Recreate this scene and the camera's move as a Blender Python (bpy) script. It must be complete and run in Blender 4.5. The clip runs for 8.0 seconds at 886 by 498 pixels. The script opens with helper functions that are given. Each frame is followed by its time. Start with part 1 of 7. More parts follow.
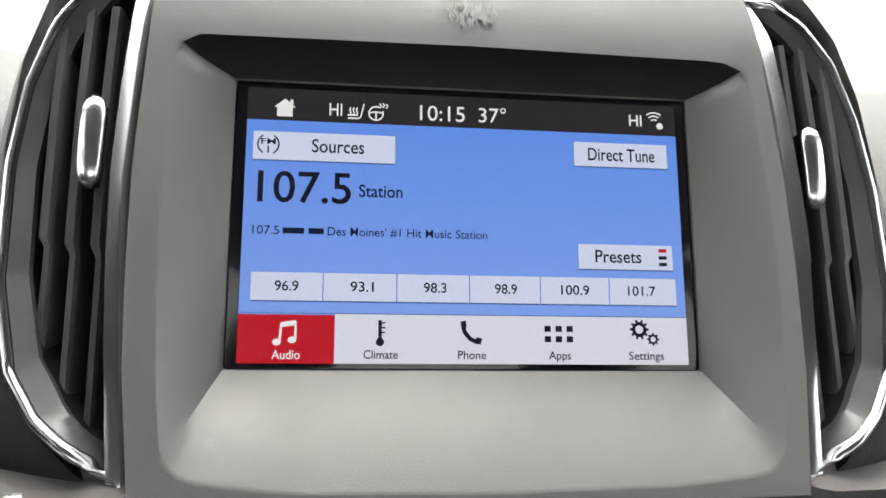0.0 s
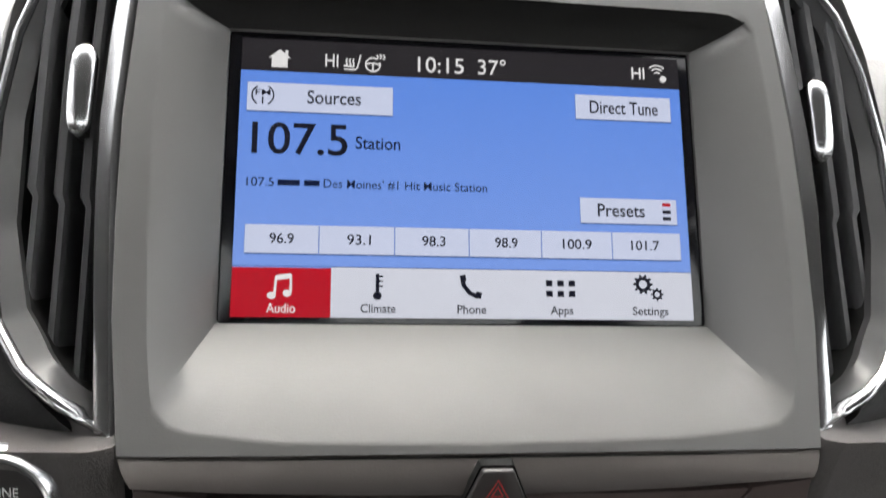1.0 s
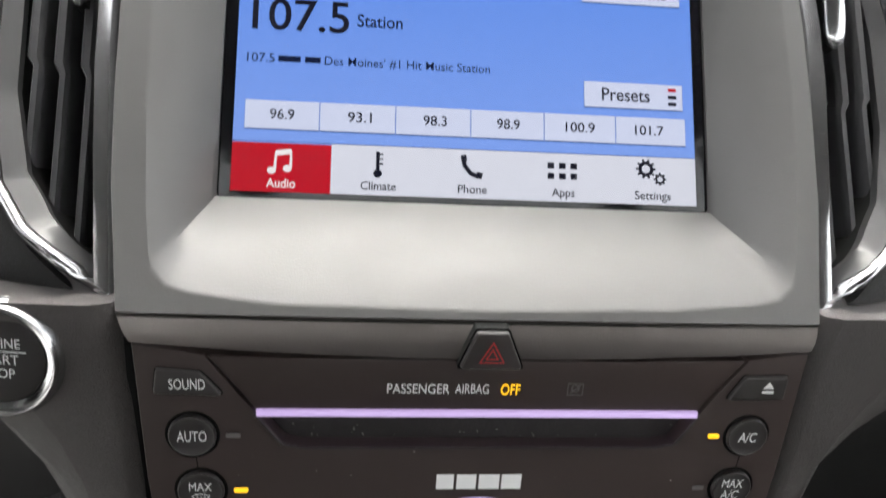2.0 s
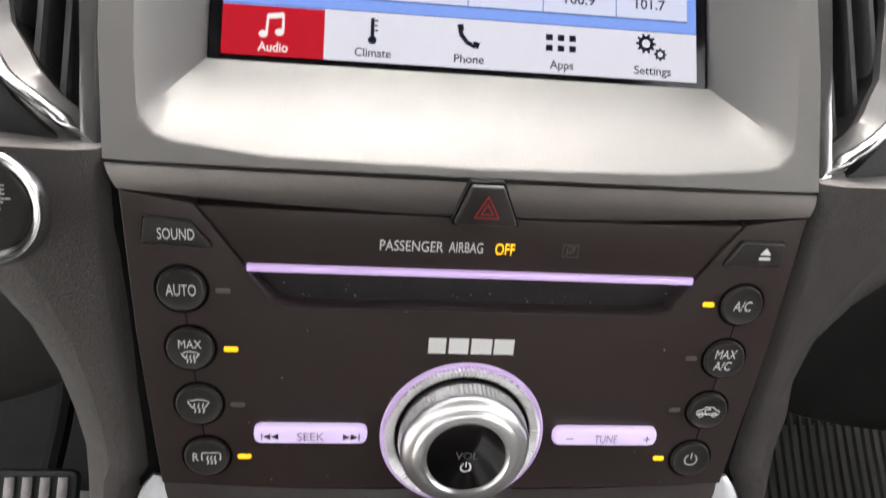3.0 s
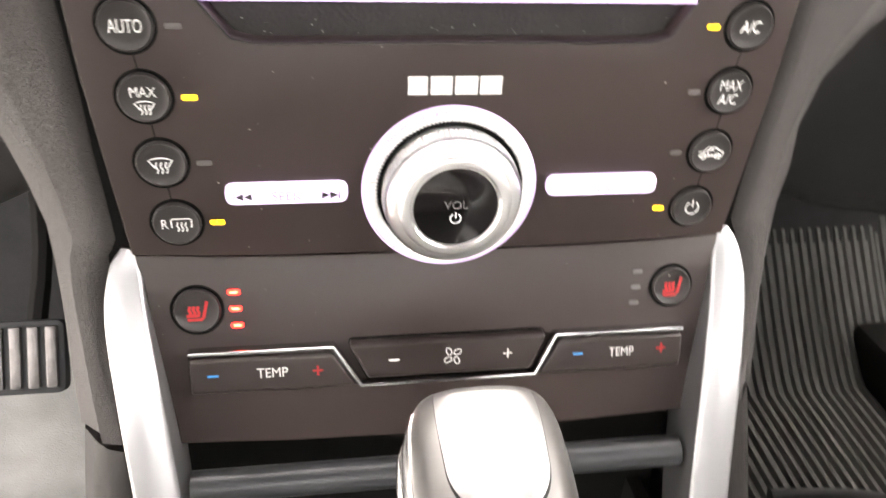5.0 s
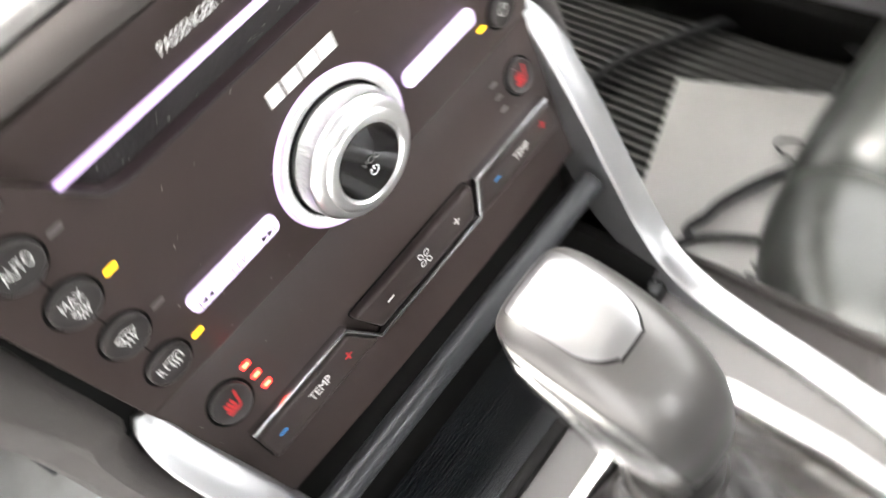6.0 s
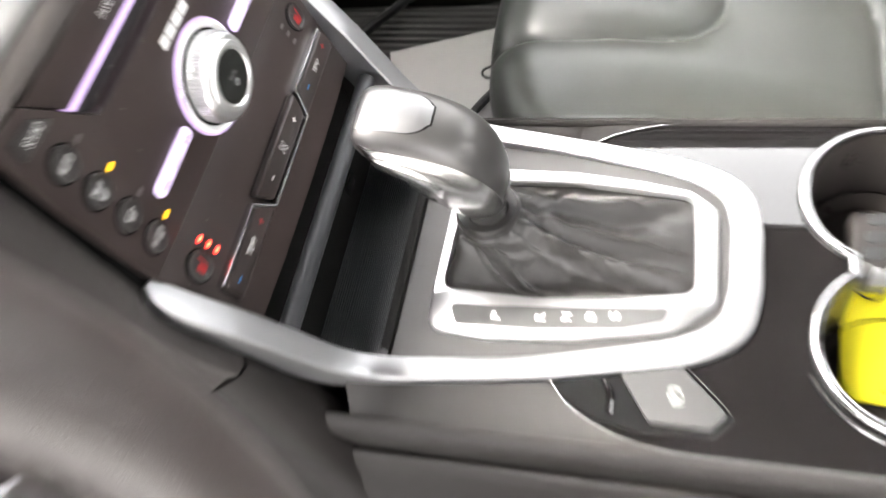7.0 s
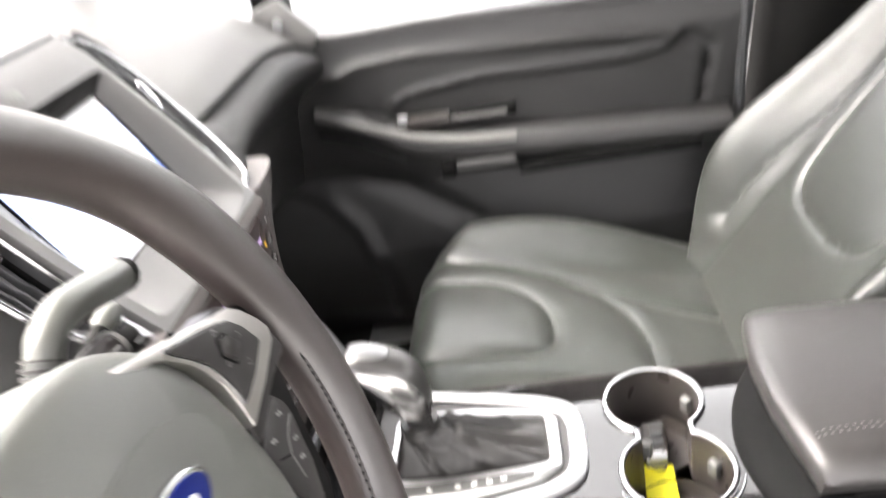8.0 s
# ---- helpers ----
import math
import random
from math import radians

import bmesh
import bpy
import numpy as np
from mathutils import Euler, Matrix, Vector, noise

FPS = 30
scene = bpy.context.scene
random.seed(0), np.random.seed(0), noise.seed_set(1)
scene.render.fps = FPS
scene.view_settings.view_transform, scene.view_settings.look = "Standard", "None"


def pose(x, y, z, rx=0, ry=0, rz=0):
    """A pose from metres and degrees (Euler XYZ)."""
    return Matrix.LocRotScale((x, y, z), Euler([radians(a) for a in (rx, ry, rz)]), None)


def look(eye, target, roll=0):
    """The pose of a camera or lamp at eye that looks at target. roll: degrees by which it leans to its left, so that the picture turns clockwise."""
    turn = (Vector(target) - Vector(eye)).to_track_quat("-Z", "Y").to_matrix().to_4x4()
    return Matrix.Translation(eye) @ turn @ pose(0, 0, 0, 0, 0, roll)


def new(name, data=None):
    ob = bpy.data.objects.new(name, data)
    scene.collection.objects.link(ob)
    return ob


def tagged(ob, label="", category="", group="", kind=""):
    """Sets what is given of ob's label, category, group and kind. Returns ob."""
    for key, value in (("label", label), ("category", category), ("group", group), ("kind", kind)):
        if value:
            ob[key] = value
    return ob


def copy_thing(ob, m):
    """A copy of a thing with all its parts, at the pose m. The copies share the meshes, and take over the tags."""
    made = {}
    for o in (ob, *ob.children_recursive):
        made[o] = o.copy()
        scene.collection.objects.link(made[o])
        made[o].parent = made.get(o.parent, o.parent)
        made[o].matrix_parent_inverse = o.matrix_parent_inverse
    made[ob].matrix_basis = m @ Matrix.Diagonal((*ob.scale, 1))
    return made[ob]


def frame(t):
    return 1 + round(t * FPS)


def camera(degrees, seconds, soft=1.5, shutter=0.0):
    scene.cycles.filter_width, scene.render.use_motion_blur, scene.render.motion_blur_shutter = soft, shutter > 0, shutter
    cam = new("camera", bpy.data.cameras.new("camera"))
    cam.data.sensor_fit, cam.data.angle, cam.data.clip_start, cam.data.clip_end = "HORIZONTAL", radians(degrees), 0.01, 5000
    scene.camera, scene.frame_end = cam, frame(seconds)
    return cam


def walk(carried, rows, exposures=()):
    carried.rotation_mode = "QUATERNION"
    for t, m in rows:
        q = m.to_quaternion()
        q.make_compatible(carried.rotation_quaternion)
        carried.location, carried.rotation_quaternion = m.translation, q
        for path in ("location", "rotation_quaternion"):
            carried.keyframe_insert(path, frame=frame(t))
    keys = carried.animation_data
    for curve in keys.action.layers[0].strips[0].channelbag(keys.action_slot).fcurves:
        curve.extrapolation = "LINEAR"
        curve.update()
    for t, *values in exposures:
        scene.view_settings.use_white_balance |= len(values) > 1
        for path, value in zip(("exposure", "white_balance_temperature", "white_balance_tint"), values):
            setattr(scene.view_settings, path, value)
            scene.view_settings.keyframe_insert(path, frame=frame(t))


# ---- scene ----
cam = camera(58.6, 8.0, soft=1.5, shutter=0.5)
PATH = [
    (0, (-0.049, -0.294, 0.784), (0.202, 1.6, 0.195), 3.5),
    (0.5, (-0.048, -0.293, 0.78), (0.202, 1.605, 0.2), 3.2),
    (1, (-0.047, -0.293, 0.764), (0.202, 1.604, 0.181), 3.3),
    (1.5, (-0.045, -0.295, 0.746), (0.187, 1.596, 0.139), 3.4),
    (1.7, (-0.041, -0.299, 0.742), (0.173, 1.586, 0.107), 3.5),
    (2.8, (-0.042, -0.307, 0.707), (0.195, 1.537, -0.03), 4.7),
    (3, (-0.04, -0.311, 0.7), (0.196, 1.53, -0.046), 4.8),
    (3.5, (-0.04, -0.313, 0.686), (0.198, 1.506, -0.11), 5.5),
    (4, (-0.037, -0.313, 0.669), (0.194, 1.477, -0.192), 5.3),
    (4.5, (-0.037, -0.312, 0.658), (0.191, 1.449, -0.261), 4.9),
    (4.7, (-0.037, -0.312, 0.654), (0.196, 1.429, -0.303), 4.7),
    (5.8, (-0.069, -0.27, 0.686), (0.511, 0.963, -0.779), -15.7),
    (6, (-0.084, -0.258, 0.718), (0.539, 0.792, -0.867), -24.6),
    (6.2, (-0.088, -0.257, 0.736), (0.496, 0.645, -0.951), -35.0),
    (6.5, (-0.102, -0.272, 0.719), (0.463, 0.523, -1.027), -42.0),
    (6.8, (-0.156, -0.284, 0.74), (0.667, 0.334, -0.975), -27.8),
    (7, (-0.234, -0.312, 0.791), (0.712, 0.283, -0.867), -24.6),
    (7.2, (-0.313, -0.342, 0.851), (0.742, 0.206, -0.756), -22.3),
    (7.5, (-0.386, -0.37, 0.887), (0.906, 0.11, -0.562), -18.8),
    (7.8, (-0.475, -0.357, 0.894), (1.105, -0.004, -0.281), -13.5),
    (8, (-0.553, -0.345, 0.902), (1.191, -0.069, -0.038), -12.0),
]
EXPOSURES = [(0.0, 2.58, 6800, 9), (0.5, 2.56, 6770, 9), (1.0, 2.52, 6740, 10), (1.5, 2.57, 6700, 10), (3.0, 2.80, 6900, 13), (3.5, 3.02, 7100, 15), (4.0, 3.74, 7300, 16), (4.5, 4.24, 7500, 16), (5.8, 4.28, 7000, 13), (6.0, 4.20, 6900, 12), (6.5, 3.98, 6800, 12), (7.2, 3.84, 6900, 13), (7.5, 3.80, 6900, 13), (8.0, 3.55, 6900, 14)]
walk(cam, [(t, look(eye, target, roll)) for t, eye, target, roll in PATH], EXPOSURES)

# ---- sky, sun ----
world = bpy.data.worlds.new("overcast_sky")
scene.world = world
world.use_nodes = True
wn, wl = world.node_tree.nodes, world.node_tree.links
sky = wn.new("ShaderNodeTexSky")
sky.sky_type, sky.sun_disc = "NISHITA", False
sky.sun_elevation, sky.sun_rotation = radians(57), radians(4)
sky.dust_density, sky.air_density = 4.0, 1.0
grey = wn.new("ShaderNodeHueSaturation")
grey.inputs["Saturation"].default_value = 0.18
wl.new(sky.outputs["Color"], grey.inputs["Color"])
cloud = wn.new("ShaderNodeMix")
cloud.data_type, cloud.blend_type = "RGBA", "ADD"
cloud.inputs["Factor"].default_value = 1.0
cloud.inputs["B"].default_value = (0.8, 0.8, 0.8, 1)
wl.new(grey.outputs["Color"], cloud.inputs["A"])
wl.new(cloud.outputs["Result"], wn["Background"].inputs["Color"])
wn["Background"].inputs["Strength"].default_value = 0.15
sun = new("sun", bpy.data.lights.new("sun", "SUN"))
sun.data.energy, sun.data.angle, sun.data.color = 0.45, radians(35), (1.0, 0.97, 0.93)
sun.matrix_basis = look((0.05, 0.75, 1.15), (0, 0, 0))


# ---- materials ----
LAMP_GAIN = 0.155  # lamps and display against the daylight


def material(name, color, rough=0.5, metal=0.0, bump=0.0, scale=900.0, vary=0.12, blotch=9.0, wear=0.08, spec=0.34,
             emit=None, power=0.0, coat=0.0, aniso=(1, 1, 1)):
    """A procedural surface: fine grain in the relief, blotches in the colour, uneven gloss."""
    m = bpy.data.materials.new(name)
    m.use_nodes = True
    n, l = m.node_tree.nodes, m.node_tree.links
    b = n["Principled BSDF"]
    b.inputs["Metallic"].default_value = metal
    b.inputs["Specular IOR Level"].default_value = spec
    b.inputs["Coat Weight"].default_value = coat
    b.inputs["Coat Roughness"].default_value = 0.06
    co = n.new("ShaderNodeTexCoord")
    mp = n.new("ShaderNodeMapping")
    mp.inputs["Scale"].default_value = aniso
    l.new(co.outputs["Object"], mp.inputs["Vector"])
    big = n.new("ShaderNodeTexNoise")
    big.inputs["Scale"].default_value, big.inputs["Detail"].default_value = blotch, 6
    l.new(mp.outputs["Vector"], big.inputs["Vector"])
    ramp = n.new("ShaderNodeMix")
    ramp.data_type = "RGBA"
    ramp.inputs["A"].default_value = (*[c * (1 - vary) for c in color], 1)
    ramp.inputs["B"].default_value = (*[min(1, c * (1 + vary)) for c in color], 1)
    l.new(big.outputs["Fac"], ramp.inputs["Factor"])
    l.new(ramp.outputs["Result"], b.inputs["Base Color"])
    rr = n.new("ShaderNodeMapRange")
    rr.inputs["To Min"].default_value, rr.inputs["To Max"].default_value = max(0.02, rough - wear), min(1, rough + wear)
    mid = n.new("ShaderNodeTexNoise")
    mid.inputs["Scale"].default_value, mid.inputs["Detail"].default_value = blotch * 7, 4
    l.new(mp.outputs["Vector"], mid.inputs["Vector"])
    l.new(mid.outputs["Fac"], rr.inputs["Value"])
    l.new(rr.outputs["Result"], b.inputs["Roughness"])
    if bump:
        g = n.new("ShaderNodeTexNoise")
        g.inputs["Scale"].default_value, g.inputs["Detail"].default_value = scale, 3
        l.new(mp.outputs["Vector"], g.inputs["Vector"])
        bp = n.new("ShaderNodeBump")
        bp.inputs["Strength"].default_value, bp.inputs["Distance"].default_value = bump, 0.0006
        l.new(g.outputs["Fac"], bp.inputs["Height"])
        l.new(bp.outputs["Normal"], b.inputs["Normal"])
    if emit:
        b.inputs["Emission Color"].default_value = (*emit, 1)
        b.inputs["Emission Strength"].default_value = power * LAMP_GAIN
    return m


def hide_grain(name, color, rough=0.42, cell=520.0, bump=0.5, vary=0.12, spec=0.34):
    """Leather or leather-grained vinyl: small cells with creases, a few wide blotches."""
    m = material(name, color, rough, vary=vary, wear=0.05, spec=spec)
    n, l = m.node_tree.nodes, m.node_tree.links
    vo = n.new("ShaderNodeTexVoronoi")
    vo.feature = "DISTANCE_TO_EDGE"
    vo.inputs["Scale"].default_value = cell
    co = n.new("ShaderNodeTexCoord")
    wob = n.new("ShaderNodeTexNoise")
    wob.inputs["Scale"].default_value = cell * 0.7
    mx = n.new("ShaderNodeMix")
    mx.data_type = "VECTOR"
    mx.inputs["Factor"].default_value = 0.006
    l.new(co.outputs["Object"], wob.inputs["Vector"])
    l.new(co.outputs["Object"], mx.inputs["A"])
    l.new(wob.outputs["Color"], mx.inputs["B"])
    l.new(mx.outputs["Result"], vo.inputs["Vector"])
    bp = n.new("ShaderNodeBump")
    bp.inputs["Strength"].default_value, bp.inputs["Distance"].default_value = bump, 0.0008
    l.new(vo.outputs["Distance"], bp.inputs["Height"])
    l.new(bp.outputs["Normal"], n["Principled BSDF"].inputs["Normal"])
    return m


M_BEZEL = material("soft_grey_plastic", (0.074, 0.0727, 0.0720), 0.41, bump=0.10, scale=1500, spec=0.36)
M_PANEL = material("satin_black_plastic", (0.0315, 0.0230, 0.0213), 0.37, bump=0.06, scale=1800, vary=0.2, spec=0.30, wear=0.05)
M_CAP = material("button_black", (0.025, 0.0225, 0.0218), 0.36, bump=0.05, scale=1500)
M_KEYCAP = material("rocker_black", (0.024, 0.0180, 0.0168), 0.33, bump=0.05, scale=1500, spec=0.4)
M_GAP = material("gap_black", (0.004, 0.004, 0.004), 0.8, spec=0.12)
M_DASH = hide_grain("dash_vinyl", (0.040, 0.0388, 0.0376), 0.44, 700, 0.5)
M_WING = hide_grain("wing_vinyl", (0.038, 0.0325, 0.0308), 0.43, 900, 0.8, spec=0.62)
# dash vinyl taken darker: the shade under the dashboard is in its colour
M_DASH_SHADE = hide_grain("shaded_dash_vinyl", (0.011, 0.0107, 0.0107), 0.50, 800, 0.4, spec=0.18)
M_CHROME = material("chrome", (0.52, 0.52, 0.53), 0.20, 1.0, vary=0.03, wear=0.04)
M_SATIN = material("satin_silver_paint", (0.36, 0.362, 0.37), 0.34, 0.9, vary=0.04, wear=0.03)
M_ALU = material("brushed_aluminium", (0.60, 0.60, 0.59), 0.22, 1.0, vary=0.05, wear=0.02)
M_GREYMETAL = material("grey_metallic_paint", (0.045, 0.047, 0.050), 0.36, 0.5, bump=0.04, scale=2000)
M_GRIP = material("grip_metallic_paint", (0.074, 0.0725, 0.0715), 0.33, 0.75, bump=0.0, scale=2000, wear=0.0, vary=0.03)
M_TRIM = material("satin_trim", (0.55, 0.53, 0.51), 0.36, 1.0, vary=0.06, wear=0.04, bump=0.03, scale=2200)
M_PAD = material("pad_black", (0.024, 0.0225, 0.0222), 0.38, bump=0.05, scale=1500, wear=0.05)
M_LIP = material("soft_black_lip", (0.026, 0.022, 0.0205), 0.6, bump=0.1, scale=1500, spec=0.25)
M_PIANO = material("piano_black", (0.004, 0.0036, 0.0036), 0.05, vary=0.1, wear=0.03, coat=1.0, spec=0.0)
M_PIANO.node_tree.nodes["Principled BSDF"].inputs["Coat IOR"].default_value = 1.75
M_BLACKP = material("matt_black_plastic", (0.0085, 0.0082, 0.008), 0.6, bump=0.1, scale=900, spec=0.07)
M_SLAT = material("slat_plastic", (0.040, 0.040, 0.042), 0.36, bump=0.05, scale=900)
M_BAND = material("dark_grey_plastic", (0.052, 0.052, 0.052), 0.55, bump=0.08, scale=1500)
M_GLASS = material("dark_display_glass", (0.004, 0.004, 0.005), 0.08, vary=0.0, wear=0.02)
M_PRINT = material("white_print", (0.75, 0.75, 0.74), 0.5, vary=0.03)
M_PRINTDIM = material("grey_print", (0.10, 0.10, 0.10), 0.5, vary=0.03)
M_PRINTMID = material("dull_white_print", (0.26, 0.26, 0.255), 0.5, vary=0.03)
M_REDPRINT = material("red_print", (0.36, 0.022, 0.024), 0.5, vary=0.03, emit=(0.8, 0.04, 0.04), power=0.04)
M_BLUEPRINT = material("blue_print", (0.03, 0.25, 0.6), 0.5, vary=0.03)
M_LEATHER = hide_grain("seat_leather", (0.0260, 0.0280, 0.0256), 0.30, 430, 0.22, spec=0.42)
M_BOOT = hide_grain("boot_leather", (0.0145, 0.0135, 0.0130), 0.34, 600, 0.35, spec=0.5)
M_RIM = hide_grain("wheel_leather", (0.030, 0.0232, 0.0220), 0.315, 620, 0.3, vary=0.22, spec=0.95)
M_DOOR = hide_grain("door_vinyl", (0.0130, 0.0126, 0.0128), 0.38, 600, 0.4, spec=0.5)
M_THREAD = material("stitching_thread", (0.20, 0.19, 0.185), 0.7)
M_THREADGREY = material("grey_thread", (0.075, 0.07, 0.068), 0.7)
M_THREADBLACK = material("dark_thread", (0.03, 0.028, 0.027), 0.7)
M_CARPET = material("carpet", (0.024, 0.024, 0.025), 0.95, bump=1.0, scale=700, vary=0.4, blotch=30)
M_PALEMAT = material("grey_carpet", (0.26, 0.258, 0.25), 0.92, bump=0.8, scale=600, vary=0.35, blotch=25)
M_MAT = material("rubber_mat", (0.088, 0.089, 0.086), 0.6, bump=0.3, scale=700, vary=0.2)
M_HEEL = material("pale_heel_pad", (0.48, 0.48, 0.465), 0.6, bump=0.3, scale=500, vary=0.15)
M_RUBBER = material("rubber", (0.026, 0.027, 0.029), 0.65, bump=0.2, scale=600)
M_STEEL = material("worn_steel", (0.13, 0.123, 0.12), 0.42, 1.0, vary=0.5, blotch=90, bump=0.3, scale=300)
M_YELLOW = material("yellow_plastic_tag", (0.80, 0.72, 0.02), 0.45, vary=0.08)
M_FABRIC = material("headliner_fabric", (0.055, 0.054, 0.053), 0.9, bump=0.5, scale=900)
M_GROUND = material("pale_concrete", (0.42, 0.42, 0.41), 0.8, bump=0.4, scale=40, blotch=0.6, vary=0.2)
M_BADGE = material("blue_enamel", (0.009, 0.016, 0.11), 0.15, vary=0.05)
M_VIOLET = material("violet_light", (0.5, 0.42, 0.6), 0.4, vary=0.02, emit=(0.58, 0.38, 0.84), power=0.55)
M_RING = material("ring_light", (0.5, 0.42, 0.6), 0.4, vary=0.02, emit=(0.60, 0.38, 0.84), power=0.40)
M_VIOLETPALE = material("pale_violet_light", (0.55, 0.5, 0.6), 0.4, vary=0.02, emit=(0.66, 0.50, 0.95), power=0.62)
M_AMBER = material("amber_lamp", (0.6, 0.4, 0.02), 0.4, vary=0.02, emit=(1.0, 0.50, 0.015), power=1.25)
M_REDLED = material("red_lamp", (0.5, 0.03, 0.02), 0.4, vary=0.02, emit=(1.0, 0.012, 0.010), power=4.2)
M_REDCORE = material("lamp_middle", (0.6, 0.3, 0.25), 0.4, vary=0.02, emit=(1.0, 0.20, 0.06), power=4.5)
M_LEDOFF = material("unlit_lamp", (0.105, 0.100, 0.098), 0.3)
M_SELPLATE = material("dark_metallic_plate", (0.045, 0.044, 0.044), 0.40, 0.3, bump=0.05, scale=1500)
M_BINBLACK = material("deep_black_plastic", (0.005, 0.005, 0.005), 0.7, spec=0.06)
M_PLATE = material("satin_grip_plate", (0.19, 0.19, 0.193), 0.38, 1.0, vary=0.05, wear=0.05)
M_CARBODY = material("grey_car_paint", (0.16, 0.16, 0.165), 0.3, 0.4, vary=0.05, coat=0.6)
M_DUST = material("pale_dust", (0.42, 0.41, 0.39), 0.9)
M_BARPRINT = material("grey_bar_print", (0.16, 0.15, 0.17), 0.5, vary=0.03)
M_SLOT = material("dusty_black_plastic", (0.018, 0.0165, 0.016), 0.6, bump=0.5, scale=700, vary=0.5, blotch=120)
M_FLANK = hide_grain("console_vinyl", (0.016, 0.0142, 0.0136), 0.42, 900, 0.3, spec=0.26)
M_ARM = hide_grain("arm_rest_leather", (0.022, 0.0205, 0.0203), 0.38, 430, 0.35, spec=0.5)
M_STALK = material("stalk_plastic", (0.060, 0.062, 0.056), 0.36, bump=0.05, scale=1200, spec=0.6)
M_SAIL = material("grey_corner_plastic", (0.11, 0.108, 0.105), 0.42, bump=0.08, scale=1200)
M_VENTBAND = material("vent_plastic", (0.026, 0.026, 0.027), 0.42, bump=0.06, scale=1500, spec=0.4)
M_SLEEVE = material("polished_sleeve", (0.42, 0.415, 0.41), 0.22, 1.0, vary=0.04, wear=0.02)
M_KEY = material("key_plastic", (0.040, 0.040, 0.040), 0.60, bump=0.06, scale=1500, spec=0.2)
M_CUP = material("cup_plastic", (0.026, 0.0225, 0.021), 0.30, bump=0.05, scale=900, spec=0.4)
M_BAYLINER = material("bay_rubber", (0.017, 0.0185, 0.0205), 0.42, spec=0.4)
M_KNURL = material("knurled_metal", (0.84, 0.84, 0.84), 0.36, 1.0, vary=0.05, wear=0.04)
M_HUB = hide_grain("hub_vinyl", (0.085, 0.088, 0.080), 0.38, 700, 0.3, spec=0.75)
M_FLECK = material("pale_fleck", (0.125, 0.124, 0.122), 0.5, vary=0.1)


def screen_light(name, color, power=1.0, fade=None):
    """A lit part of a display behind smooth glass."""
    m = material(name, [c * 0.05 for c in color], 0.12, vary=0.0, wear=0.02, spec=1.0, emit=color, power=power, coat=1.0)
    m.node_tree.nodes["Principled BSDF"].inputs["Coat IOR"].default_value = 1.7
    if fade:
        n, l = m.node_tree.nodes, m.node_tree.links
        co, se = n.new("ShaderNodeTexCoord"), n.new("ShaderNodeSeparateXYZ")
        mr, mx = n.new("ShaderNodeMapRange"), n.new("ShaderNodeMix")
        mx.data_type = "RGBA"
        l.new(co.outputs["Object"], se.inputs["Vector"])
        l.new(se.outputs["Y"], mr.inputs["Value"])
        mr.inputs["From Min"].default_value, mr.inputs["From Max"].default_value = -0.034, 0.043
        mx.inputs["A"].default_value, mx.inputs["B"].default_value = (*fade, 1), (*color, 1)
        l.new(mr.outputs["Result"], mx.inputs["Factor"])
        l.new(mx.outputs["Result"], n["Principled BSDF"].inputs["Emission Color"])
    return m


D_BLUE = screen_light("display_blue", (0.115, 0.27, 0.82), 1.0, fade=(0.21, 0.36, 0.86))
D_BAR = screen_light("display_dark_bar", (0.022, 0.020, 0.024))
D_WHITE = screen_light("display_white", (0.66, 0.69, 0.80))
D_TILE = screen_light("display_tile", (0.60, 0.66, 0.86))
D_RED = screen_light("display_red", (0.50, 0.008, 0.022))
D_INK = screen_light("display_ink", (0.008, 0.009, 0.02))
D_NAVY = screen_light("display_navy", (0.006, 0.012, 0.045))
D_EDGE = screen_light("display_edge", (0.05, 0.11, 0.30))
D_TEXT = screen_light("display_white_text", (0.80, 0.80, 0.82))


def clear_glass(name):
    m = bpy.data.materials.new(name)
    m.use_nodes = True
    b = m.node_tree.nodes["Principled BSDF"]
    b.inputs["Base Color"].default_value = (0.96, 0.98, 0.97, 1)
    b.inputs["Roughness"].default_value = 0.0
    b.inputs["Transmission Weight"].default_value = 1.0
    b.inputs["IOR"].default_value = 1.1
    return m


M_WINDOW = clear_glass("window_glass")

# ---- mesh helpers ----
WORLD_OF = {}


def thing(name, label, category, kind="", group="", at=(0, 0, 0)):
    ob = new(name)
    ob.empty_display_size = 0.02
    ob.matrix_basis = Matrix.Translation(at)
    WORLD_OF[ob] = ob.matrix_basis.copy()
    return tagged(ob, label, category, group, kind)


def part(name, bm, mat, parent=None, label="", m=None, sharp=35):
    me = bpy.data.meshes.new(name)
    bmesh.ops.recalc_face_normals(bm, faces=bm.faces)
    bm.to_mesh(me)
    bm.free()
    return part_of(name, me, mat, parent, label, m, sharp)


def part_of(name, me, mat, parent=None, label="", m=None, sharp=35):
    me.materials.clear()
    me.materials.append(mat)
    for p in me.polygons:
        p.use_smooth = True
    me.set_sharp_from_angle(angle=radians(sharp))
    ob = new(name, me)
    m = m.copy() if m else Matrix()
    if parent:
        ob.parent = parent
        ob.matrix_parent_inverse = WORLD_OF[parent].inverted()
    ob.matrix_basis = m
    WORLD_OF[ob] = m
    return tagged(ob, label)


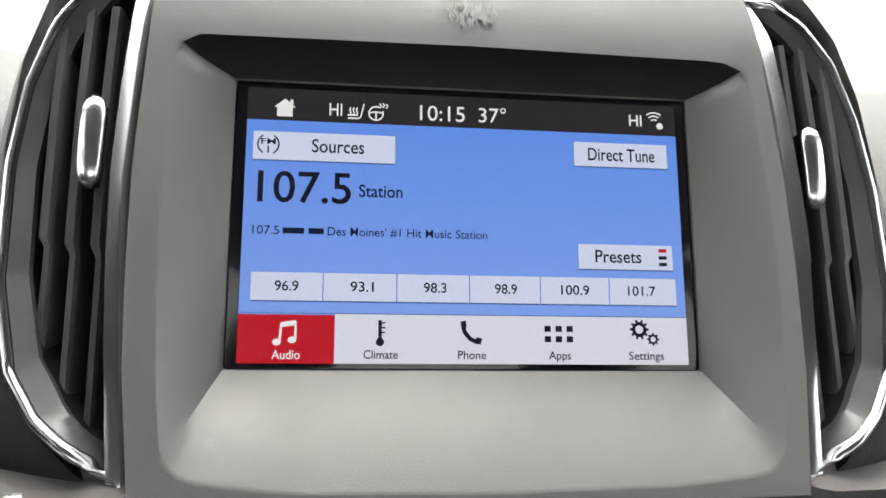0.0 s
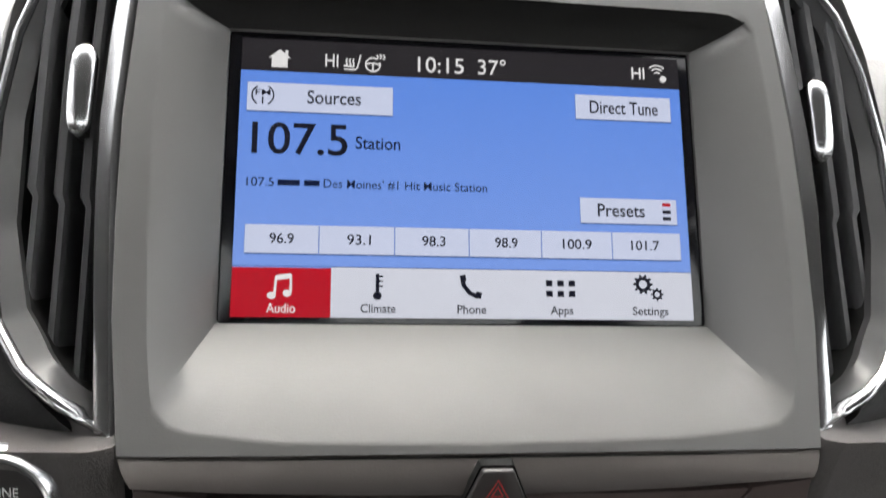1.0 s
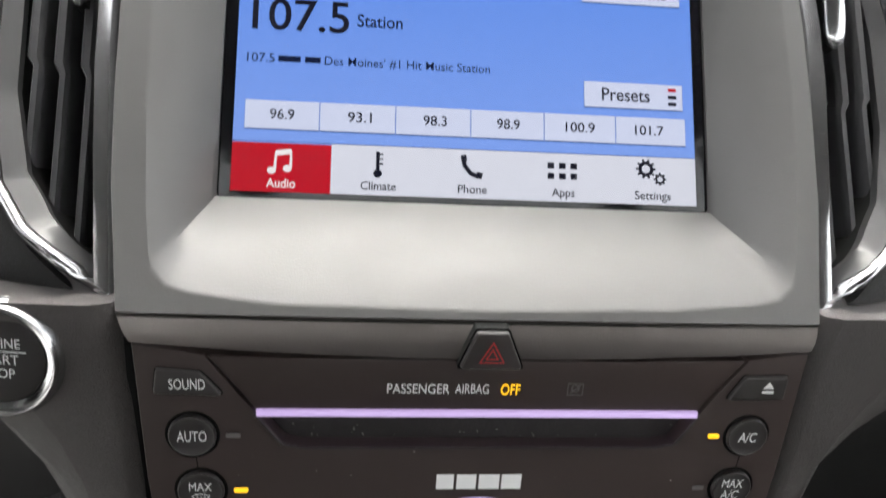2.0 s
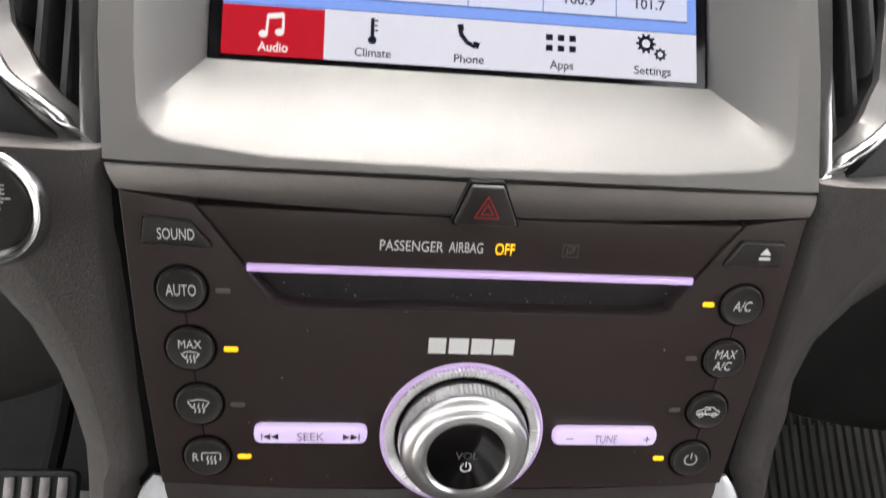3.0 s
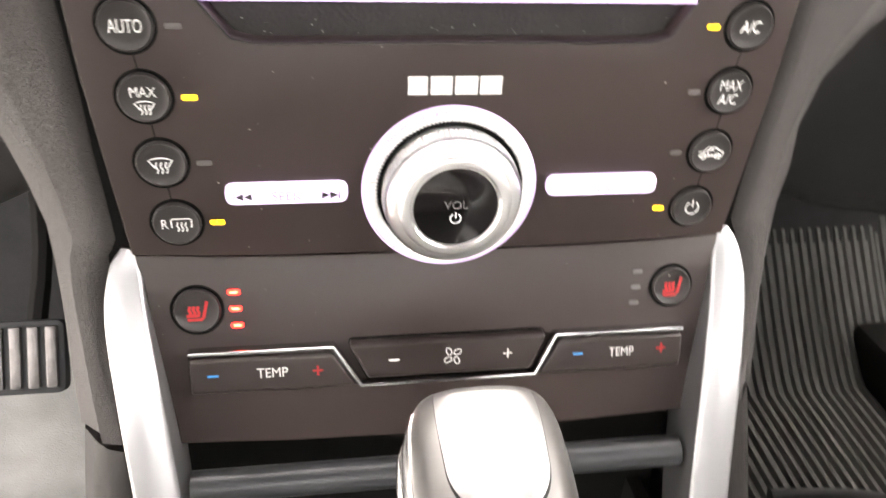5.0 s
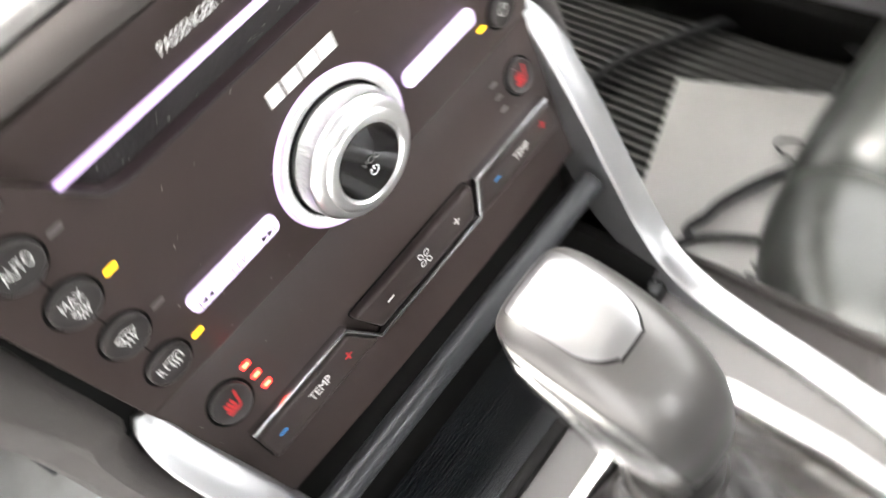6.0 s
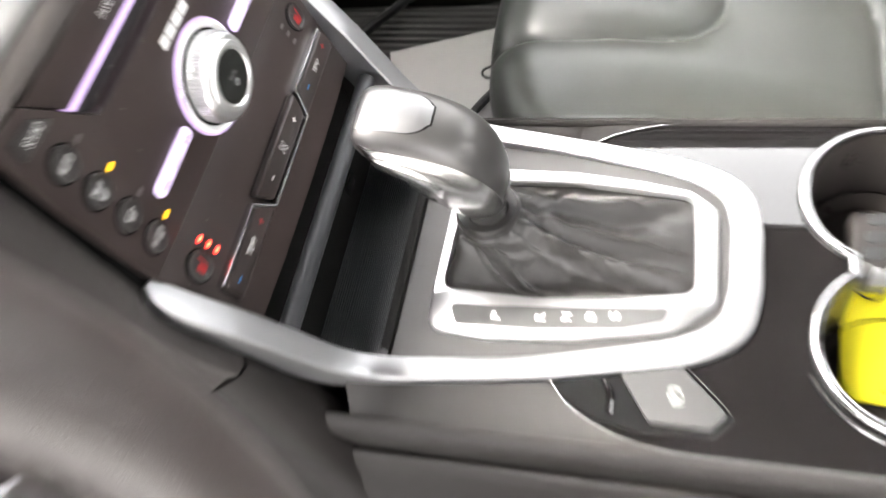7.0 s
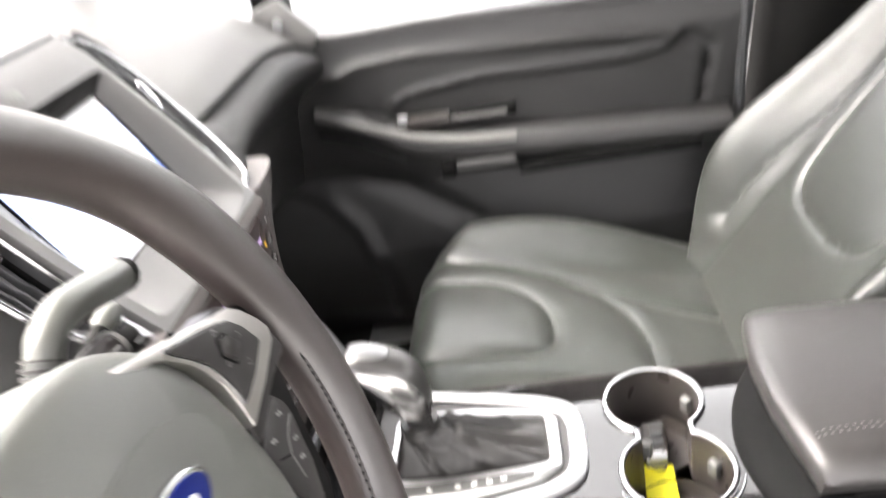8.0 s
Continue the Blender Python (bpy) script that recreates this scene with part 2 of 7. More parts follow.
def fillet(pts, r, n=5):
    """Round the corners of a closed outline of 2D points."""
    out, k = [], len(pts)
    rs = r if isinstance(r, (list, tuple)) else [r] * k
    for i in range(k):
        a, b, c = (Vector(pts[(i + j) % k]).to_2d() for j in (-1, 0, 1))
        u, v = (a - b), (c - b)
        lu, lv = u.length, v.length
        u, v = u / lu, v / lv
        ang = math.acos(max(-1, min(1, u.dot(v))))
        if rs[i] <= 0 or ang > 3.1:
            out.append(b)
            continue
        d = min(rs[i] / math.tan(ang / 2), lu * 0.49, lv * 0.49)
        p, q = b + u * d, b + v * d
        for j in range(n + 1):
            t = j / n
            out.append((1 - t) ** 2 * p + 2 * t * (1 - t) * b + t * t * q)
    return out


def resample(pts, n, closed=True):
    pts = [Vector(p) for p in pts]
    if closed:
        pts = pts + [pts[0]]
    ds = [0.0]
    for a, b in zip(pts, pts[1:]):
        ds.append(ds[-1] + (b - a).length)
    out, j = [], 0
    for i in range(n):
        s = ds[-1] * i / (n if closed else n - 1)
        while j < len(pts) - 2 and ds[j + 1] < s:
            j += 1
        f = (s - ds[j]) / max(1e-9, ds[j + 1] - ds[j])
        out.append(pts[j].lerp(pts[j + 1], min(1, max(0, f))))
    return out


def spline(pts, n):
    """n points along a smooth curve through the given points."""
    p = [Vector(q) for q in pts]
    p = [p[0] * 2 - p[1]] + p + [p[-1] * 2 - p[-2]]
    out, segs = [], len(p) - 3
    for i in range(n):
        t = segs * i / (n - 1)
        k = min(int(t), segs - 1)
        t -= k
        a, b, c, d = p[k:k + 4]
        out.append(0.5 * ((2 * b) + (c - a) * t + (2 * a - 5 * b + 4 * c - d) * t * t + (3 * b - a - 3 * c + d) * t ** 3))
    return out


def inset(pts, d):
    """The closed 2D outline moved inwards by d."""
    k, out = len(pts), []
    area = sum(pts[i][0] * pts[(i + 1) % k][1] - pts[(i + 1) % k][0] * pts[i][1] for i in range(k))
    sgn = 1 if area > 0 else -1
    for i in range(k):
        a, b, c = (Vector(pts[(i + j) % k]).to_2d() for j in (-1, 0, 1))
        e = ((b - a).normalized() + (c - b).normalized()).normalized()
        out.append(b + Vector((-e.y, e.x)) * d * sgn)
    return out


def prism(pts, d, bev=0.0, seg=2, z=0.0):
    bm = bmesh.new()
    f = bm.faces.new([bm.verts.new((p[0], p[1], z)) for p in pts])
    r = bmesh.ops.extrude_face_region(bm, geom=[f])
    top = [v for v in r["geom"] if isinstance(v, bmesh.types.BMVert)]
    bmesh.ops.translate(bm, vec=(0, 0, d), verts=top)
    if bev:
        tops = set(top)
        es = [e for e in bm.edges if e.verts[0] in tops and e.verts[1] in tops]
        bmesh.ops.bevel(bm, geom=es, offset=bev, segments=seg, affect="EDGES", profile=0.5, clamp_overlap=True)
    return bm


def box(x0, x1, y0, y1, z0, z1, bev=0.0, seg=2):
    bm = bmesh.new()
    bmesh.ops.create_cube(bm, size=1)
    for v in bm.verts:
        v.co = Vector((x0 if v.co.x < 0 else x1, y0 if v.co.y < 0 else y1, z0 if v.co.z < 0 else z1))
    if bev:
        bmesh.ops.bevel(bm, geom=bm.edges[:], offset=bev, segments=seg, affect="EDGES", profile=0.5)
    return bm


def loft(rings, closed=True, caps=True, loop=False):
    bm = bmesh.new()
    vs = [[bm.verts.new(p) for p in r] for r in rings]
    k = len(vs[0])
    pairs = list(zip(vs, vs[1:])) + ([(vs[-1], vs[0])] if loop else [])
    for a, b in pairs:
        for i in range(k if closed else k - 1):
            j = (i + 1) % k
            bm.faces.new((a[i], a[j], b[j], b[i]))
    if caps and not loop and closed:
        bm.faces.new(vs[0][::-1])
        bm.faces.new(vs[-1])
    return bm


def lathe(prof, n=48):
    return loft([[(r * math.cos(a), r * math.sin(a), z) for a in (2 * math.pi * i / n for i in range(n))] for r, z in prof])


def tube(pts, rad, n=10, loop=False):
    pts = [Vector(p) for p in pts]
    rings, k = [], len(pts)
    up = Vector((0, 0, 1))
    for i, p in enumerate(pts):
        a = pts[(i - 1) % k] if (i or loop) else p
        b = pts[(i + 1) % k] if (i < k - 1 or loop) else p
        t = (b - a).normalized()
        s = t.cross(up)
        s = s.normalized() if s.length > 1e-3 else Vector((1, 0, 0))
        u = s.cross(t)
        r = rad[i] if isinstance(rad, (list, tuple)) else rad
        rings.append([p + r * (math.cos(q) * s + math.sin(q) * u) for q in (2 * math.pi * j / n for j in range(n))])
    return loft(rings, loop=loop)


def sheet(f, nu, nv, thick=0.0):
    bm = bmesh.new()
    vs = [[bm.verts.new(f(i / (nu - 1), j / (nv - 1))) for j in range(nv)] for i in range(nu)]
    for i in range(nu - 1):
        for j in range(nv - 1):
            bm.faces.new((vs[i][j], vs[i + 1][j], vs[i + 1][j + 1], vs[i][j + 1]))
    bm.normal_update()
    if thick:
        bmesh.ops.solidify(bm, geom=bm.faces[:], thickness=thick)
    return bm


def slab(f, nu, nv, off):
    """A shaped sheet with a second skin set off behind it."""
    bm = bmesh.new()
    A = [[bm.verts.new(f(i / (nu - 1), j / (nv - 1))) for j in range(nv)] for i in range(nu)]
    B = [[bm.verts.new(v.co + Vector(off)) for v in r] for r in A]
    for i in range(nu - 1):
        for j in range(nv - 1):
            bm.faces.new((A[i][j], A[i + 1][j], A[i + 1][j + 1], A[i][j + 1]))
            bm.faces.new((B[i][j], B[i][j + 1], B[i + 1][j + 1], B[i + 1][j]))
    rim = [(i, 0) for i in range(nu)] + [(nu - 1, j) for j in range(1, nv)] + [(i, nv - 1) for i in range(nu - 2, -1, -1)] + [(0, j) for j in range(nv - 2, 0, -1)]
    for (a, b), (c, d) in zip(rim, rim[1:] + rim[:1]):
        bm.faces.new((A[a][b], B[a][b], B[c][d], A[c][d]))
    return bm


def stroke(lines, w, d=0.0002, closed=False):
    """Flat printed lines: each a list of 2D points, drawn w wide and d thick."""
    bm = bmesh.new()
    for pts in lines:
        p = [Vector(q) for q in pts]
        k = len(p)
        L, R = [], []
        for i in range(k):
            a = p[i - 1] if i else (p[-2] if (p[0] - p[-1]).length < 1e-7 else p[0])
            b = p[i + 1] if i < k - 1 else (p[1] if (p[0] - p[-1]).length < 1e-7 else p[-1])
            e = (b - a).normalized()
            nrm = Vector((-e.y, e.x)) * w / 2
            L.append(bm.verts.new((*(p[i] + nrm), d)))
            R.append(bm.verts.new((*(p[i] - nrm), d)))
        for i in range(k - 1):
            bm.faces.new((L[i], R[i], R[i + 1], L[i + 1]))
    return bm


def flat(pts, d=0.0002):
    bm = bmesh.new()
    bm.faces.new([bm.verts.new((p[0], p[1], d)) for p in pts])
    return bm


def arc(cx, cy, r, a0, a1, n=16, ry=None):
    return [(cx + r * math.cos(radians(a0 + (a1 - a0) * i / n)), cy + (ry or r) * math.sin(radians(a0 + (a1 - a0) * i / n))) for i in range(n + 1)]


def rect(x0, x1, y0, y1):
    return [(x0, y0), (x1, y0), (x1, y1), (x0, y1)]


GLYPHS = {}


def letters(body, bold=0.0):
    """The flat mesh of a word in the built-in font, and its box."""
    if (body, bold) not in GLYPHS:
        cu = bpy.data.curves.new("word", "FONT")
        cu.body, cu.offset, cu.resolution_u = body, bold, 4
        ob = bpy.data.objects.new("word", cu)
        scene.collection.objects.link(ob)
        me = bpy.data.meshes.new_from_object(ob.evaluated_get(bpy.context.evaluated_depsgraph_get()))
        bpy.data.objects.remove(ob)
        bpy.data.curves.remove(cu)
        xs, ys = [v.co.x for v in me.vertices], [v.co.y for v in me.vertices]
        GLYPHS[(body, bold)] = (me, min(xs), max(xs), min(ys), max(ys))
    return GLYPHS[(body, bold)]


CAP_HEIGHT = letters("H")[4]


def word(body, x0, x1, y0, h, mat, parent, m, d=0.0002, bold=0.0, slant=0.0):
    """A printed word from x0 to x1 on the baseline y0, with capitals h high, d above the face m."""
    src, a, b, lo, hi = letters(body, bold)
    me = src.copy()
    me.name = "lettering"
    for v in me.vertices:
        y = v.co.y / CAP_HEIGHT * h
        v.co = Vector((x0 + (v.co.x - a) / (b - a) * (x1 - x0) + slant * y, y0 + y, d))
    return part_of("lettering", me, mat, parent, "", m)

# ---- shell of the car ----
SCREEN = pose(0, 0, 0.70, 62, 0, 0)      # face of the display: x right, y up, z towards the cabin
RADIO = pose(0, -0.082, 0, 90, 0, 0)     # face of the radio panel: y is the height
HEAT = pose(0, -0.080, 0.515, 73, 0, 0)  # face of the heater panel, below the radio


def S(u, v, w=0.0):
    return SCREEN @ Vector((u, v, w))


def rim_w(v):
    """Height of the surround over the glass; it rolls forward at the top."""
    return 0.018 - 0.15 * v - 4.0 * max(0.0, v - 0.076) ** 2


def structure(name, bm, mat, label, category, sharp=35):
    return tagged(part(name, bm, mat, None, label, None, sharp), "", category, "", "structure")


def shell():
    structure("floor", box(-0.78, 0.78, -1.75, 0.62, -0.03, 0.0), M_CARPET, "dark carpeted cabin floor", "floor")
    structure("firewall", sheet(lambda s, t: Vector((-0.78 + 1.56 * s, 0.40 + 0.32 * t, 0.62 * t ** 1.3)), 4, 14, 0.02), M_CARPET,
              "dark carpeted toe board under the dashboard", "wall")
    structure("ground", box(-150, 150, -150, 150, -0.60, -0.45), M_GROUND, "pale concrete ground outside the car", "ground")
    structure("ceiling", sheet(lambda s, t: Vector((-0.62 + 1.24 * s, -0.10 - 1.38 * t, 1.19 + 0.06 * math.sin(math.pi * s) * (0.4 + 0.6 * math.sin(math.pi * t)))), 12, 14, 0.02),
              M_FABRIC, "grey fabric headliner", "ceiling")
    structure("wall_rear", box(-0.78, 0.78, -1.80, -1.75, -0.03, 0.85), M_DOOR, "dark trim wall behind the seats", "wall")
    structure("wall_left", box(-0.82, -0.77, -1.80, -0.80, -0.03, 0.66), M_DOOR, "dark trim beside the rear bench", "wall")
    structure("sill_left", box(-0.82, -0.74, -0.80, 0.75, -0.03, 0.08, 0.01), M_BLACKP, "black sill of the open driver's door", "sill")
    structure("kick_panel_left", box(-0.82, -0.77, 0.32, 0.85, -0.03, 0.72), M_DOOR, "dark kick panel by the pedals", "wall")
    structure("kick_panel_right", box(0.745, 0.80, 0.26, 0.85, -0.03, 0.66), M_DOOR, "dark kick panel in the passenger footwell", "wall")
    structure("wall_right", box(0.77, 0.82, -1.80, -0.72, -0.03, 0.66), M_DOOR, "dark trim beside the rear bench", "wall")
    structure("tunnel", box(-0.135, 0.135, 0.02, 0.72, 0.0, 0.56, 0.02), M_CARPET, "dark carpeted tunnel under the dashboard", "wall")
    for sx in (-1, 1):
        structure("pillar_front", tube(spline([(sx * 0.76, 0.52, 0.64), (sx * 0.70, 0.22, 0.940), (sx * 0.62, -0.10, 1.195)], 12), 0.035, 10),
                  M_FABRIC, "grey windscreen pillar", "pillar")
        structure("pillar_rear", tube(spline([(sx * 0.78, -1.75, 0.80), (sx * 0.70, -1.60, 1.05), (sx * 0.62, -1.45, 1.20)], 8), 0.07, 10),
                  M_FABRIC, "grey rear roof pillar", "pillar")
        structure("roof_rail", tube([(sx * 0.625, -0.10, 1.195), (sx * 0.635, -0.40, 1.200), (sx * 0.64, -0.75, 1.205), (sx * 0.63, -1.47, 1.20)], 0.03, 12), M_FABRIC,
                  "grey roof rail over the side windows", "trim")
    structure("pillar_middle_left", box(-0.78, -0.66, -0.90, -0.80, 0.55, 1.22, 0.02), M_FABRIC, "grey middle pillar", "pillar")
    # panes
    rear = [structure("window_rear", sheet(lambda s, t: Vector((-0.74 + 1.48 * s, -1.76 + 0.30 * t, 0.86 + 0.33 * t)), 6, 6, 0.005), M_WINDOW, "clear rear window", "window")]
    for sx in (-1, 1):
        rear.append(structure("window_rear_side", sheet(lambda s, t, sx=sx: Vector((sx * (0.785 - 0.13 * t), -0.90 - 0.84 * s + 0.3 * s * t, 0.665 + 0.52 * t)), 6, 6, 0.005), M_WINDOW, "clear rear side window", "window"))
    for pane in rear:
        pane.visible_shadow = False
    ws = structure("window_front", sheet(lambda s, t: Vector(((-0.74 + 1.48 * s) * (1 - 0.15 * t), 0.72 - 0.82 * t + 0.08 * math.sin(math.pi * s), 0.70 + 0.52 * t)), 8, 8, 0.005),
                   M_WINDOW, "clear laminated windscreen", "window")
    ws.visible_shadow = False
    side = structure("window_right", sheet(lambda s, t: Vector((0.745 - 0.10 * t, 0.30 - 0.98 * s - 0.42 * t * (1 - s), 0.632 + 0.55 * t)), 6, 6, 0.004),
                     M_WINDOW, "clear passenger door window", "window")
    side.visible_shadow = False


shell()


def parked_car():
    c = thing("parked_car", "grey parked car beside the passenger side", "car", at=(3.2, -0.8, -0.45))
    def ring(y, half, lo, hi, top):
        return [Vector((3.2 + sx * half * f, y, z)) for sx, f, z in ((-1, 0.90, lo), (-1, 1.0, lo + 0.18), (-1, 1.0, hi - 0.12), (-1, 0.93, hi), (-1, 0.5, top), (1, 0.5, top), (1, 0.93, hi), (1, 1.0, hi - 0.12), (1, 1.0, lo + 0.18), (1, 0.90, lo))]
    part("body", loft([ring(y, h, lo, hi, tp) for y, h, lo, hi, tp in ((1.75, 0.70, -0.20, 0.18, 0.22), (1.5, 0.86, -0.27, 0.30, 0.34), (0.5, 0.90, -0.28, 0.42, 0.46), (-2.2, 0.90, -0.28, 0.45, 0.48), (-2.9, 0.84, -0.25, 0.42, 0.46), (-3.0, 0.74, -0.20, 0.3, 0.4))]), M_CARBODY, c, "grey painted body", sharp=50)
    def house(y, half, roof, z):
        return [Vector((3.2 + sx * a, y, b)) for sx, a, b in ((-1, half, 0.40), (-1, roof, z - 0.05), (-1, roof - 0.10, z), (1, roof - 0.10, z), (1, roof, z - 0.05), (1, half, 0.40))]
    part("roof", loft([house(*k) for k in ((0.75, 0.76, 0.74, 0.47), (-0.15, 0.82, 0.62, 0.97), (-1.2, 0.84, 0.64, 1.03), (-2.2, 0.82, 0.62, 0.98), (-2.85, 0.76, 0.70, 0.50))]), M_CARBODY, c, "", sharp=40)
    for sx in (-1, 1):
        for ya, yb in ((-0.10, -1.10), (-1.20, -2.10)):
            part("window", loft([[Vector((3.2 + sx * a, y, z)) for a, z in ((0.820, 0.50), (0.672, 0.90), (0.640, 0.90), (0.78, 0.50))] for y in (ya, yb)]), M_GLASS, c, "dark side glass")
        for y in (1.1, -2.1):
            wh = part("wheel", lathe([(0.0, -0.10), (0.30, -0.10), (0.33, -0.06), (0.33, 0.06), (0.30, 0.10), (0.0, 0.10)], 32), M_RUBBER, c, "black tyre", pose(3.2 + sx * 0.80, y, -0.12, 0, 90, 0))
            part("rim", lathe([(0.0, -0.108), (0.20, -0.106), (0.21, 0.106), (0.0, 0.108)], 28), M_SATIN, wh, "silver rim", pose(3.2 + sx * 0.80, y, -0.12, 0, 90, 0))


parked_car()


VENT_EDGE = [(0.115, 0.1195), (0.109, 0.134), (0.099, 0.151), (0.0795, 0.1635), (0.053, 0.1705), (0.020, 0.1725), (-0.025, 0.1690), (-0.057, 0.1600), (-0.0735, 0.1480),
             (-0.0850, 0.1320), (-0.0955, 0.1155), (-0.13, 0.1120), (-0.30, 0.1120)]


def vent_edge(v):
    for (v0, x0), (v1, x1) in zip(VENT_EDGE, VENT_EDGE[1:]):
        if v1 <= v <= v0:
            return x1 + (x0 - x1) * (v - v1) / (v0 - v1)
    return 0.1195 if v > 0 else 0.112


DASH_SIDE = [(0.160, 0.752), (0.100, 0.727), (0.050, 0.699), (0.024, 0.678), (0.016, 0.668), (0.020, 0.660), (0.010, 0.656), (-0.006, 0.648), (-0.015, 0.634), (-0.013, 0.618), (0.002, 0.604),
             (0.026, 0.590), (0.044, 0.566), (0.052, 0.530), (0.060, 0.480), (0.070, 0.430)]
DASH_PROFILE = spline([Vector((0, a, b)) for a, b in DASH_SIDE], 700)


def dash_point(x, t, xi):
    """The face beside the vents: follows the vent's frame, then falls back to the stepped side profile."""
    z0 = 0.799 - 0.285 * t
    v = (z0 - 0.7085) / 0.883
    w = rim_w(v) - 0.30 * max(0.0, xi - 0.135) - 0.004
    edge = v * 0.469 - 0.883 * w
    if z0 < 0.628:
        edge = max(edge, -0.070 + max(0.0, (0.575 - z0)) * 1.6)
    far = DASH_PROFILE[int(round(t * 699))]
    k = math.exp(-(max(0.0, x - xi) / (0.018 + 0.077 * max(0.0, min(1.0, (t - 0.25) / 0.30)))) ** 1.4)
    fall = 0.035 * max(0.0, (x - 0.50) / 0.20) ** 1.5 * (1 - k)
    return Vector((x, min(far.y + (edge - far.y) * k, 0.25), far.z - fall + (z0 - far.z) * k))


def dashboard():
    """Long padded dashboard: top pad, stepped roll and glove box face at both sides of the centre stack."""
    d = thing("dashboard", "dark grain-textured vinyl dashboard spanning the cabin", "dashboard", at=(0, 0.1, 0.5))
    def top(s, t):
        x = -0.704 + 1.408 * s
        xi = vent_edge((0.799 - 0.7085) / 0.883)
        lip = dash_point(abs(x), 0.0, xi) if abs(x) > xi else Vector((x, 0.110, 0.800))
        y = lip.y + (0.86 - lip.y) * t
        return Vector((x, y, lip.z + (0.804 - 0.03 * max(0.0, abs(x) - 0.4) - lip.z) * math.sin(min(1, t * 2.6) * math.pi / 2) - 0.01 * t * t))
    part("top_pad", slab(top, 120, 22, (0, 0, -0.012)), M_DASH, d, "")
    for sx, nm in ((1, "face_right"), (-1, "face_left")):
        def face(s, t, sx=sx):
            xi = vent_edge((0.799 - 0.285 * t - 0.7085) / 0.883)
            p = dash_point(xi + (0.704 - xi) * s ** 1.8, t, xi)
            return Vector((sx * p.x, p.y, p.z))
        part(nm, slab(lambda s, t, f=face: f(s, t * 0.33), 80, 34, (0, 0.006, -0.004)), M_DASH, d, "", sharp=60)
        # darker copy of the vinyl below the groove, painted for shade
        part("lower_" + nm, slab(lambda s, t, f=face: f(s, 0.333 + t * 0.667), 70, 50, (0, 0.006, -0.002)), M_DASH_SHADE, d, "leather-grained lower face with shade put into its colour", sharp=60)
    return d


dash = dashboard()


def stack_wings():
    """Leather-grained cheeks at both sides of the radio, running down to the console."""
    rows = [(0.632, 0.1135, 0.215, -0.074), (0.615, 0.1095, 0.200, -0.0745), (0.600, 0.1085, 0.178, -0.075), (0.585, 0.1075, 0.161, -0.075), (0.568, 0.1065, 0.149, -0.075),
            (0.550, 0.1050, 0.142, -0.0745), (0.534, 0.1040, 0.138, -0.0745), (0.519, 0.1035, 0.1355, -0.0745), (0.513, 0.1085, 0.1352, -0.0755), (0.500, 0.1105, 0.1345, -0.078), (0.480, 0.1095, 0.134, -0.083),
            (0.462, 0.1070, 0.134, -0.089), (0.448, 0.1050, 0.133, -0.094)]
    for sx in (-1, 1):
        w = thing("stack_cheek", "dark leather-grained cheek beside the radio panel", "dash trim", group="cheeks of the centre stack", at=(sx * 0.12, -0.07, 0.448))
        rings = []
        for z, xi, xo, y in rows:
            if sx > 0 and z > 0.53:
                xo -= 0.010 * min(1.0, (z - 0.53) / 0.03)
            xi += 0.0008
            r = [(xi, y + 0.03), (xi, y + 0.003), (xi + 0.0012, y), (xi + 0.007, y - 0.0025), ((xi + xo) / 2, y - 0.001), (xo - 0.012, y + 0.004), (xo - 0.004, y + 0.011),
                 (xo, y + 0.022), (xo, y + 0.20), (xi, y + 0.20)]
            rings.append([Vector((sx * a, b, z)) for a, b in r])
        part("cheek", loft(rings), M_WING, w, "", sharp=50)
        # lower piece under the seam, down to the floor
        low = []
        for z, xi, xo, y in [(0.446, 0.1050, 0.130, -0.096), (0.43, 0.1035, 0.1315, -0.102), (0.40, 0.100, 0.134, -0.113), (0.34, 0.099, 0.139, -0.125), (0.20, 0.098, 0.146, -0.13), (0.0, 0.10, 0.15, -0.13)]:
            r = [(xi, y + 0.03), (xi, y + 0.003), (xi + 0.007, y - 0.002), ((xi + xo) / 2, y), (xo - 0.008, y + 0.004), (xo - 0.002, y + 0.012), (xo, y + 0.03), (xo, y + 0.36), (xi, y + 0.36)]
            low.append([Vector((sx * a, b, z)) for a, b in r])
        # console vinyl, darker than the cheek: blocked door light painted as colour
        part("lower_cheek", loft(low), M_FLANK, w, "lower piece, shade put into its darker vinyl", sharp=50)
    return


stack_wings()


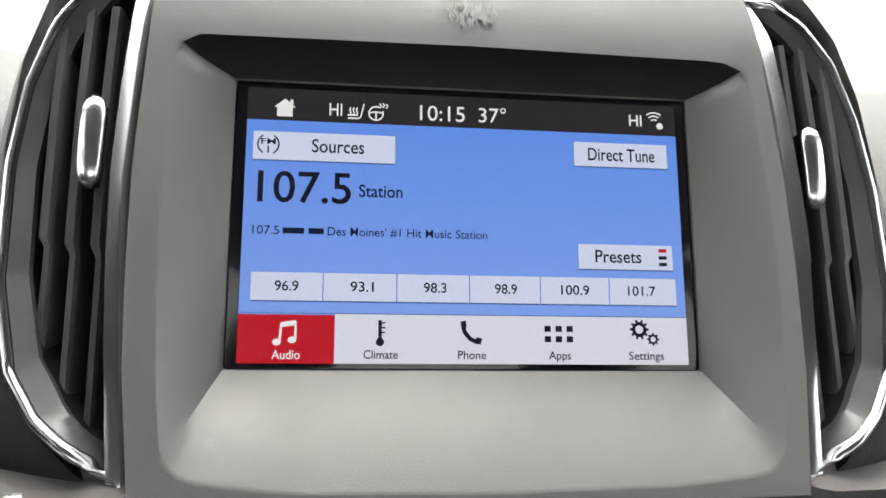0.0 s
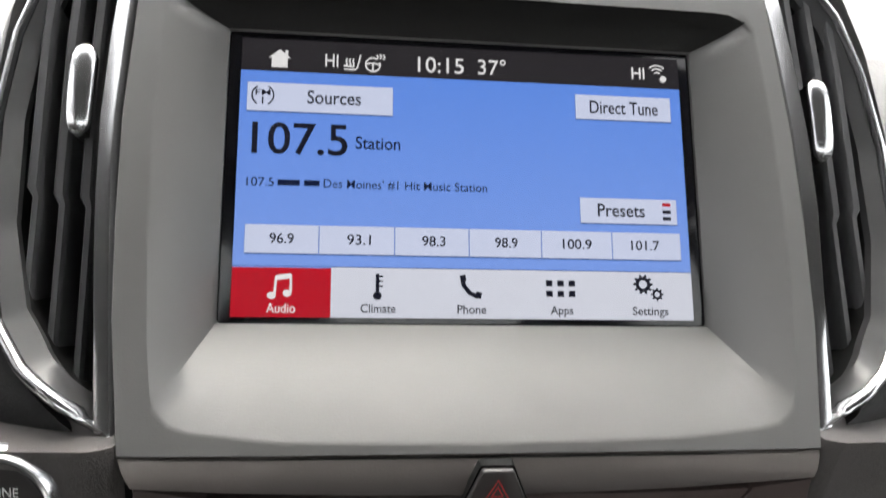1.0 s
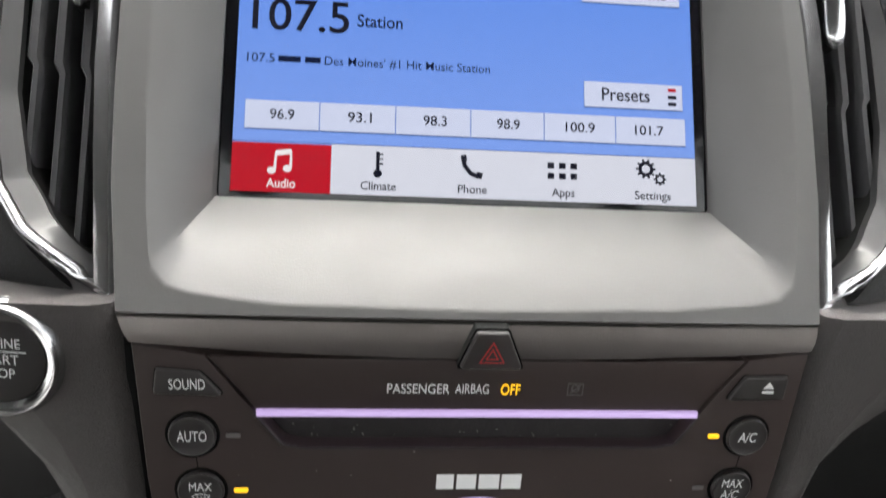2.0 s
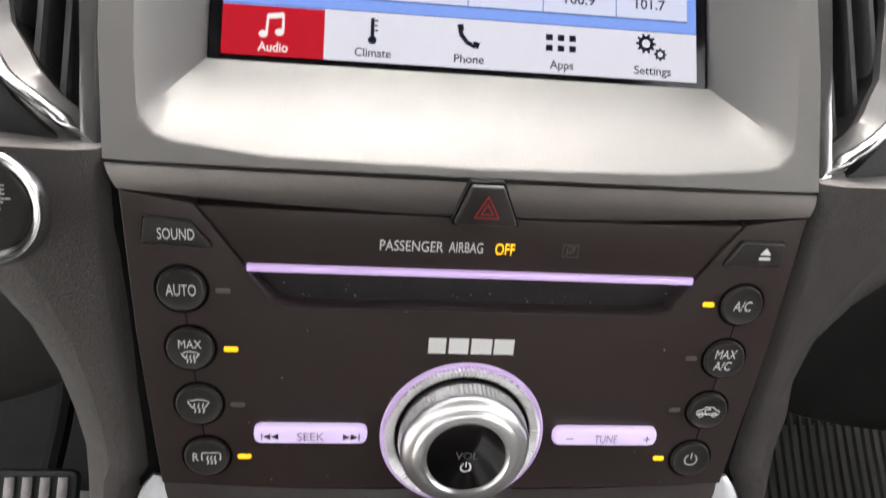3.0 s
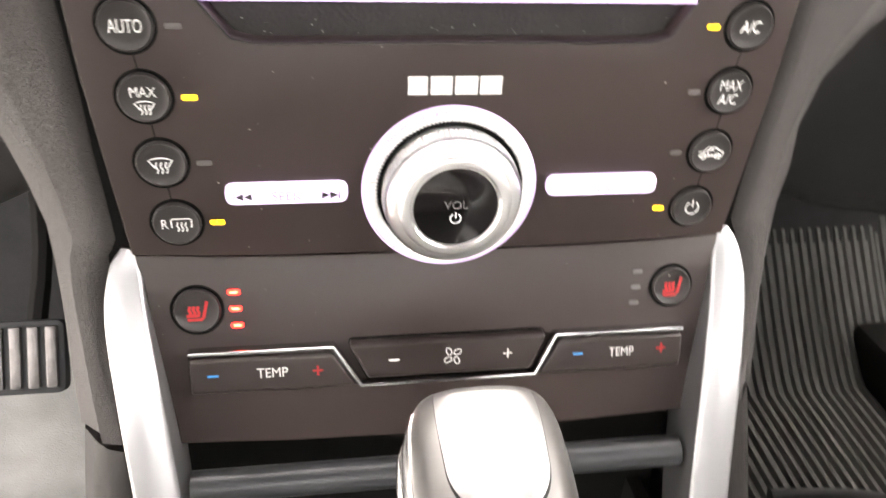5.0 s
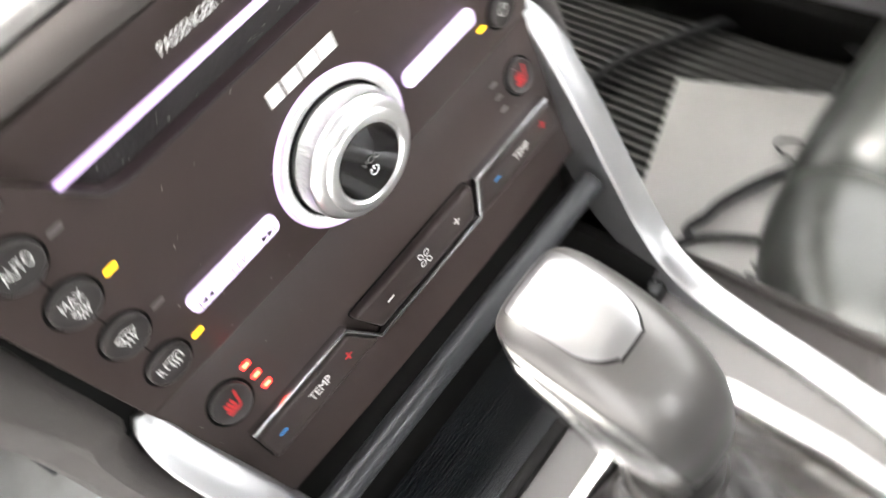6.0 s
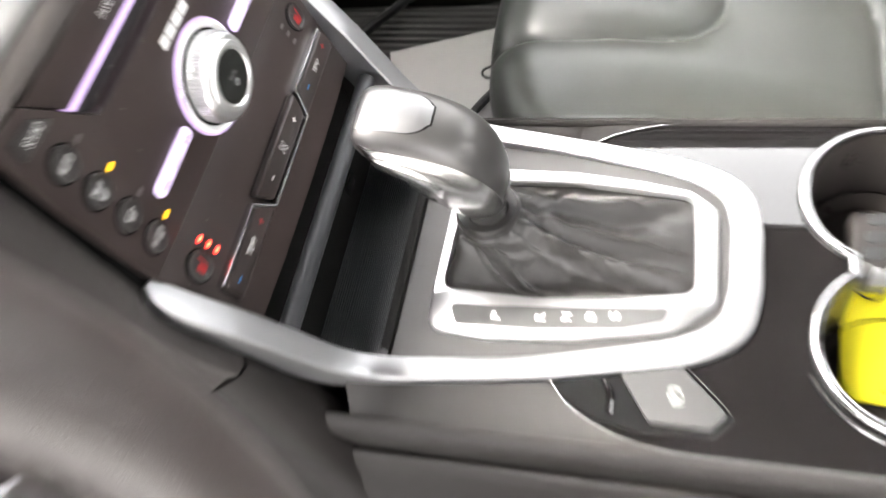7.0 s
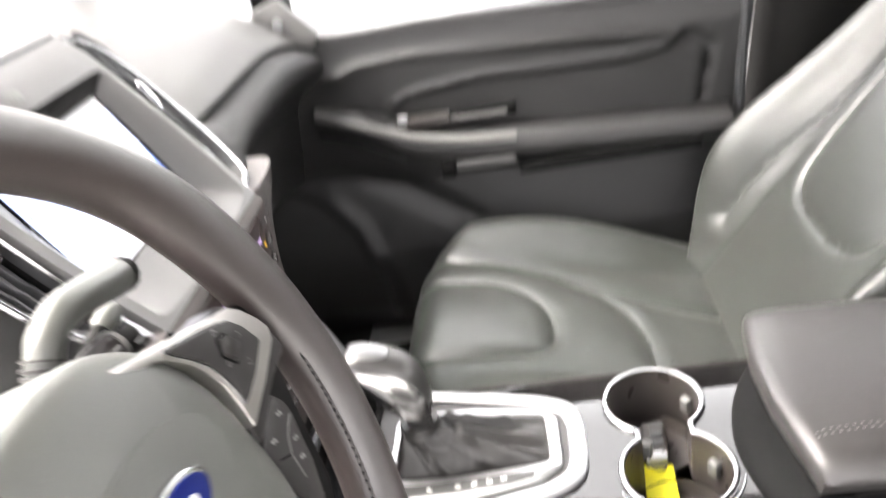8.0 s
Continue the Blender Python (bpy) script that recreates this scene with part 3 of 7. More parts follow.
# ---- display unit ----
def display_unit():
    d = thing("touchscreen_unit", "grey plastic display surround with lit radio touchscreen in the dashboard", "touchscreen", at=tuple(S(0, -0.1, 0)))
    outer = [(-0.1225, 0.118), (0.1225, 0.118), (0.1240, 0.098), (0.1245, 0.060), (0.1250, 0.02), (0.1232, -0.02), (0.1205, -0.055), (0.1170, -0.080), (0.1145, -0.098),
             (-0.1145, -0.098), (-0.1170, -0.080), (-0.1205, -0.055), (-0.1232, -0.02), (-0.1250, 0.02), (-0.1245, 0.060), (-0.1240, 0.098)]
    inner = [(-0.1125, 0.069), (-0.106, 0.0735), (0.0, 0.0745), (0.106, 0.0735), (0.1150, 0.069), (0.1170, 0.064), (0.1172, 0.025), (0.1162, -0.01), (0.1135, -0.043), (0.1098, -0.071),
             (0.1070, -0.084), (0.1000, -0.0905), (0.066, -0.094), (0.0, -0.0955), (-0.066, -0.0945), (-0.0985, -0.0905), (-0.1055, -0.083), (-0.1085, -0.063), (-0.1120, -0.025), (-0.1140, 0.017), (-0.1140, 0.062)]
    def sides(pts, corners, n=30):
        """An outline cut at four corners, each side in n even steps."""
        k = len(pts)
        idx = [min(range(k), key=lambda i: (pts[i][0] - c[0]) ** 2 + (pts[i][1] - c[1]) ** 2) for c in corners]
        out = []
        for a, b in zip(idx, idx[1:] + idx[:1]):
            seg = [pts[(a + j) % k] for j in range((b - a) % k + 1)]
            out += [tuple(p) for p in resample([Vector(q) for q in seg], n + 1, False)[:-1]]
        return out
    inner = fillet(inner, 0.003, 3)
    i2 = sides(inner, [(-0.111, 0.0705), (0.113, 0.0705), (0.1050, -0.0875), (-0.1035, -0.0875)])
    o2 = sides(outer, [(-0.1225, 0.118), (0.1225, 0.118), (0.1145, -0.098), (-0.1145, -0.098)])
    g2 = sides([(-0.0915, 0.058), (0.0915, 0.058), (0.0915, -0.0535), (-0.0915, -0.0535)], [(-0.0915, 0.058), (0.0915, 0.058), (0.0915, -0.0535), (-0.0915, -0.0535)])
    def lift(pts, f):
        return [S(p[0], p[1], f(p[1])) for p in pts]
    def mixed(a, b, t):
        return [(p[0] + (q[0] - p[0]) * t, p[1] + (q[1] - p[1]) * t) for p, q in zip(a, b)]
    rings = [lift(o2, lambda v: rim_w(v) - 0.03), lift(o2, lambda v: rim_w(v) - 0.0015), lift(mixed(o2, i2, 0.05), rim_w)] + [lift(mixed(o2, i2, k), rim_w) for k in (0.2, 0.35, 0.5, 0.65, 0.8, 0.92)]
    for t in (0.0, 0.03, 0.08, 0.3, 0.6, 0.9, 0.985):
        pts = mixed(i2, g2, t)
        rings.append([S(p[0], p[1], (rim_w(q[1]) * (1 - t) + 0.0005 * t) + ((0.0012 if q[1] < 0.066 else -0.0028) * math.sin(math.pi * min(1, t * 1.2)) if t else 0)) for p, q in zip(pts, i2)])
    rings.append([S(p[0], p[1], -0.004) for p in mixed(i2, g2, 0.985)])
    part("surround", loft(rings, caps=False), M_BEZEL, d, "soft-touch grey plastic surround with a hooded top", sharp=34)
    # black sheet over the hood's inner wall, painting the shade there
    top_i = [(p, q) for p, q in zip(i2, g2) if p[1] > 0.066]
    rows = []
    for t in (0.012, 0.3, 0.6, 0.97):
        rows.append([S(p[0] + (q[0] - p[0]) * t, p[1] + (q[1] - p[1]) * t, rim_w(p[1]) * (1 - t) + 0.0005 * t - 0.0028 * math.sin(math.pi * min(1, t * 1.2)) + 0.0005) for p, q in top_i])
    part("hood_shade", loft(rows, closed=False), M_BLACKP, d, "black sheet standing in for the shade inside the hood")
    # hood roof behind the top edge
    def roof(s, t):
        u = -0.1225 + 0.245 * s
        p = S(u, 0.118, rim_w(0.118) - 0.0015)
        q = Vector((u, 0.120, 0.806))
        return p.lerp(q, t) + Vector((0, 0, 0.004 * math.sin(math.pi * t)))
    part("hood_top", sheet(roof, 16, 8, -0.004), M_BEZEL, d, "")
    # pale patch on the hood: many thin flecks round a ragged middle
    rnd = random.Random(4)
    bm = bmesh.new()
    for i in range(130):
        a, q = rnd.random() * 6.283, rnd.random() ** 0.6
        cx, cy = 0.001 + 0.0105 * q * math.cos(a), 0.0900 + 0.0062 * q * math.sin(a)
        ln, wd, tilt = 0.0010 + 0.0020 * rnd.random(), 0.0003 + 0.0005 * rnd.random() * (1.3 - q), 1.2 + 0.9 * rnd.random()
        e, g = Vector((math.cos(tilt), math.sin(tilt))) * ln, Vector((-math.sin(tilt), math.cos(tilt))) * wd
        quad = [Vector((cx, cy)) + e, Vector((cx, cy)) + g, Vector((cx, cy)) - e, Vector((cx, cy)) - g]
        bm.faces.new([bm.verts.new(S(p.x, p.y, rim_w(p.y) + 0.0006 + 0.000003 * i)) for p in quad])
    tagged(part("pale_patch", bm, M_FLECK, d, "pale flecks"), "pale flecks", "", "", "stuff")
    rows = []
    for t in (0.0, 0.15, 0.4, 0.7, 0.92, 1.0):
        row = []
        for k in range(25):
            f = -1 + k / 12
            a, b = S(0.1140 * f, -0.0978, rim_w(-0.0978) - 0.0008), Vector((0.1085 * f, -0.0818, 0.6185 + 0.0042 * f * f))
            row.append(a.lerp(b, t) + Vector((0, -0.0012 * math.sin(math.pi * t), 0.0)))
        rows.append(row)
    part("lower_lip", loft(rows, closed=False), M_LIP, d, "soft black lower lip", sharp=60)
    # glass and lit picture
    glass = part("glass", prism(fillet(rect(-0.0918, 0.0918, -0.0538, 0.0585), 0.002), 0.002, 0.0004, z=-0.0025), M_GLASS, d, "dark glossy display glass", SCREEN)
    pic = part("picture", flat(rect(-0.087, 0.087, -0.0342, 0.0425), 0.0), D_BLUE, glass, "blue lit picture area", SCREEN)
    part("status_bar", flat(rect(-0.087, 0.087, 0.0425, 0.0555), 0.0), D_BAR, glass, "dark status bar", SCREEN)
    part("tab_bar", flat(rect(-0.0515, 0.087, -0.0515, -0.0330), 0.0001), D_WHITE, glass, "white row of tabs", SCREEN)
    part("audio_tab", flat(rect(-0.087, -0.0515, -0.0515, -0.0334), 0.0001), D_RED, glass, "red selected tab", SCREEN)
    part("tab_line", flat(rect(-0.087, 0.087, -0.0330, -0.0327), 0.0001), D_EDGE, glass, "", SCREEN)

    def tile(x0, x1, y0, y1):
        part("tile_edge", flat(rect(x0 - 0.0001, x1 + 0.0001, y0 - 0.0005, y1), 0.00015), D_EDGE, glass, "", SCREEN)
        return part("tile", flat(rect(x0, x1, y0, y1), 0.0003), D_TILE, glass, "pale button tile", SCREEN)

    def ink(body, x0, x1, y0, h, mat=D_INK, bold=0.010):
        word(body, x0, x1, y0, h, mat, glass, SCREEN, 0.0005, bold)

    def draw(lines, w, mat):
        part("symbol", stroke(lines, w, 0.0005), mat, glass, "", SCREEN)

    def solid(pts, mat):
        part("symbol", flat(pts, 0.0005), mat, glass, "", SCREEN)
    tile(-0.0843, -0.0294, 0.0264, 0.0377)
    tile(0.0432, 0.0826, 0.0283, 0.0384)
    tile(0.0436, 0.0826, -0.0140, -0.0040)
    xs = [-0.0832, -0.0562, -0.0283, -0.0002, 0.0278, 0.0557, 0.0835]
    for a, b in zip(xs, xs[1:]):
        tile(a + 0.0002, b - 0.0002, -0.0281, -0.0175)
    ink("Sources", -0.0619, -0.0416, 0.0299, 0.0052)
    ink("FM", -0.0813, -0.0757, 0.0325, 0.0023)
    draw([arc(-0.0785, 0.0325, 0.0040, 120, 240), arc(-0.0785, 0.0325, 0.0040, -60, 60), [(-0.0785, 0.0290), (-0.0785, 0.0318)]], 0.0006, D_INK)
    ink("Direct Tune", 0.0490, 0.0772, 0.0308, 0.0052)
    ink("Presets", 0.0505, 0.0695, -0.0113, 0.0050)
    for y, mt in ((-0.0068, D_RED), (-0.0097, D_INK), (-0.0124, D_INK)):
        solid(rect(0.0768, 0.0801, y, y + 0.0014), mt)
    ink("107.5", -0.0819, -0.0464, 0.0097, 0.0120, D_INK, 0.008)
    ink("Station", -0.0434, -0.0264, 0.0126, 0.0048, D_NAVY)
    ink("107.5", -0.0832, -0.0732, -0.0030, 0.0033, D_NAVY, 0.003)
    for a, b in ((-0.0719, -0.0638), (-0.0622, -0.0565)):
        solid(rect(a, b, -0.0026, -0.0003), D_NAVY)
    ink("Des Moines' #1 Hit Music Station", -0.0550, 0.0070, -0.0030, 0.0033, D_NAVY, 0.003)
    for body, c in zip(("96.9", "93.1", "98.3", "98.9", "100.9", "101.7"), (-0.0697, -0.0415, -0.0136, 0.0141, 0.0418, 0.0690)):
        wd = 0.0044 if len(body) == 4 else 0.0057
        ink(body, c - wd, c + wd, -0.0244, 0.0037)
    ink("Audio", -0.0744, -0.0640, -0.0499, 0.0033, D_TEXT, 0.012)
    for body, a, b in (("Climate", -0.0406, -0.0277), ("Phone", -0.0049, 0.0060), ("Apps", 0.0305, 0.0393), ("Settings", 0.0626, 0.0768)):
        ink(body, a, b, -0.0496, 0.0031)
    # status bar
    ink("HI", -0.0555, -0.0505, 0.0452, 0.0050, D_TEXT, 0.006)
    ink("10:15", -0.0197, -0.0016, 0.0448, 0.0062, D_TEXT, 0.002)
    ink("37°", 0.0041, 0.0153, 0.0450, 0.0060, D_TEXT, 0.002)
    ink("HI", 0.0671, 0.0725, 0.0462, 0.0048, D_TEXT, 0.006)
    solid([(-0.0768, 0.0478), (-0.0727, 0.0513), (-0.0707, 0.0497), (-0.0707, 0.0510), (-0.0696, 0.0510), (-0.0696, 0.0488), (-0.0686, 0.0478), (-0.0697, 0.0478),
           (-0.0697, 0.0440), (-0.0757, 0.0440), (-0.0757, 0.0478)], D_TEXT)

    def seat_icon(cx, cy, s):
        ln = [[(cx - 0.42 * s, cy - 0.40 * s), (cx + 0.18 * s, cy - 0.40 * s), (cx + 0.28 * s, cy - 0.28 * s), (cx + 0.45 * s, cy + 0.45 * s)], [(cx - 0.45 * s, cy - 0.22 * s), (cx + 0.12 * s, cy - 0.22 * s)]]
        for k in (-0.32, -0.14, 0.04):
            ln.append([(cx + k * s, cy - 0.25 * s), (cx + (k + 0.06) * s, cy - 0.08 * s), (cx + (k - 0.01) * s, cy + 0.06 * s), (cx + (k + 0.05) * s, cy + 0.22 * s)])
        return ln
    draw(seat_icon(-0.0452, 0.0473, 0.0072), 0.0006, D_TEXT)
    draw([arc(-0.0372, 0.0468, 0.0028, 60, 380, 20), [(-0.0398, 0.0470), (-0.0372, 0.0474), (-0.0346, 0.0470)], [(-0.0372, 0.0474), (-0.0372, 0.0442)],
          [(-0.0358, 0.0490), (-0.0352, 0.0500), (-0.0358, 0.0510)], [(-0.0345, 0.0492), (-0.0339, 0.0502), (-0.0345, 0.0512)], [(-0.0332, 0.0490), (-0.0326, 0.0500), (-0.0332, 0.0510)]], 0.0006, D_TEXT)
    draw([arc(0.0778, 0.0475, r, 50, 130, 8) for r in (0.0048, 0.0033, 0.0018)], 0.0006, D_TEXT)
    solid(arc(0.0802, 0.0465, 0.0014, 0, 345, 14), D_TEXT)
    # tab symbols
    draw([[(-0.0716, -0.0432), (-0.0712, -0.0370), (-0.0659, -0.0362), (-0.0659, -0.0424)]], 0.0010, D_TEXT)
    draw([[(-0.0712, -0.0372), (-0.0659, -0.0364)]], 0.0019, D_TEXT)
    for cx, cy in ((-0.0727, -0.0437), (-0.0671, -0.0428)):
        solid(arc(cx, cy, 0.0016, 0, 345, 14, 0.0013), D_TEXT)
    draw([[(-0.0345, -0.0434), (-0.0345, -0.0352)]], 0.0013, D_INK)
    solid(arc(-0.0345, -0.0434, 0.0016, 0, 345, 14), D_INK)
    draw([[(-0.0341, y), (-0.0325, y)] for y in (-0.0362, -0.0380, -0.0398)], 0.0006, D_INK)
    draw([[(-0.0030, -0.0360), (-0.0024, -0.0392), (-0.0002, -0.0420), (0.0030, -0.0434)]], 0.0017, D_INK)
    draw([[(-0.0037, -0.0366), (-0.0016, -0.0362)], [(0.0020, -0.0424), (0.0042, -0.0430)]], 0.0024, D_INK)
    for i in range(3):
        for y in (-0.0390, -0.0430):
            solid(rect(0.0290 + 0.0044 * i, 0.0315 + 0.0044 * i, y, y + 0.0023), D_INK)
    for cx, cy, r, k in ((0.0672, -0.0378, 0.0026, 10), (0.0727, -0.0416, 0.0017, 8)):
        teeth = [(cx + q * math.cos(2 * math.pi * (i + o) / k), cy + q * math.sin(2 * math.pi * (i + o) / k)) for i in range(k) for o, q in ((-0.30, 1.12 * r), (-0.16, 1.5 * r), (0.16, 1.5 * r), (0.30, 1.12 * r))]
        ring = [(cx + 0.62 * r * math.cos(2 * math.pi * (i + o) / k), cy + 0.62 * r * math.sin(2 * math.pi * (i + o) / k)) for i in range(k) for o in (-0.30, -0.16, 0.16, 0.30)]
        part("symbol", loft([[(*q, 0.0005) for q in teeth], [(*q, 0.0005) for q in ring]], caps=False), D_INK, glass, "", SCREEN)
    return seat_icon


seat_icon = display_unit()


# ---- vents beside the display ----
def air_vent(sx):
    v = thing("air_vent", "black slatted air vent in a chrome frame beside the display", "air vent", group="vents beside the display", at=tuple(S(sx * 0.14, -0.09, 0)))
    out = [(0.1195, 0.115), (0.134, 0.109), (0.151, 0.099), (0.1635, 0.0795), (0.1705, 0.053), (0.1725, 0.020), (0.1690, -0.025), (0.1600, -0.057), (0.1480, -0.0735),
           (0.1320, -0.0850), (0.1155, -0.0955), (0.1186, -0.072), (0.1215, -0.045), (0.1240, -0.015), (0.1256, 0.0165), (0.1256, 0.05), (0.1245, 0.087)]
    out = fillet(out, [0.002, 0, 0, 0, 0, 0, 0, 0, 0, 0, 0.001, 0, 0, 0, 0, 0, 0], 3)
    out = resample(out, 96)
    def w_at(p):
        return rim_w(p[1]) - 0.30 * max(0.0, p[0] - 0.135) - 0.0055 * max(0.0, min(1.0, (0.134 - p[0]) / 0.008))
    def ring(pts, dw):
        return [S(sx * p[0], p[1], w_at(p) + dw) for p in pts]
    a, b, c = inset(out, 0.0008), inset(out, 0.0036), inset(out, 0.0046)
    b, c = [[(p[0] + 0.0026 * (q[0] < 0.1275), p[1]) for p, q in zip(r, out)] for r in (b, c)]
    part("chrome_frame", loft([ring(out, -0.012), ring(out, -0.001), ring(a, 0.0012), ring(inset(out, 0.0022), 0.0018), ring(b, 0.0012), ring(c, -0.002)], caps=False), M_CHROME, v, "polished chrome frame", sharp=60)
    # sloping grey band on the far side, tight on the near side
    hole = []
    for p in c:
        far = max(0.0, min(1.0, (p[0] - 0.128) / 0.022))
        hole.append((p[0] - 0.0058 * far * far * (3 - 2 * far), p[1] - 0.0045 * math.tanh((p[1] - 0.02) / 0.05)))
    deep = [S(sx * p[0], p[1], w_at(p) - 0.010) for p in hole]
    part("inner_band", loft([ring(c, -0.0012), [S(sx * p[0], p[1], w_at(p) - 0.006) for p in hole], deep], caps=False), M_VENTBAND, v, "dark grey plastic band", sharp=50)
    back = [S(sx * p[0], p[1], -0.045) for p in hole]
    part("well", loft([back, deep], caps=False), M_GAP, v, "black recess")
    part("well_back", flat([(sx * p[0], p[1]) for p in hole], -0.0445), M_GAP, v, "", SCREEN)
    # upright slats, stepped near the tab
    for k, (x0, y0, y1) in enumerate(((0.1372, -0.078, 0.088), (0.1462, -0.070, 0.088), (0.1552, -0.060, 0.078))):
        n, sec = 40, []
        for i in range(n):
            t = i / (n - 1)
            y = y0 + (y1 - y0) * t
            x = x0 + 0.0018 * max(-1.6, min(1.0, y / 0.05))
            wide = 0.0046 if y > -0.010 else 0.0032
            step = 0.0008 if y > -0.010 else -0.0008
            w0 = 0.005 + 0.10 * -y
            r = [(x - 0.0011, w0 - 0.030), (x + step - wide / 2, w0 - 0.004), (x + step - wide * 0.46, w0 - 0.0012), (x + step - wide * 0.28, w0), (x + step + wide * 0.28, w0), (x + step + wide * 0.46, w0 - 0.0012), (x + step + wide / 2, w0 - 0.004), (x + 0.0011, w0 - 0.030)]
            sec.append([S(sx * q[0], y, q[1]) for q in r])
        part("slat", loft(sec), M_SLAT, v, "", sharp=40)
        part("pivot", lathe([(0.0, 0.0), (0.0016, 0.0), (0.0016, 0.004), (0.0, 0.004)], 12), M_BLACKP, v, "", Matrix.Translation(S(sx * (x0 - 0.001), y0 - 0.002, -0.004)) @ SCREEN.to_3x3().to_4x4())
    part("deck", flat([(sx * p[0], p[1]) for p in resample([q for q in hole if q[1] < -0.045], 20, False)], -0.012), M_BLACKP, v, "", SCREEN)
    # sliding tab
    sec = []
    for i in range(15):
        t = i / 14
        y = 0.0105 + 0.0355 * t
        r = 0.0046 * math.sqrt(max(0.02, 1 - (2 * t - 1) ** 6))
        w0 = 0.0115 + 0.0015 * math.sin(math.pi * t)
        sec.append([S(sx * (0.1405 + r * math.cos(q)), y, w0 + 0.55 * r * math.sin(q) - 0.002) for q in (2 * math.pi * j / 16 for j in range(16))])
    part("tab", loft(sec), M_CHROME, v, "bright metal sliding tab", sharp=60)
    part("tab_stem", box(-0.002, 0.002, -0.016, 0.016, -0.012, 0.0), M_BLACKP, v, "", Matrix.Translation(S(sx * 0.1405, 0.028, 0.010)) @ SCREEN.to_3x3().to_4x4())


air_vent(-1)
air_vent(1)


# ---- radio panel ----
def round_button(parent, m, x, y, r=0.0074):
    b = part("button", lathe([(0.0, -0.002), (r, -0.002), (r, 0.0008), (r * 0.975, 0.0014), (r * 0.93, 0.0016), (r * 0.88, 0.0013), (r * 0.6, 0.0010), (0.0, 0.0007)], 48), M_CAP, parent, "round black push button", m @ Matrix.Translation((x, y, 0)), 50)
    part("gap_ring", lathe([(r, 0.00012), (r * 1.15, 0.00012), (r * 1.15, 0.00005), (r, 0.00005)], 48), M_GAP, b, "", m @ Matrix.Translation((x, y, 0)))
    return b


def led(parent, m, x, y, mat, label, w=0.0046, h=0.0017):
    part("indicator_lamp", prism(fillet(rect(x - w / 2, x + w / 2, y - h / 2, y + h / 2), h * 0.45), 0.0004, 0.0001), mat, parent, label, m)


def defrost(cx, cy, s, rear=False):
    if rear:
        ln = [[(cx - 0.45 * s, cy - 0.18 * s), (cx - 0.5 * s, cy - 0.1 * s), (cx - 0.5 * s, cy + 0.25 * s), (cx - 0.42 * s, cy + 0.32 * s), (cx + 0.42 * s, cy + 0.32 * s), (cx + 0.5 * s, cy + 0.25 * s),
               (cx + 0.5 * s, cy - 0.1 * s), (cx + 0.45 * s, cy - 0.18 * s)]]
    else:
        ln = [[(cx - 0.26 * s, cy - 0.16 * s), (cx - 0.5 * s, cy + 0.2 * s)] + [(cx - 0.5 * s + s * t, cy + 0.2 * s + 0.12 * s * math.sin(math.pi * t)) for t in (0.2, 0.4, 0.6, 0.8)] + [(cx + 0.5 * s, cy + 0.2 * s), (cx + 0.26 * s, cy - 0.16 * s)]]
    for k in (-0.2, 0.0, 0.2):
        ln.append([(cx + k * s, cy - 0.42 * s), (cx + (k + 0.06) * s, cy - 0.25 * s), (cx + (k - 0.03) * s, cy - 0.08 * s), (cx + (k + 0.03) * s, cy + 0.12 * s)])
    return ln


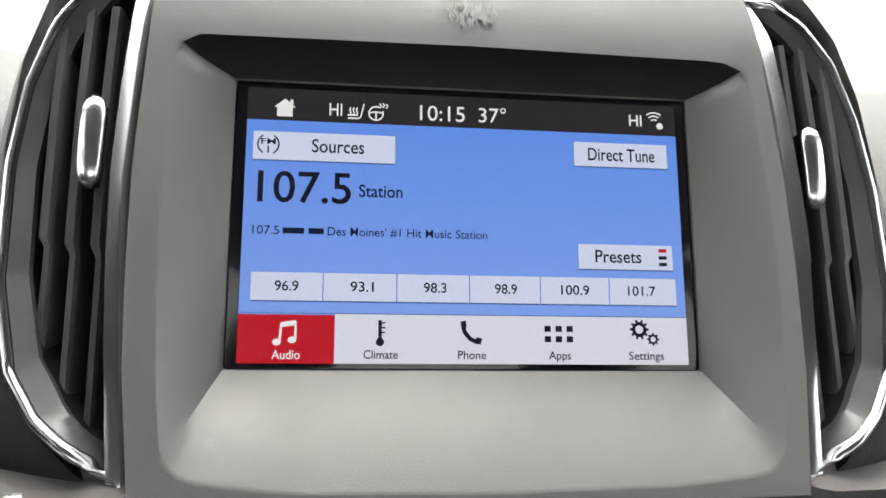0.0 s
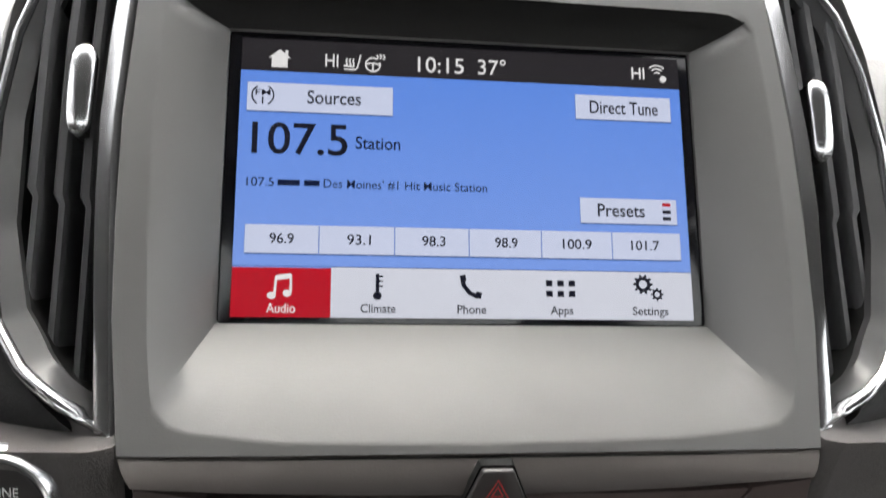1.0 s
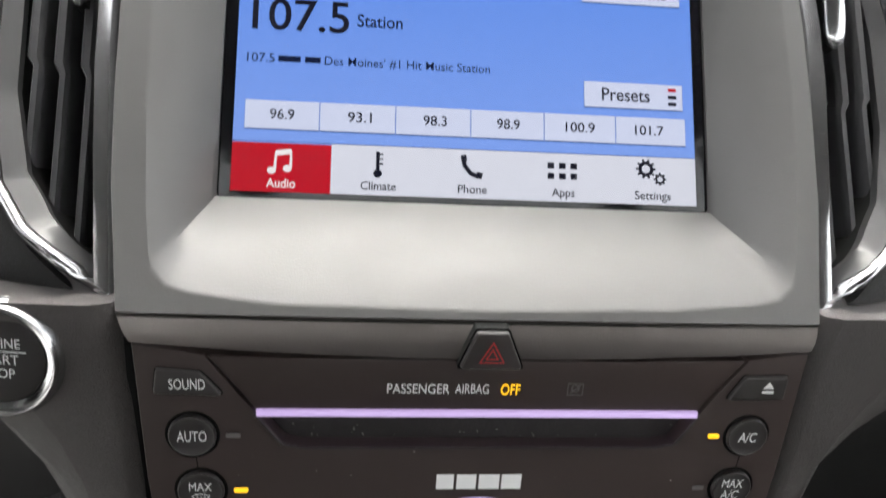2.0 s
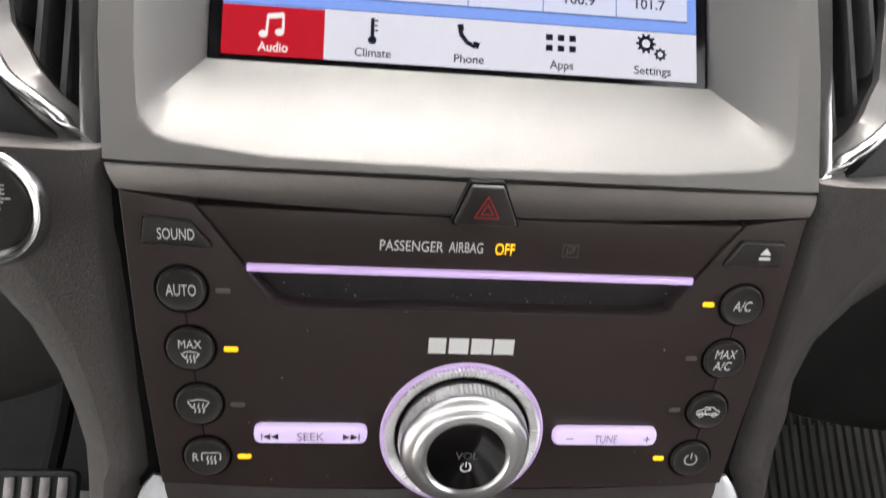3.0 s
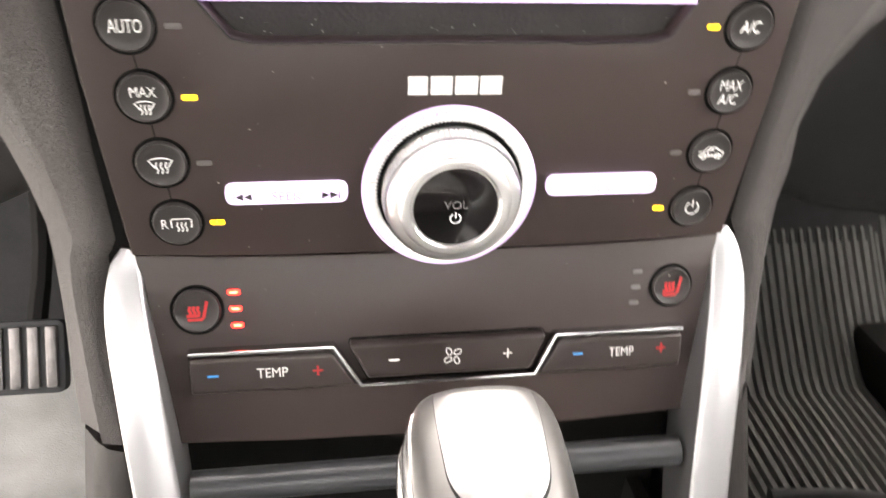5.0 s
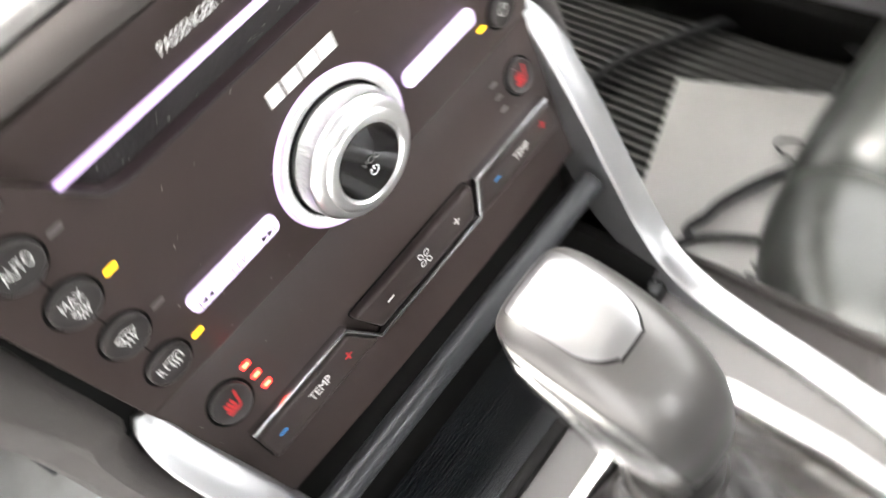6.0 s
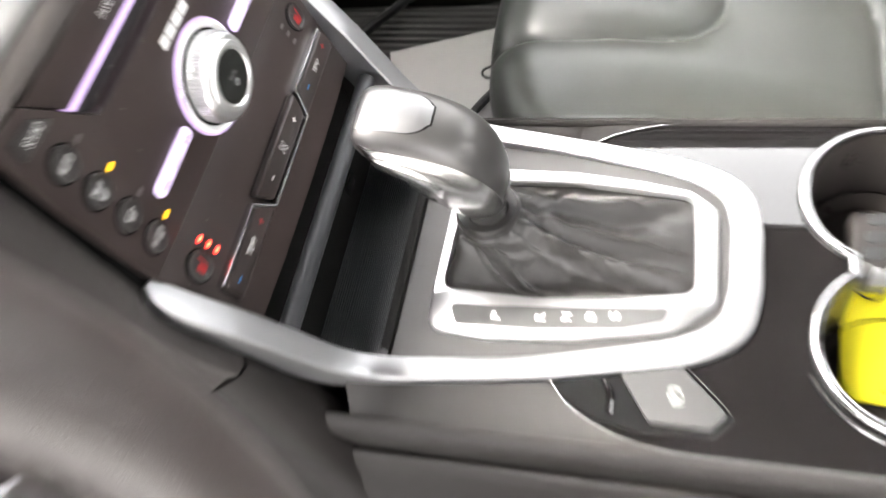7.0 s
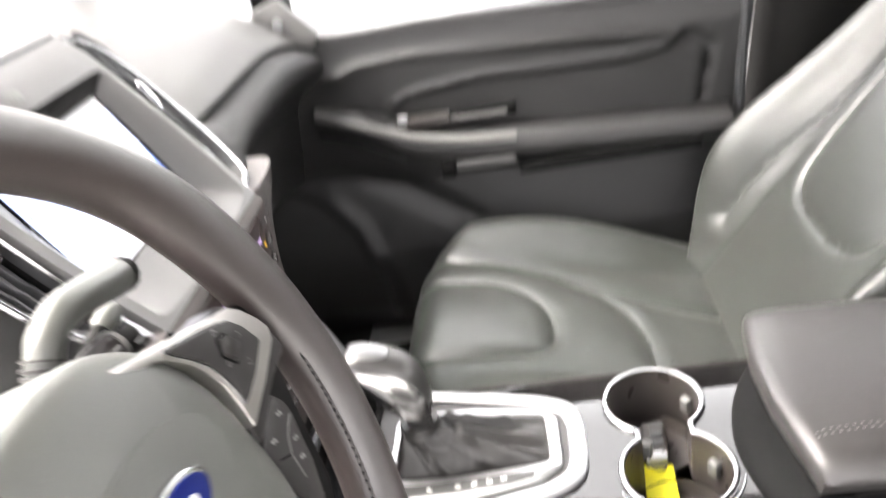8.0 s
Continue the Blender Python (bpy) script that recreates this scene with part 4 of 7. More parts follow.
def radio_panel():
    p = thing("radio_panel", "satin black radio panel with lit buttons and a metal volume knob", "radio", at=(0, -0.08, 0.514))
    face = [(-0.1080, 0.6225), (-0.1060, 0.575), (-0.1035, 0.545), (-0.1010, 0.5165), (-0.075, 0.5152), (-0.05, 0.5145), (0.0, 0.5140), (0.05, 0.5145), (0.075, 0.5152), (0.1010, 0.5165), (0.1035, 0.545), (0.1060, 0.575), (0.1080, 0.6225),
            (0.0878, 0.6192), (0.0738, 0.5985), (0.0672, 0.5878), (0.0610, 0.5863), (-0.0570, 0.5863), (-0.0630, 0.5878), (-0.0716, 0.5985), (-0.0868, 0.6188)]
    part("faceplate", prism(face[::1], 0.006, 0.0006, z=-0.006), M_PANEL, p, "satin black faceplate", RADIO)
    up = [(-0.0860, 0.6183), (-0.0716, 0.5998), (0.0738, 0.5998), (0.0870, 0.6187), (0.05, 0.6180), (0.0, 0.6177), (-0.05, 0.6178)]
    part("upper_plate", prism(up, 0.006, 0.0005, z=-0.0065), M_PANEL, p, "", RADIO)
    part("light_strip", prism([(-0.0714, 0.5975), (0.0736, 0.5975), (0.0736, 0.5996), (-0.0714, 0.5996)], 0.0055, 0.0003, z=-0.005), M_VIOLET, p, "glowing violet light strip", RADIO)
    part("disc_slot", prism([(-0.0705, 0.5980), (-0.062, 0.5872), (-0.057, 0.5860), (0.061, 0.5860), (0.0668, 0.5872), (0.0728, 0.5980)], 0.001, z=-0.0065), M_SLOT, p, "recessed dusty black disc slot", RADIO)
    part("slot_lip", tube([(x, y, 0.0002) for x, y in ((-0.0722, 0.5985), (-0.0634, 0.5872), (-0.0572, 0.5858), (0.0612, 0.5858), (0.0676, 0.5873), (0.0744, 0.5985))], 0.0005, 6), M_CAP, p, "thin rounded lip", RADIO)
    part("backing", box(-0.112, 0.112, 0.510, 0.628, -0.012, -0.0068), M_GAP, p, "", RADIO)
    word("PASSENGER", -0.0305, -0.0106, 0.6062, 0.0034, M_PRINT, p, RADIO)
    word("AIRBAG", -0.0088, 0.0021, 0.6063, 0.0034, M_PRINT, p, RADIO)
    word("OFF", 0.0060, 0.0123, 0.6060, 0.0038, M_AMBER, p, RADIO, 0.0003, 0.006)
    part("faint_symbol", stroke([rect(0.0280, 0.0330, 0.6060, 0.6102) + [(0.0280, 0.6060)], arc(0.0305, 0.6085, 0.0012, 0, 360, 14), [(0.0288, 0.6066), (0.0322, 0.6098)]], 0.0004), M_PRINTDIM, p, "", RADIO)
    # oblique keys in the upper corners
    for name, pts in (("sound_key", [(-0.1022, 0.6060), (-0.0808, 0.6052), (-0.0880, 0.6135), (-0.1010, 0.6147)]), ("eject_key", [(0.0822, 0.6048), (0.1018, 0.6055), (0.1020, 0.6140), (0.0872, 0.6138)])):
        ctr = Vector((sum(q[0] for q in pts) / 4, sum(q[1] for q in pts) / 4))
        grow = [tuple(ctr + (Vector(q) - ctr) * 1.06) for q in pts]
        k = part(name, prism(fillet(pts, 0.0012), 0.0026, 0.0008, 3, -0.001), M_CAP, p, "black push key", RADIO)
        part("gap_ring", prism(fillet(grow, 0.0014), 0.0001), M_GAP, k, "", RADIO)
        if name == "sound_key":
            word("SOUND", -0.0972, -0.0864, 0.6079, 0.0035, M_PRINT, k, RADIO, 0.0018)
        else:
            part("symbol", flat([(0.0935, 0.6098), (0.0975, 0.6098), (0.0955, 0.6122)], 0.0018), M_PRINT, k, "", RADIO)
            part("symbol", flat(rect(0.0935, 0.0975, 0.6080, 0.6090), 0.0018), M_PRINT, k, "", RADIO)
    rows = (0.5908, 0.5700, 0.5490, 0.5282)
    lx, rx = (-0.0912, -0.0893, -0.0874, -0.0855), (0.0922, 0.0905, 0.0888, 0.0866)
    bl = [round_button(p, RADIO, x, y) for x, y in zip(lx, rows)]
    br = [round_button(p, RADIO, x, y, 0.0071) for x, y in zip(rx, rows)]
    hgt = 0.0014
    word("AUTO", lx[0] - 0.0046, lx[0] + 0.0045, rows[0] - 0.0018, 0.0037, M_PRINT, bl[0], RADIO, hgt)
    word("MAX", lx[1] - 0.0036, lx[1] + 0.0036, rows[1] + 0.0004, 0.0030, M_PRINT, bl[1], RADIO, hgt)
    part("symbol", stroke(defrost(lx[1], rows[1] - 0.0026, 0.0056), 0.0004, hgt), M_PRINT, bl[1], "", RADIO)
    part("symbol", stroke(defrost(lx[2], rows[2], 0.0070), 0.00045, hgt), M_PRINT, bl[2], "", RADIO)
    part("symbol", stroke(defrost(lx[3] + 0.0015, rows[3], 0.0062, True), 0.00045, hgt), M_PRINT, bl[3], "", RADIO)
    word("R", lx[3] - 0.0046, lx[3] - 0.0026, rows[3] - 0.0014, 0.0032, M_PRINT, bl[3], RADIO, hgt)
    word("A/C", rx[0] - 0.0032, rx[0] + 0.0030, rows[0] - 0.0018, 0.0036, M_PRINT, br[0], RADIO, hgt, 0, 0.08)
    word("MAX", rx[1] - 0.0038, rx[1] + 0.0036, rows[1] + 0.0006, 0.0033, M_PRINT, br[1], RADIO, hgt, 0, 0.08)
    word("A/C", rx[1] - 0.0036, rx[1] + 0.0026, rows[1] - 0.0040, 0.0033, M_PRINT, br[1], RADIO, hgt, 0, 0.08)
    cx, cy = rx[2], rows[2]
    part("symbol", stroke([[(cx - 0.0042, cy - 0.0012), (cx - 0.0040, cy + 0.0002), (cx - 0.0022, cy + 0.0006), (cx - 0.0010, cy + 0.0018), (cx + 0.0016, cy + 0.0018), (cx + 0.0030, cy + 0.0006), (cx + 0.0043, cy + 0.0002),
                            (cx + 0.0042, cy - 0.0012), (cx - 0.0042, cy - 0.0012)], arc(cx - 0.0024, cy - 0.0013, 0.0009, 0, 360, 10), arc(cx + 0.0025, cy - 0.0013, 0.0009, 0, 360, 10), arc(cx, cy, 0.0011, 40, 320, 10)], 0.00045, hgt), M_PRINT, br[2], "", RADIO)
    part("symbol", stroke([arc(rx[3], rows[3], 0.0023, 120, 420, 20), [(rx[3], rows[3] + 0.0004), (rx[3], rows[3] + 0.0031)]], 0.0005, hgt), M_PRINT, br[3], "", RADIO)
    for x, y, on in zip((-0.0787, -0.0767, -0.0749, -0.0731), rows, (0, 1, 0, 1)):
        led(p, RADIO, x, y - 0.0003, M_AMBER if on else M_LEDOFF, "lit amber lamp" if on else "unlit lamp")
    for x, y, on in zip((0.0807, 0.0789, 0.0770, 0.0748), rows, (1, 0, 0, 1)):
        led(p, RADIO, x, y - 0.0003, M_AMBER if on else M_LEDOFF, "lit amber lamp" if on else "unlit lamp", 0.0040)
    for xs in (lx, rx):
        part("joint", stroke([[(a, b) for a, b in zip(xs, rows)]], 0.0004, 0.00006), M_GAP, p, "", RADIO)
    # maker's mark as plain blocks
    for a, b in ((-0.0128, -0.0070), (-0.0060, 0.0006), (0.0015, 0.0085), (0.0092, 0.0160)):
        part("mark_block", flat(rect(a, b, 0.5698, 0.5756), 0.0003), M_PRINT, p, "plain white block", RADIO)
    # lit seek and tune bars
    for nm, x0, x1 in (("seek_bar", -0.0697, -0.0316), ("tune_bar", 0.0336, 0.0716)):
        bar = part(nm, prism(fillet(rect(x0, x1, 0.5346, 0.5418), 0.0031, 6), 0.0036, 0.0014, 3, -0.001), M_VIOLETPALE, p, "glowing pale violet rocker bar", RADIO)
        mid = (x0 + x1) / 2
        z = 0.0028
        if nm == "seek_bar":
            word("SEEK", mid - 0.0046, mid + 0.0046, 0.5364, 0.0031, M_BARPRINT, bar, RADIO, z)
            for s in (-1, 1):
                for k in (0.0108, 0.0134):
                    part("symbol", flat([(mid + s * k, 0.5366), (mid + s * (k + 0.0026), 0.5379), (mid + s * k, 0.5392)][::s], z), M_CAP, bar, "", RADIO)
                part("symbol", flat(rect(mid + s * 0.0163 - 0.0002, mid + s * 0.0163 + 0.0002, 0.5366, 0.5392), z), M_CAP, bar, "", RADIO)
        else:
            word("TUNE", mid - 0.0042, mid + 0.0042, 0.5364, 0.0031, M_BARPRINT, bar, RADIO, z)
            part("symbol", flat(rect(x0 + 0.0046, x0 + 0.0072, 0.5377, 0.5381), z), M_CAP, bar, "", RADIO)
            part("symbol", flat(rect(x1 - 0.0052, x1 - 0.0026, 0.5377, 0.5381), z), M_CAP, bar, "", RADIO)
            part("symbol", flat(rect(x1 - 0.0041, x1 - 0.0037, 0.5366, 0.5392), z), M_CAP, bar, "", RADIO)
    # volume knob
    K = RADIO @ Matrix.Translation((0.0014, 0.5377, 0))
    kn = part("volume_knob", lathe([(0.0, 0.0), (0.0222, 0.0), (0.0222, 0.0030), (0.0217, 0.0088), (0.0211, 0.0106), (0.0198, 0.0120), (0.0180, 0.0126), (0.0174, 0.0136), (0.0162, 0.0142), (0.0146, 0.0141), (0.0139, 0.0132), (0.0, 0.0132)], 72), M_KNURL, p, "bright machined metal volume knob", K, 40)
    part("light_ring", lathe([(0.0276, 0.0), (0.0287, 0.0), (0.0286, 0.0010), (0.0281, 0.0013), (0.0276, 0.0010)], 72), M_RING, kn, "glowing violet ring", K, 60)
    teeth = 120
    prof = []
    for i in range(teeth * 2):
        a = math.pi * i / teeth
        r = 0.0226 if i % 2 else 0.0219
        prof.append((r * math.cos(a), r * math.sin(a)))
    rings = [[(q[0] * f, q[1] * f, h) for q in prof] for f, h in ((1.218, 0.0008), (1.214, 0.0020), (1.195, 0.0024), (1.075, 0.0014), (1.060, 0.0002))]
    part("gap_ring", lathe([(0.0215, 0.0008), (0.0246, 0.0008), (0.0246, 0.0012), (0.0215, 0.0012)], 60), M_GAP, kn, "dark gap", K)
    part("collar", loft(rings, caps=False), M_KNURL, kn, "knurled metal collar", K, 20)
    rings = []
    for f, h in ((1.010, 0.0030), (0.990, 0.0090)):
        rings.append([((0.02128 if i % 2 else 0.0216) * f / 0.965 * math.cos(math.pi * i / 90), (0.02128 if i % 2 else 0.0216) * f / 0.965 * math.sin(math.pi * i / 90), h) for i in range(180)])
    part("grip", loft(rings, caps=False), M_KNURL, kn, "finely ribbed grip", K, 20)
    cap = part("cap", lathe([(0.0, 0.0136), (0.0133, 0.0134), (0.0136, 0.0129), (0.0, 0.0126)], 48), M_PIANO, kn, "glossy black knob cap", K)
    word("VOL", -0.0038, 0.0038, -0.0002, 0.0027, M_PRINTDIM, cap, K, 0.0139)
    part("symbol", stroke([arc(0, -0.0036, 0.0017, 120, 420, 18), [(0, -0.0034), (0, -0.0014)]], 0.0004, 0.0139), M_PRINT, cap, "", K)
    return p


radio_panel()


def hazard_switch():
    h = thing("hazard_switch", "black hazard switch with a red triangle under the display", "switch", at=(0.0015, -0.083, 0.617))
    k = [(-0.0086, 0.6168), (0.0116, 0.6168), (0.0062, 0.6295), (-0.0036, 0.6295)]
    m = Matrix.Translation((0, -0.0835, 0)) @ pose(0, 0, 0, 90, 0, 0)
    part("gap_ring", prism(fillet([(-0.0094, 0.6162), (0.0124, 0.6162), (0.0066, 0.6303), (-0.0040, 0.6303)], 0.001), 0.004, z=-0.0035), M_GAP, h, "", m)
    c = part("cap", prism(fillet(k, 0.0012), 0.0065, 0.0012, 3, -0.004), M_CAP, h, "", m)
    part("symbol", stroke([[(-0.0023, 0.6195), (0.0053, 0.6195), (0.0015, 0.6264), (-0.0023, 0.6195)], [(-0.0003, 0.6207), (0.0033, 0.6207), (0.0015, 0.6240), (-0.0003, 0.6207)]], 0.0007, 0.0027), M_REDPRINT, c, "red triangle", m)


hazard_switch()


def heater_panel():
    p = thing("heater_panel", "satin black heater panel with seat heating buttons and temperature keys", "control panel", at=(0, -0.1, 0.45))
    edge = [(-0.1010, 0.0005), (-0.0955, -0.068), (-0.05, -0.0700), (0.0, -0.0705), (0.05, -0.0700), (0.0955, -0.068), (0.1010, 0.0005), (0.075, -0.0010), (0.05, -0.0017), (0.0, -0.0022), (-0.05, -0.0017), (-0.075, -0.0010)]
    part("faceplate", prism(edge, 0.010, 0.0007, z=-0.010), M_PANEL, p, "", HEAT)
    bl, br = round_button(p, HEAT, -0.0826, -0.0193, 0.0077), round_button(p, HEAT, 0.0841, -0.0185, 0.0072)
    for b, x, y in ((bl, -0.0826, -0.0193), (br, 0.0841, -0.0185)):
        part("symbol", stroke(seat_icon(x, y, 0.0076), 0.0010, 0.0014), M_REDPRINT, b, "dull red seat symbol", HEAT)
    for i, dy in enumerate((-0.0136, -0.0194, -0.0253)):
        led(p, HEAT, -0.0704 + 0.0003 * i, dy, M_REDLED, "lit red lamp", 0.0042, 0.0019)
        led(p, HEAT @ Matrix.Translation((0, 0, 0.0003)), -0.0704 + 0.0003 * i, dy, M_REDCORE, "pale hot middle of the lamp", 0.0024, 0.0007)
        led(p, HEAT, 0.0713 + 0.0004 * i * -1, dy + 0.001, M_LEDOFF, "unlit lamp", 0.0036, 0.0017)
    # temperature and fan keys under a stepped chrome line
    T, B = -0.0335, -0.0490
    keys = {"temp_key_left": [(-0.0862, T - 0.0016), (-0.0862, B), (-0.0300, B), (-0.0388, T - 0.0016)], "fan_key": [(-0.0330, T + 0.0008), (-0.0262, B + 0.0024), (0.0310, B + 0.0024), (0.0372, T + 0.0008)],
            "temp_key_right": [(0.0420, T - 0.0016), (0.0345, B), (0.0880, B), (0.0880, T - 0.0016)]}
    made = {}
    for nm, pts in keys.items():
        ctr = Vector((sum(q[0] for q in pts) / 4, sum(q[1] for q in pts) / 4))
        tl, bl2, br2, tr = pts
        rings = []
        for j in range(17):
            f = 1 - 2 * j / 16
            v = math.copysign(1 - (1 - abs(f)) ** 1.6, f)  # closer rows at the rounded edges
            y = ctr.y + v * (tl[1] - bl2[1]) / 2
            g = (tl[1] - y) / (tl[1] - bl2[1])
            x0, x1 = tl[0] + (bl2[0] - tl[0]) * g, tr[0] + (br2[0] - tr[0]) * g
            top = 0.0048 - 0.0012 * max(0.0, -v) ** 2 - 0.0030 * max(0.0, (abs(v) - 0.86) / 0.14) ** 2
            pull = 0.0012 * max(0.0, (abs(v) - 0.80) / 0.20) ** 2
            r = 0.0012
            row = [(x0 + pull, y, -0.001)] + [(x0 + pull + r * (1 - math.cos(q)), y, top - r * (1 - math.sin(q))) for q in (0.0, 0.4, 0.8, 1.2, math.pi / 2)]
            row += [(x1 - pull - r * (1 - math.cos(q)), y, top - r * (1 - math.sin(q))) for q in (math.pi / 2, 1.2, 0.8, 0.4, 0.0)] + [(x1 - pull, y, -0.001)]
            rings.append(row)
        k = made[nm] = part(nm, loft(rings), M_KEYCAP, p, "black rocker key with a rounded lower edge", HEAT, 60)
        grow = [(q[0] + (0.0008 if q[0] > ctr.x else -0.0008), q[1] + (0.0008 if q[1] > ctr.y else -0.0008)) for q in pts]
        part("gap_ring", prism(fillet(grow, 0.002), 0.0002), M_GAP, k, "", HEAT)
    line = [(-0.0864, T - 0.0002), (-0.0382, T - 0.0002), (-0.0290, B + 0.0008), (0.0332, B + 0.0008), (0.0408, T - 0.0002), (0.0884, T - 0.0002)]
    pts = []
    for i, q in enumerate(line):
        a, b = Vector(line[max(0, i - 1)]), Vector(line[min(5, i + 1)])
        e1, e2 = (Vector(q) - a), (b - Vector(q))
        e = ((e1.normalized() if e1.length else e2.normalized()) + (e2.normalized() if e2.length else e1.normalized())).normalized()
        n = Vector((-e.y, e.x)) * 0.00085
        pts.append((Vector(q) + n, Vector(q) - n))
    loop = [tuple(q[0]) for q in pts] + [tuple(q[1]) for q in pts[::-1]]
    part("chrome_line", prism(loop[::-1], 0.0056, 0.0005, 2, -0.001), M_CHROME, p, "thin stepped chrome line", HEAT)
    z = 0.0049
    word("TEMP", -0.0640, -0.0537, -0.0430, 0.0034, M_PRINT, made["temp_key_left"], HEAT, z)
    word("TEMP", 0.0603, 0.0695, -0.0427, 0.0033, M_PRINT, made["temp_key_right"], HEAT, z)
    for nm, x, y in (("temp_key_left", -0.0785, -0.0415), ("temp_key_right", 0.0486, -0.0410)):
        part("symbol", flat(rect(x - 0.0018, x + 0.0018, y - 0.0004, y + 0.0004), z), M_BLUEPRINT, made[nm], "blue minus", HEAT)
    for nm, x, y in (("temp_key_left", -0.0436, -0.0415), ("temp_key_right", 0.0800, -0.0405)):
        part("symbol", stroke([[(x - 0.0018, y), (x + 0.0018, y)], [(x, y - 0.0018), (x, y + 0.0018)]], 0.0007, z), M_REDPRINT, made[nm], "red plus", HEAT)
    f = made["fan_key"]
    part("symbol", flat(rect(-0.0192, -0.0156, -0.0397, -0.0389), z), M_PRINT, f, "", HEAT)
    part("symbol", stroke([[(0.0212, -0.0392), (0.0246, -0.0392)], [(0.0229, -0.0409), (0.0229, -0.0375)]], 0.0006, z), M_PRINT, f, "", HEAT)
    blades = []
    for k in range(4):
        a0 = math.pi / 2 * k + 0.4
        pts = []
        for i in range(15):
            a = 2 * math.pi * i / 14
            lx, ly = 0.0021 + 0.0014 * math.cos(a), 0.0009 * math.sin(a) + 0.0006
            pts.append((0.0032 + lx * math.cos(a0) - ly * math.sin(a0), -0.0390 + lx * math.sin(a0) + ly * math.cos(a0)))
        blades.append(pts)
    part("symbol", stroke(blades, 0.0004, z), M_PRINT, f, "", HEAT)


heater_panel()


def start_button():
    b = thing("start_button", "round black engine start button with a chrome ring", "button", at=(-0.1535, -0.074, 0.600))
    m = pose(-0.1480, -0.0720, 0.6130, 84, 0, -6)
    part("chrome_ring", lathe([(0.0140, 0.0), (0.0192, 0.0), (0.0190, 0.004), (0.0175, 0.0065), (0.0155, 0.0062), (0.0142, 0.004)], 56), M_CHROME, b, "polished chrome ring", m, 60)
    c = part("cap", lathe([(0.0, 0.0), (0.0140, 0.0), (0.0138, 0.0045), (0.0120, 0.0052), (0.0, 0.0046)], 48), M_CAP, b, "", m)
    for body, w, y in (("ENGINE", 0.0068, 0.0042), ("START", 0.0062, -0.0010), ("STOP", 0.0048, -0.0055)):
        word(body, -w, w, y, 0.0030, M_PRINT, c, m, 0.0054)
    part("symbol", flat(rect(-0.0085, 0.0085, 0.0028, 0.0032), 0.0054), M_PRINT, c, "", m)


start_button()


def dust():
    """Specks of dust on the disc slot and the radio face."""
    rnd, bm = random.Random(11), bmesh.new()
    for i in range(150):
        if i < 70:
            x, z, y = -0.066 + 0.134 * rnd.random(), 0.5870 + 0.0045 * rnd.random() ** 2, -0.0830 + 0.0066
        else:
            x, z, y = -0.098 + 0.196 * rnd.random(), 0.4700 + 0.145 * rnd.random(), -0.0826
            if z < 0.516:
                y = -0.0805 - (0.515 - z) * math.tan(radians(17)) - 0.0006
            elif z > 0.585:
                continue
        r = 0.00008 + 0.00022 * rnd.random() ** 3
        bmesh.ops.create_icosphere(bm, subdivisions=1, radius=r, matrix=Matrix.Translation((x, y, z)))
    tagged(part("dust", bm, M_DUST, None, "pale dust specks on the radio panel"), "", "dust", "", "stuff")


dust()

# ---- centre console ----
def mirrored(pts):
    return [Vector((-p[0], *p[1:])) for p in pts[::-1]]


def cast_from(c, pts, angs):
    """Where rays from c meet a closed outline."""
    out, k = [], len(pts)
    for a in angs:
        dx, dy = math.cos(a), math.sin(a)
        best = 0
        for j in range(k):
            p, q = Vector(pts[j][:2]) - Vector(c), Vector(pts[(j + 1) % k][:2]) - Vector(c)
            e = q - p
            den = dx * e.y - dy * e.x
            if abs(den) < 1e-12:
                continue
            t, s = (p.x * e.y - p.y * e.x) / den, (p.x * dy - p.y * dx) / den
            if t > 0 and -1e-6 <= s <= 1 + 1e-6:
                best = max(best, t)
        out.append((c[0] + dx * best, c[1] + dy * best))
    return out


def angles_of(c, *loops, n=96):
    s = {2 * math.pi * i / n for i in range(n)}
    for lp in loops:
        s |= {math.atan2(p[1] - c[1], p[0] - c[0]) % (2 * math.pi) for p in lp}
    out = []
    for a in sorted(s):
        if not out or a - out[-1] > 0.002:
            out.append(a)
    return out


LOOP_LEFT = [(-0.1030, -0.0785, 0.5170), (-0.1045, -0.0825, 0.510), (-0.1045, -0.0915, 0.496), (-0.1010, -0.1065, 0.472), (-0.0975, -0.1200, 0.446), (-0.0940, -0.1340, 0.420), (-0.0890, -0.1520, 0.402),
             (-0.0838, -0.1800, 0.3945), (-0.0765, -0.2300, 0.391), (-0.0660, -0.2815, 0.390), (-0.0570, -0.3150, 0.389), (-0.0430, -0.3355, 0.389), (-0.0220, -0.3420, 0.389), (0.0, -0.3425, 0.389)]
LOOP_WIDTH = [0.0024, 0.0054, 0.0070, 0.0074, 0.0075, 0.0074, 0.0070, 0.0066, 0.0064, 0.0068, 0.0078, 0.0086, 0.0084, 0.0084]
LOOP_FACE = [(0, -1, 0.35), (0, -1, 0.35), (0, -1, 0.35), (0, -1, 0.45), (0, -0.9, 0.7), (0, -0.6, 0.9), (0, -0.3, 1), (0, -0.08, 1), (0, 0, 1), (0, 0, 1), (0, 0, 1), (0, 0, 1), (0, 0, 1), (0, 0, 1)]
BOOT_HOLE = [(-0.0310, -0.1740), (0.0455, -0.1760), (0.0450, -0.2450), (0.0372, -0.3135), (-0.0255, -0.3165), (-0.0330, -0.2300)]
CUP_R, CUP_L = (0.0465, -0.4180, 0.0430), (-0.0445, -0.4240, 0.0455)


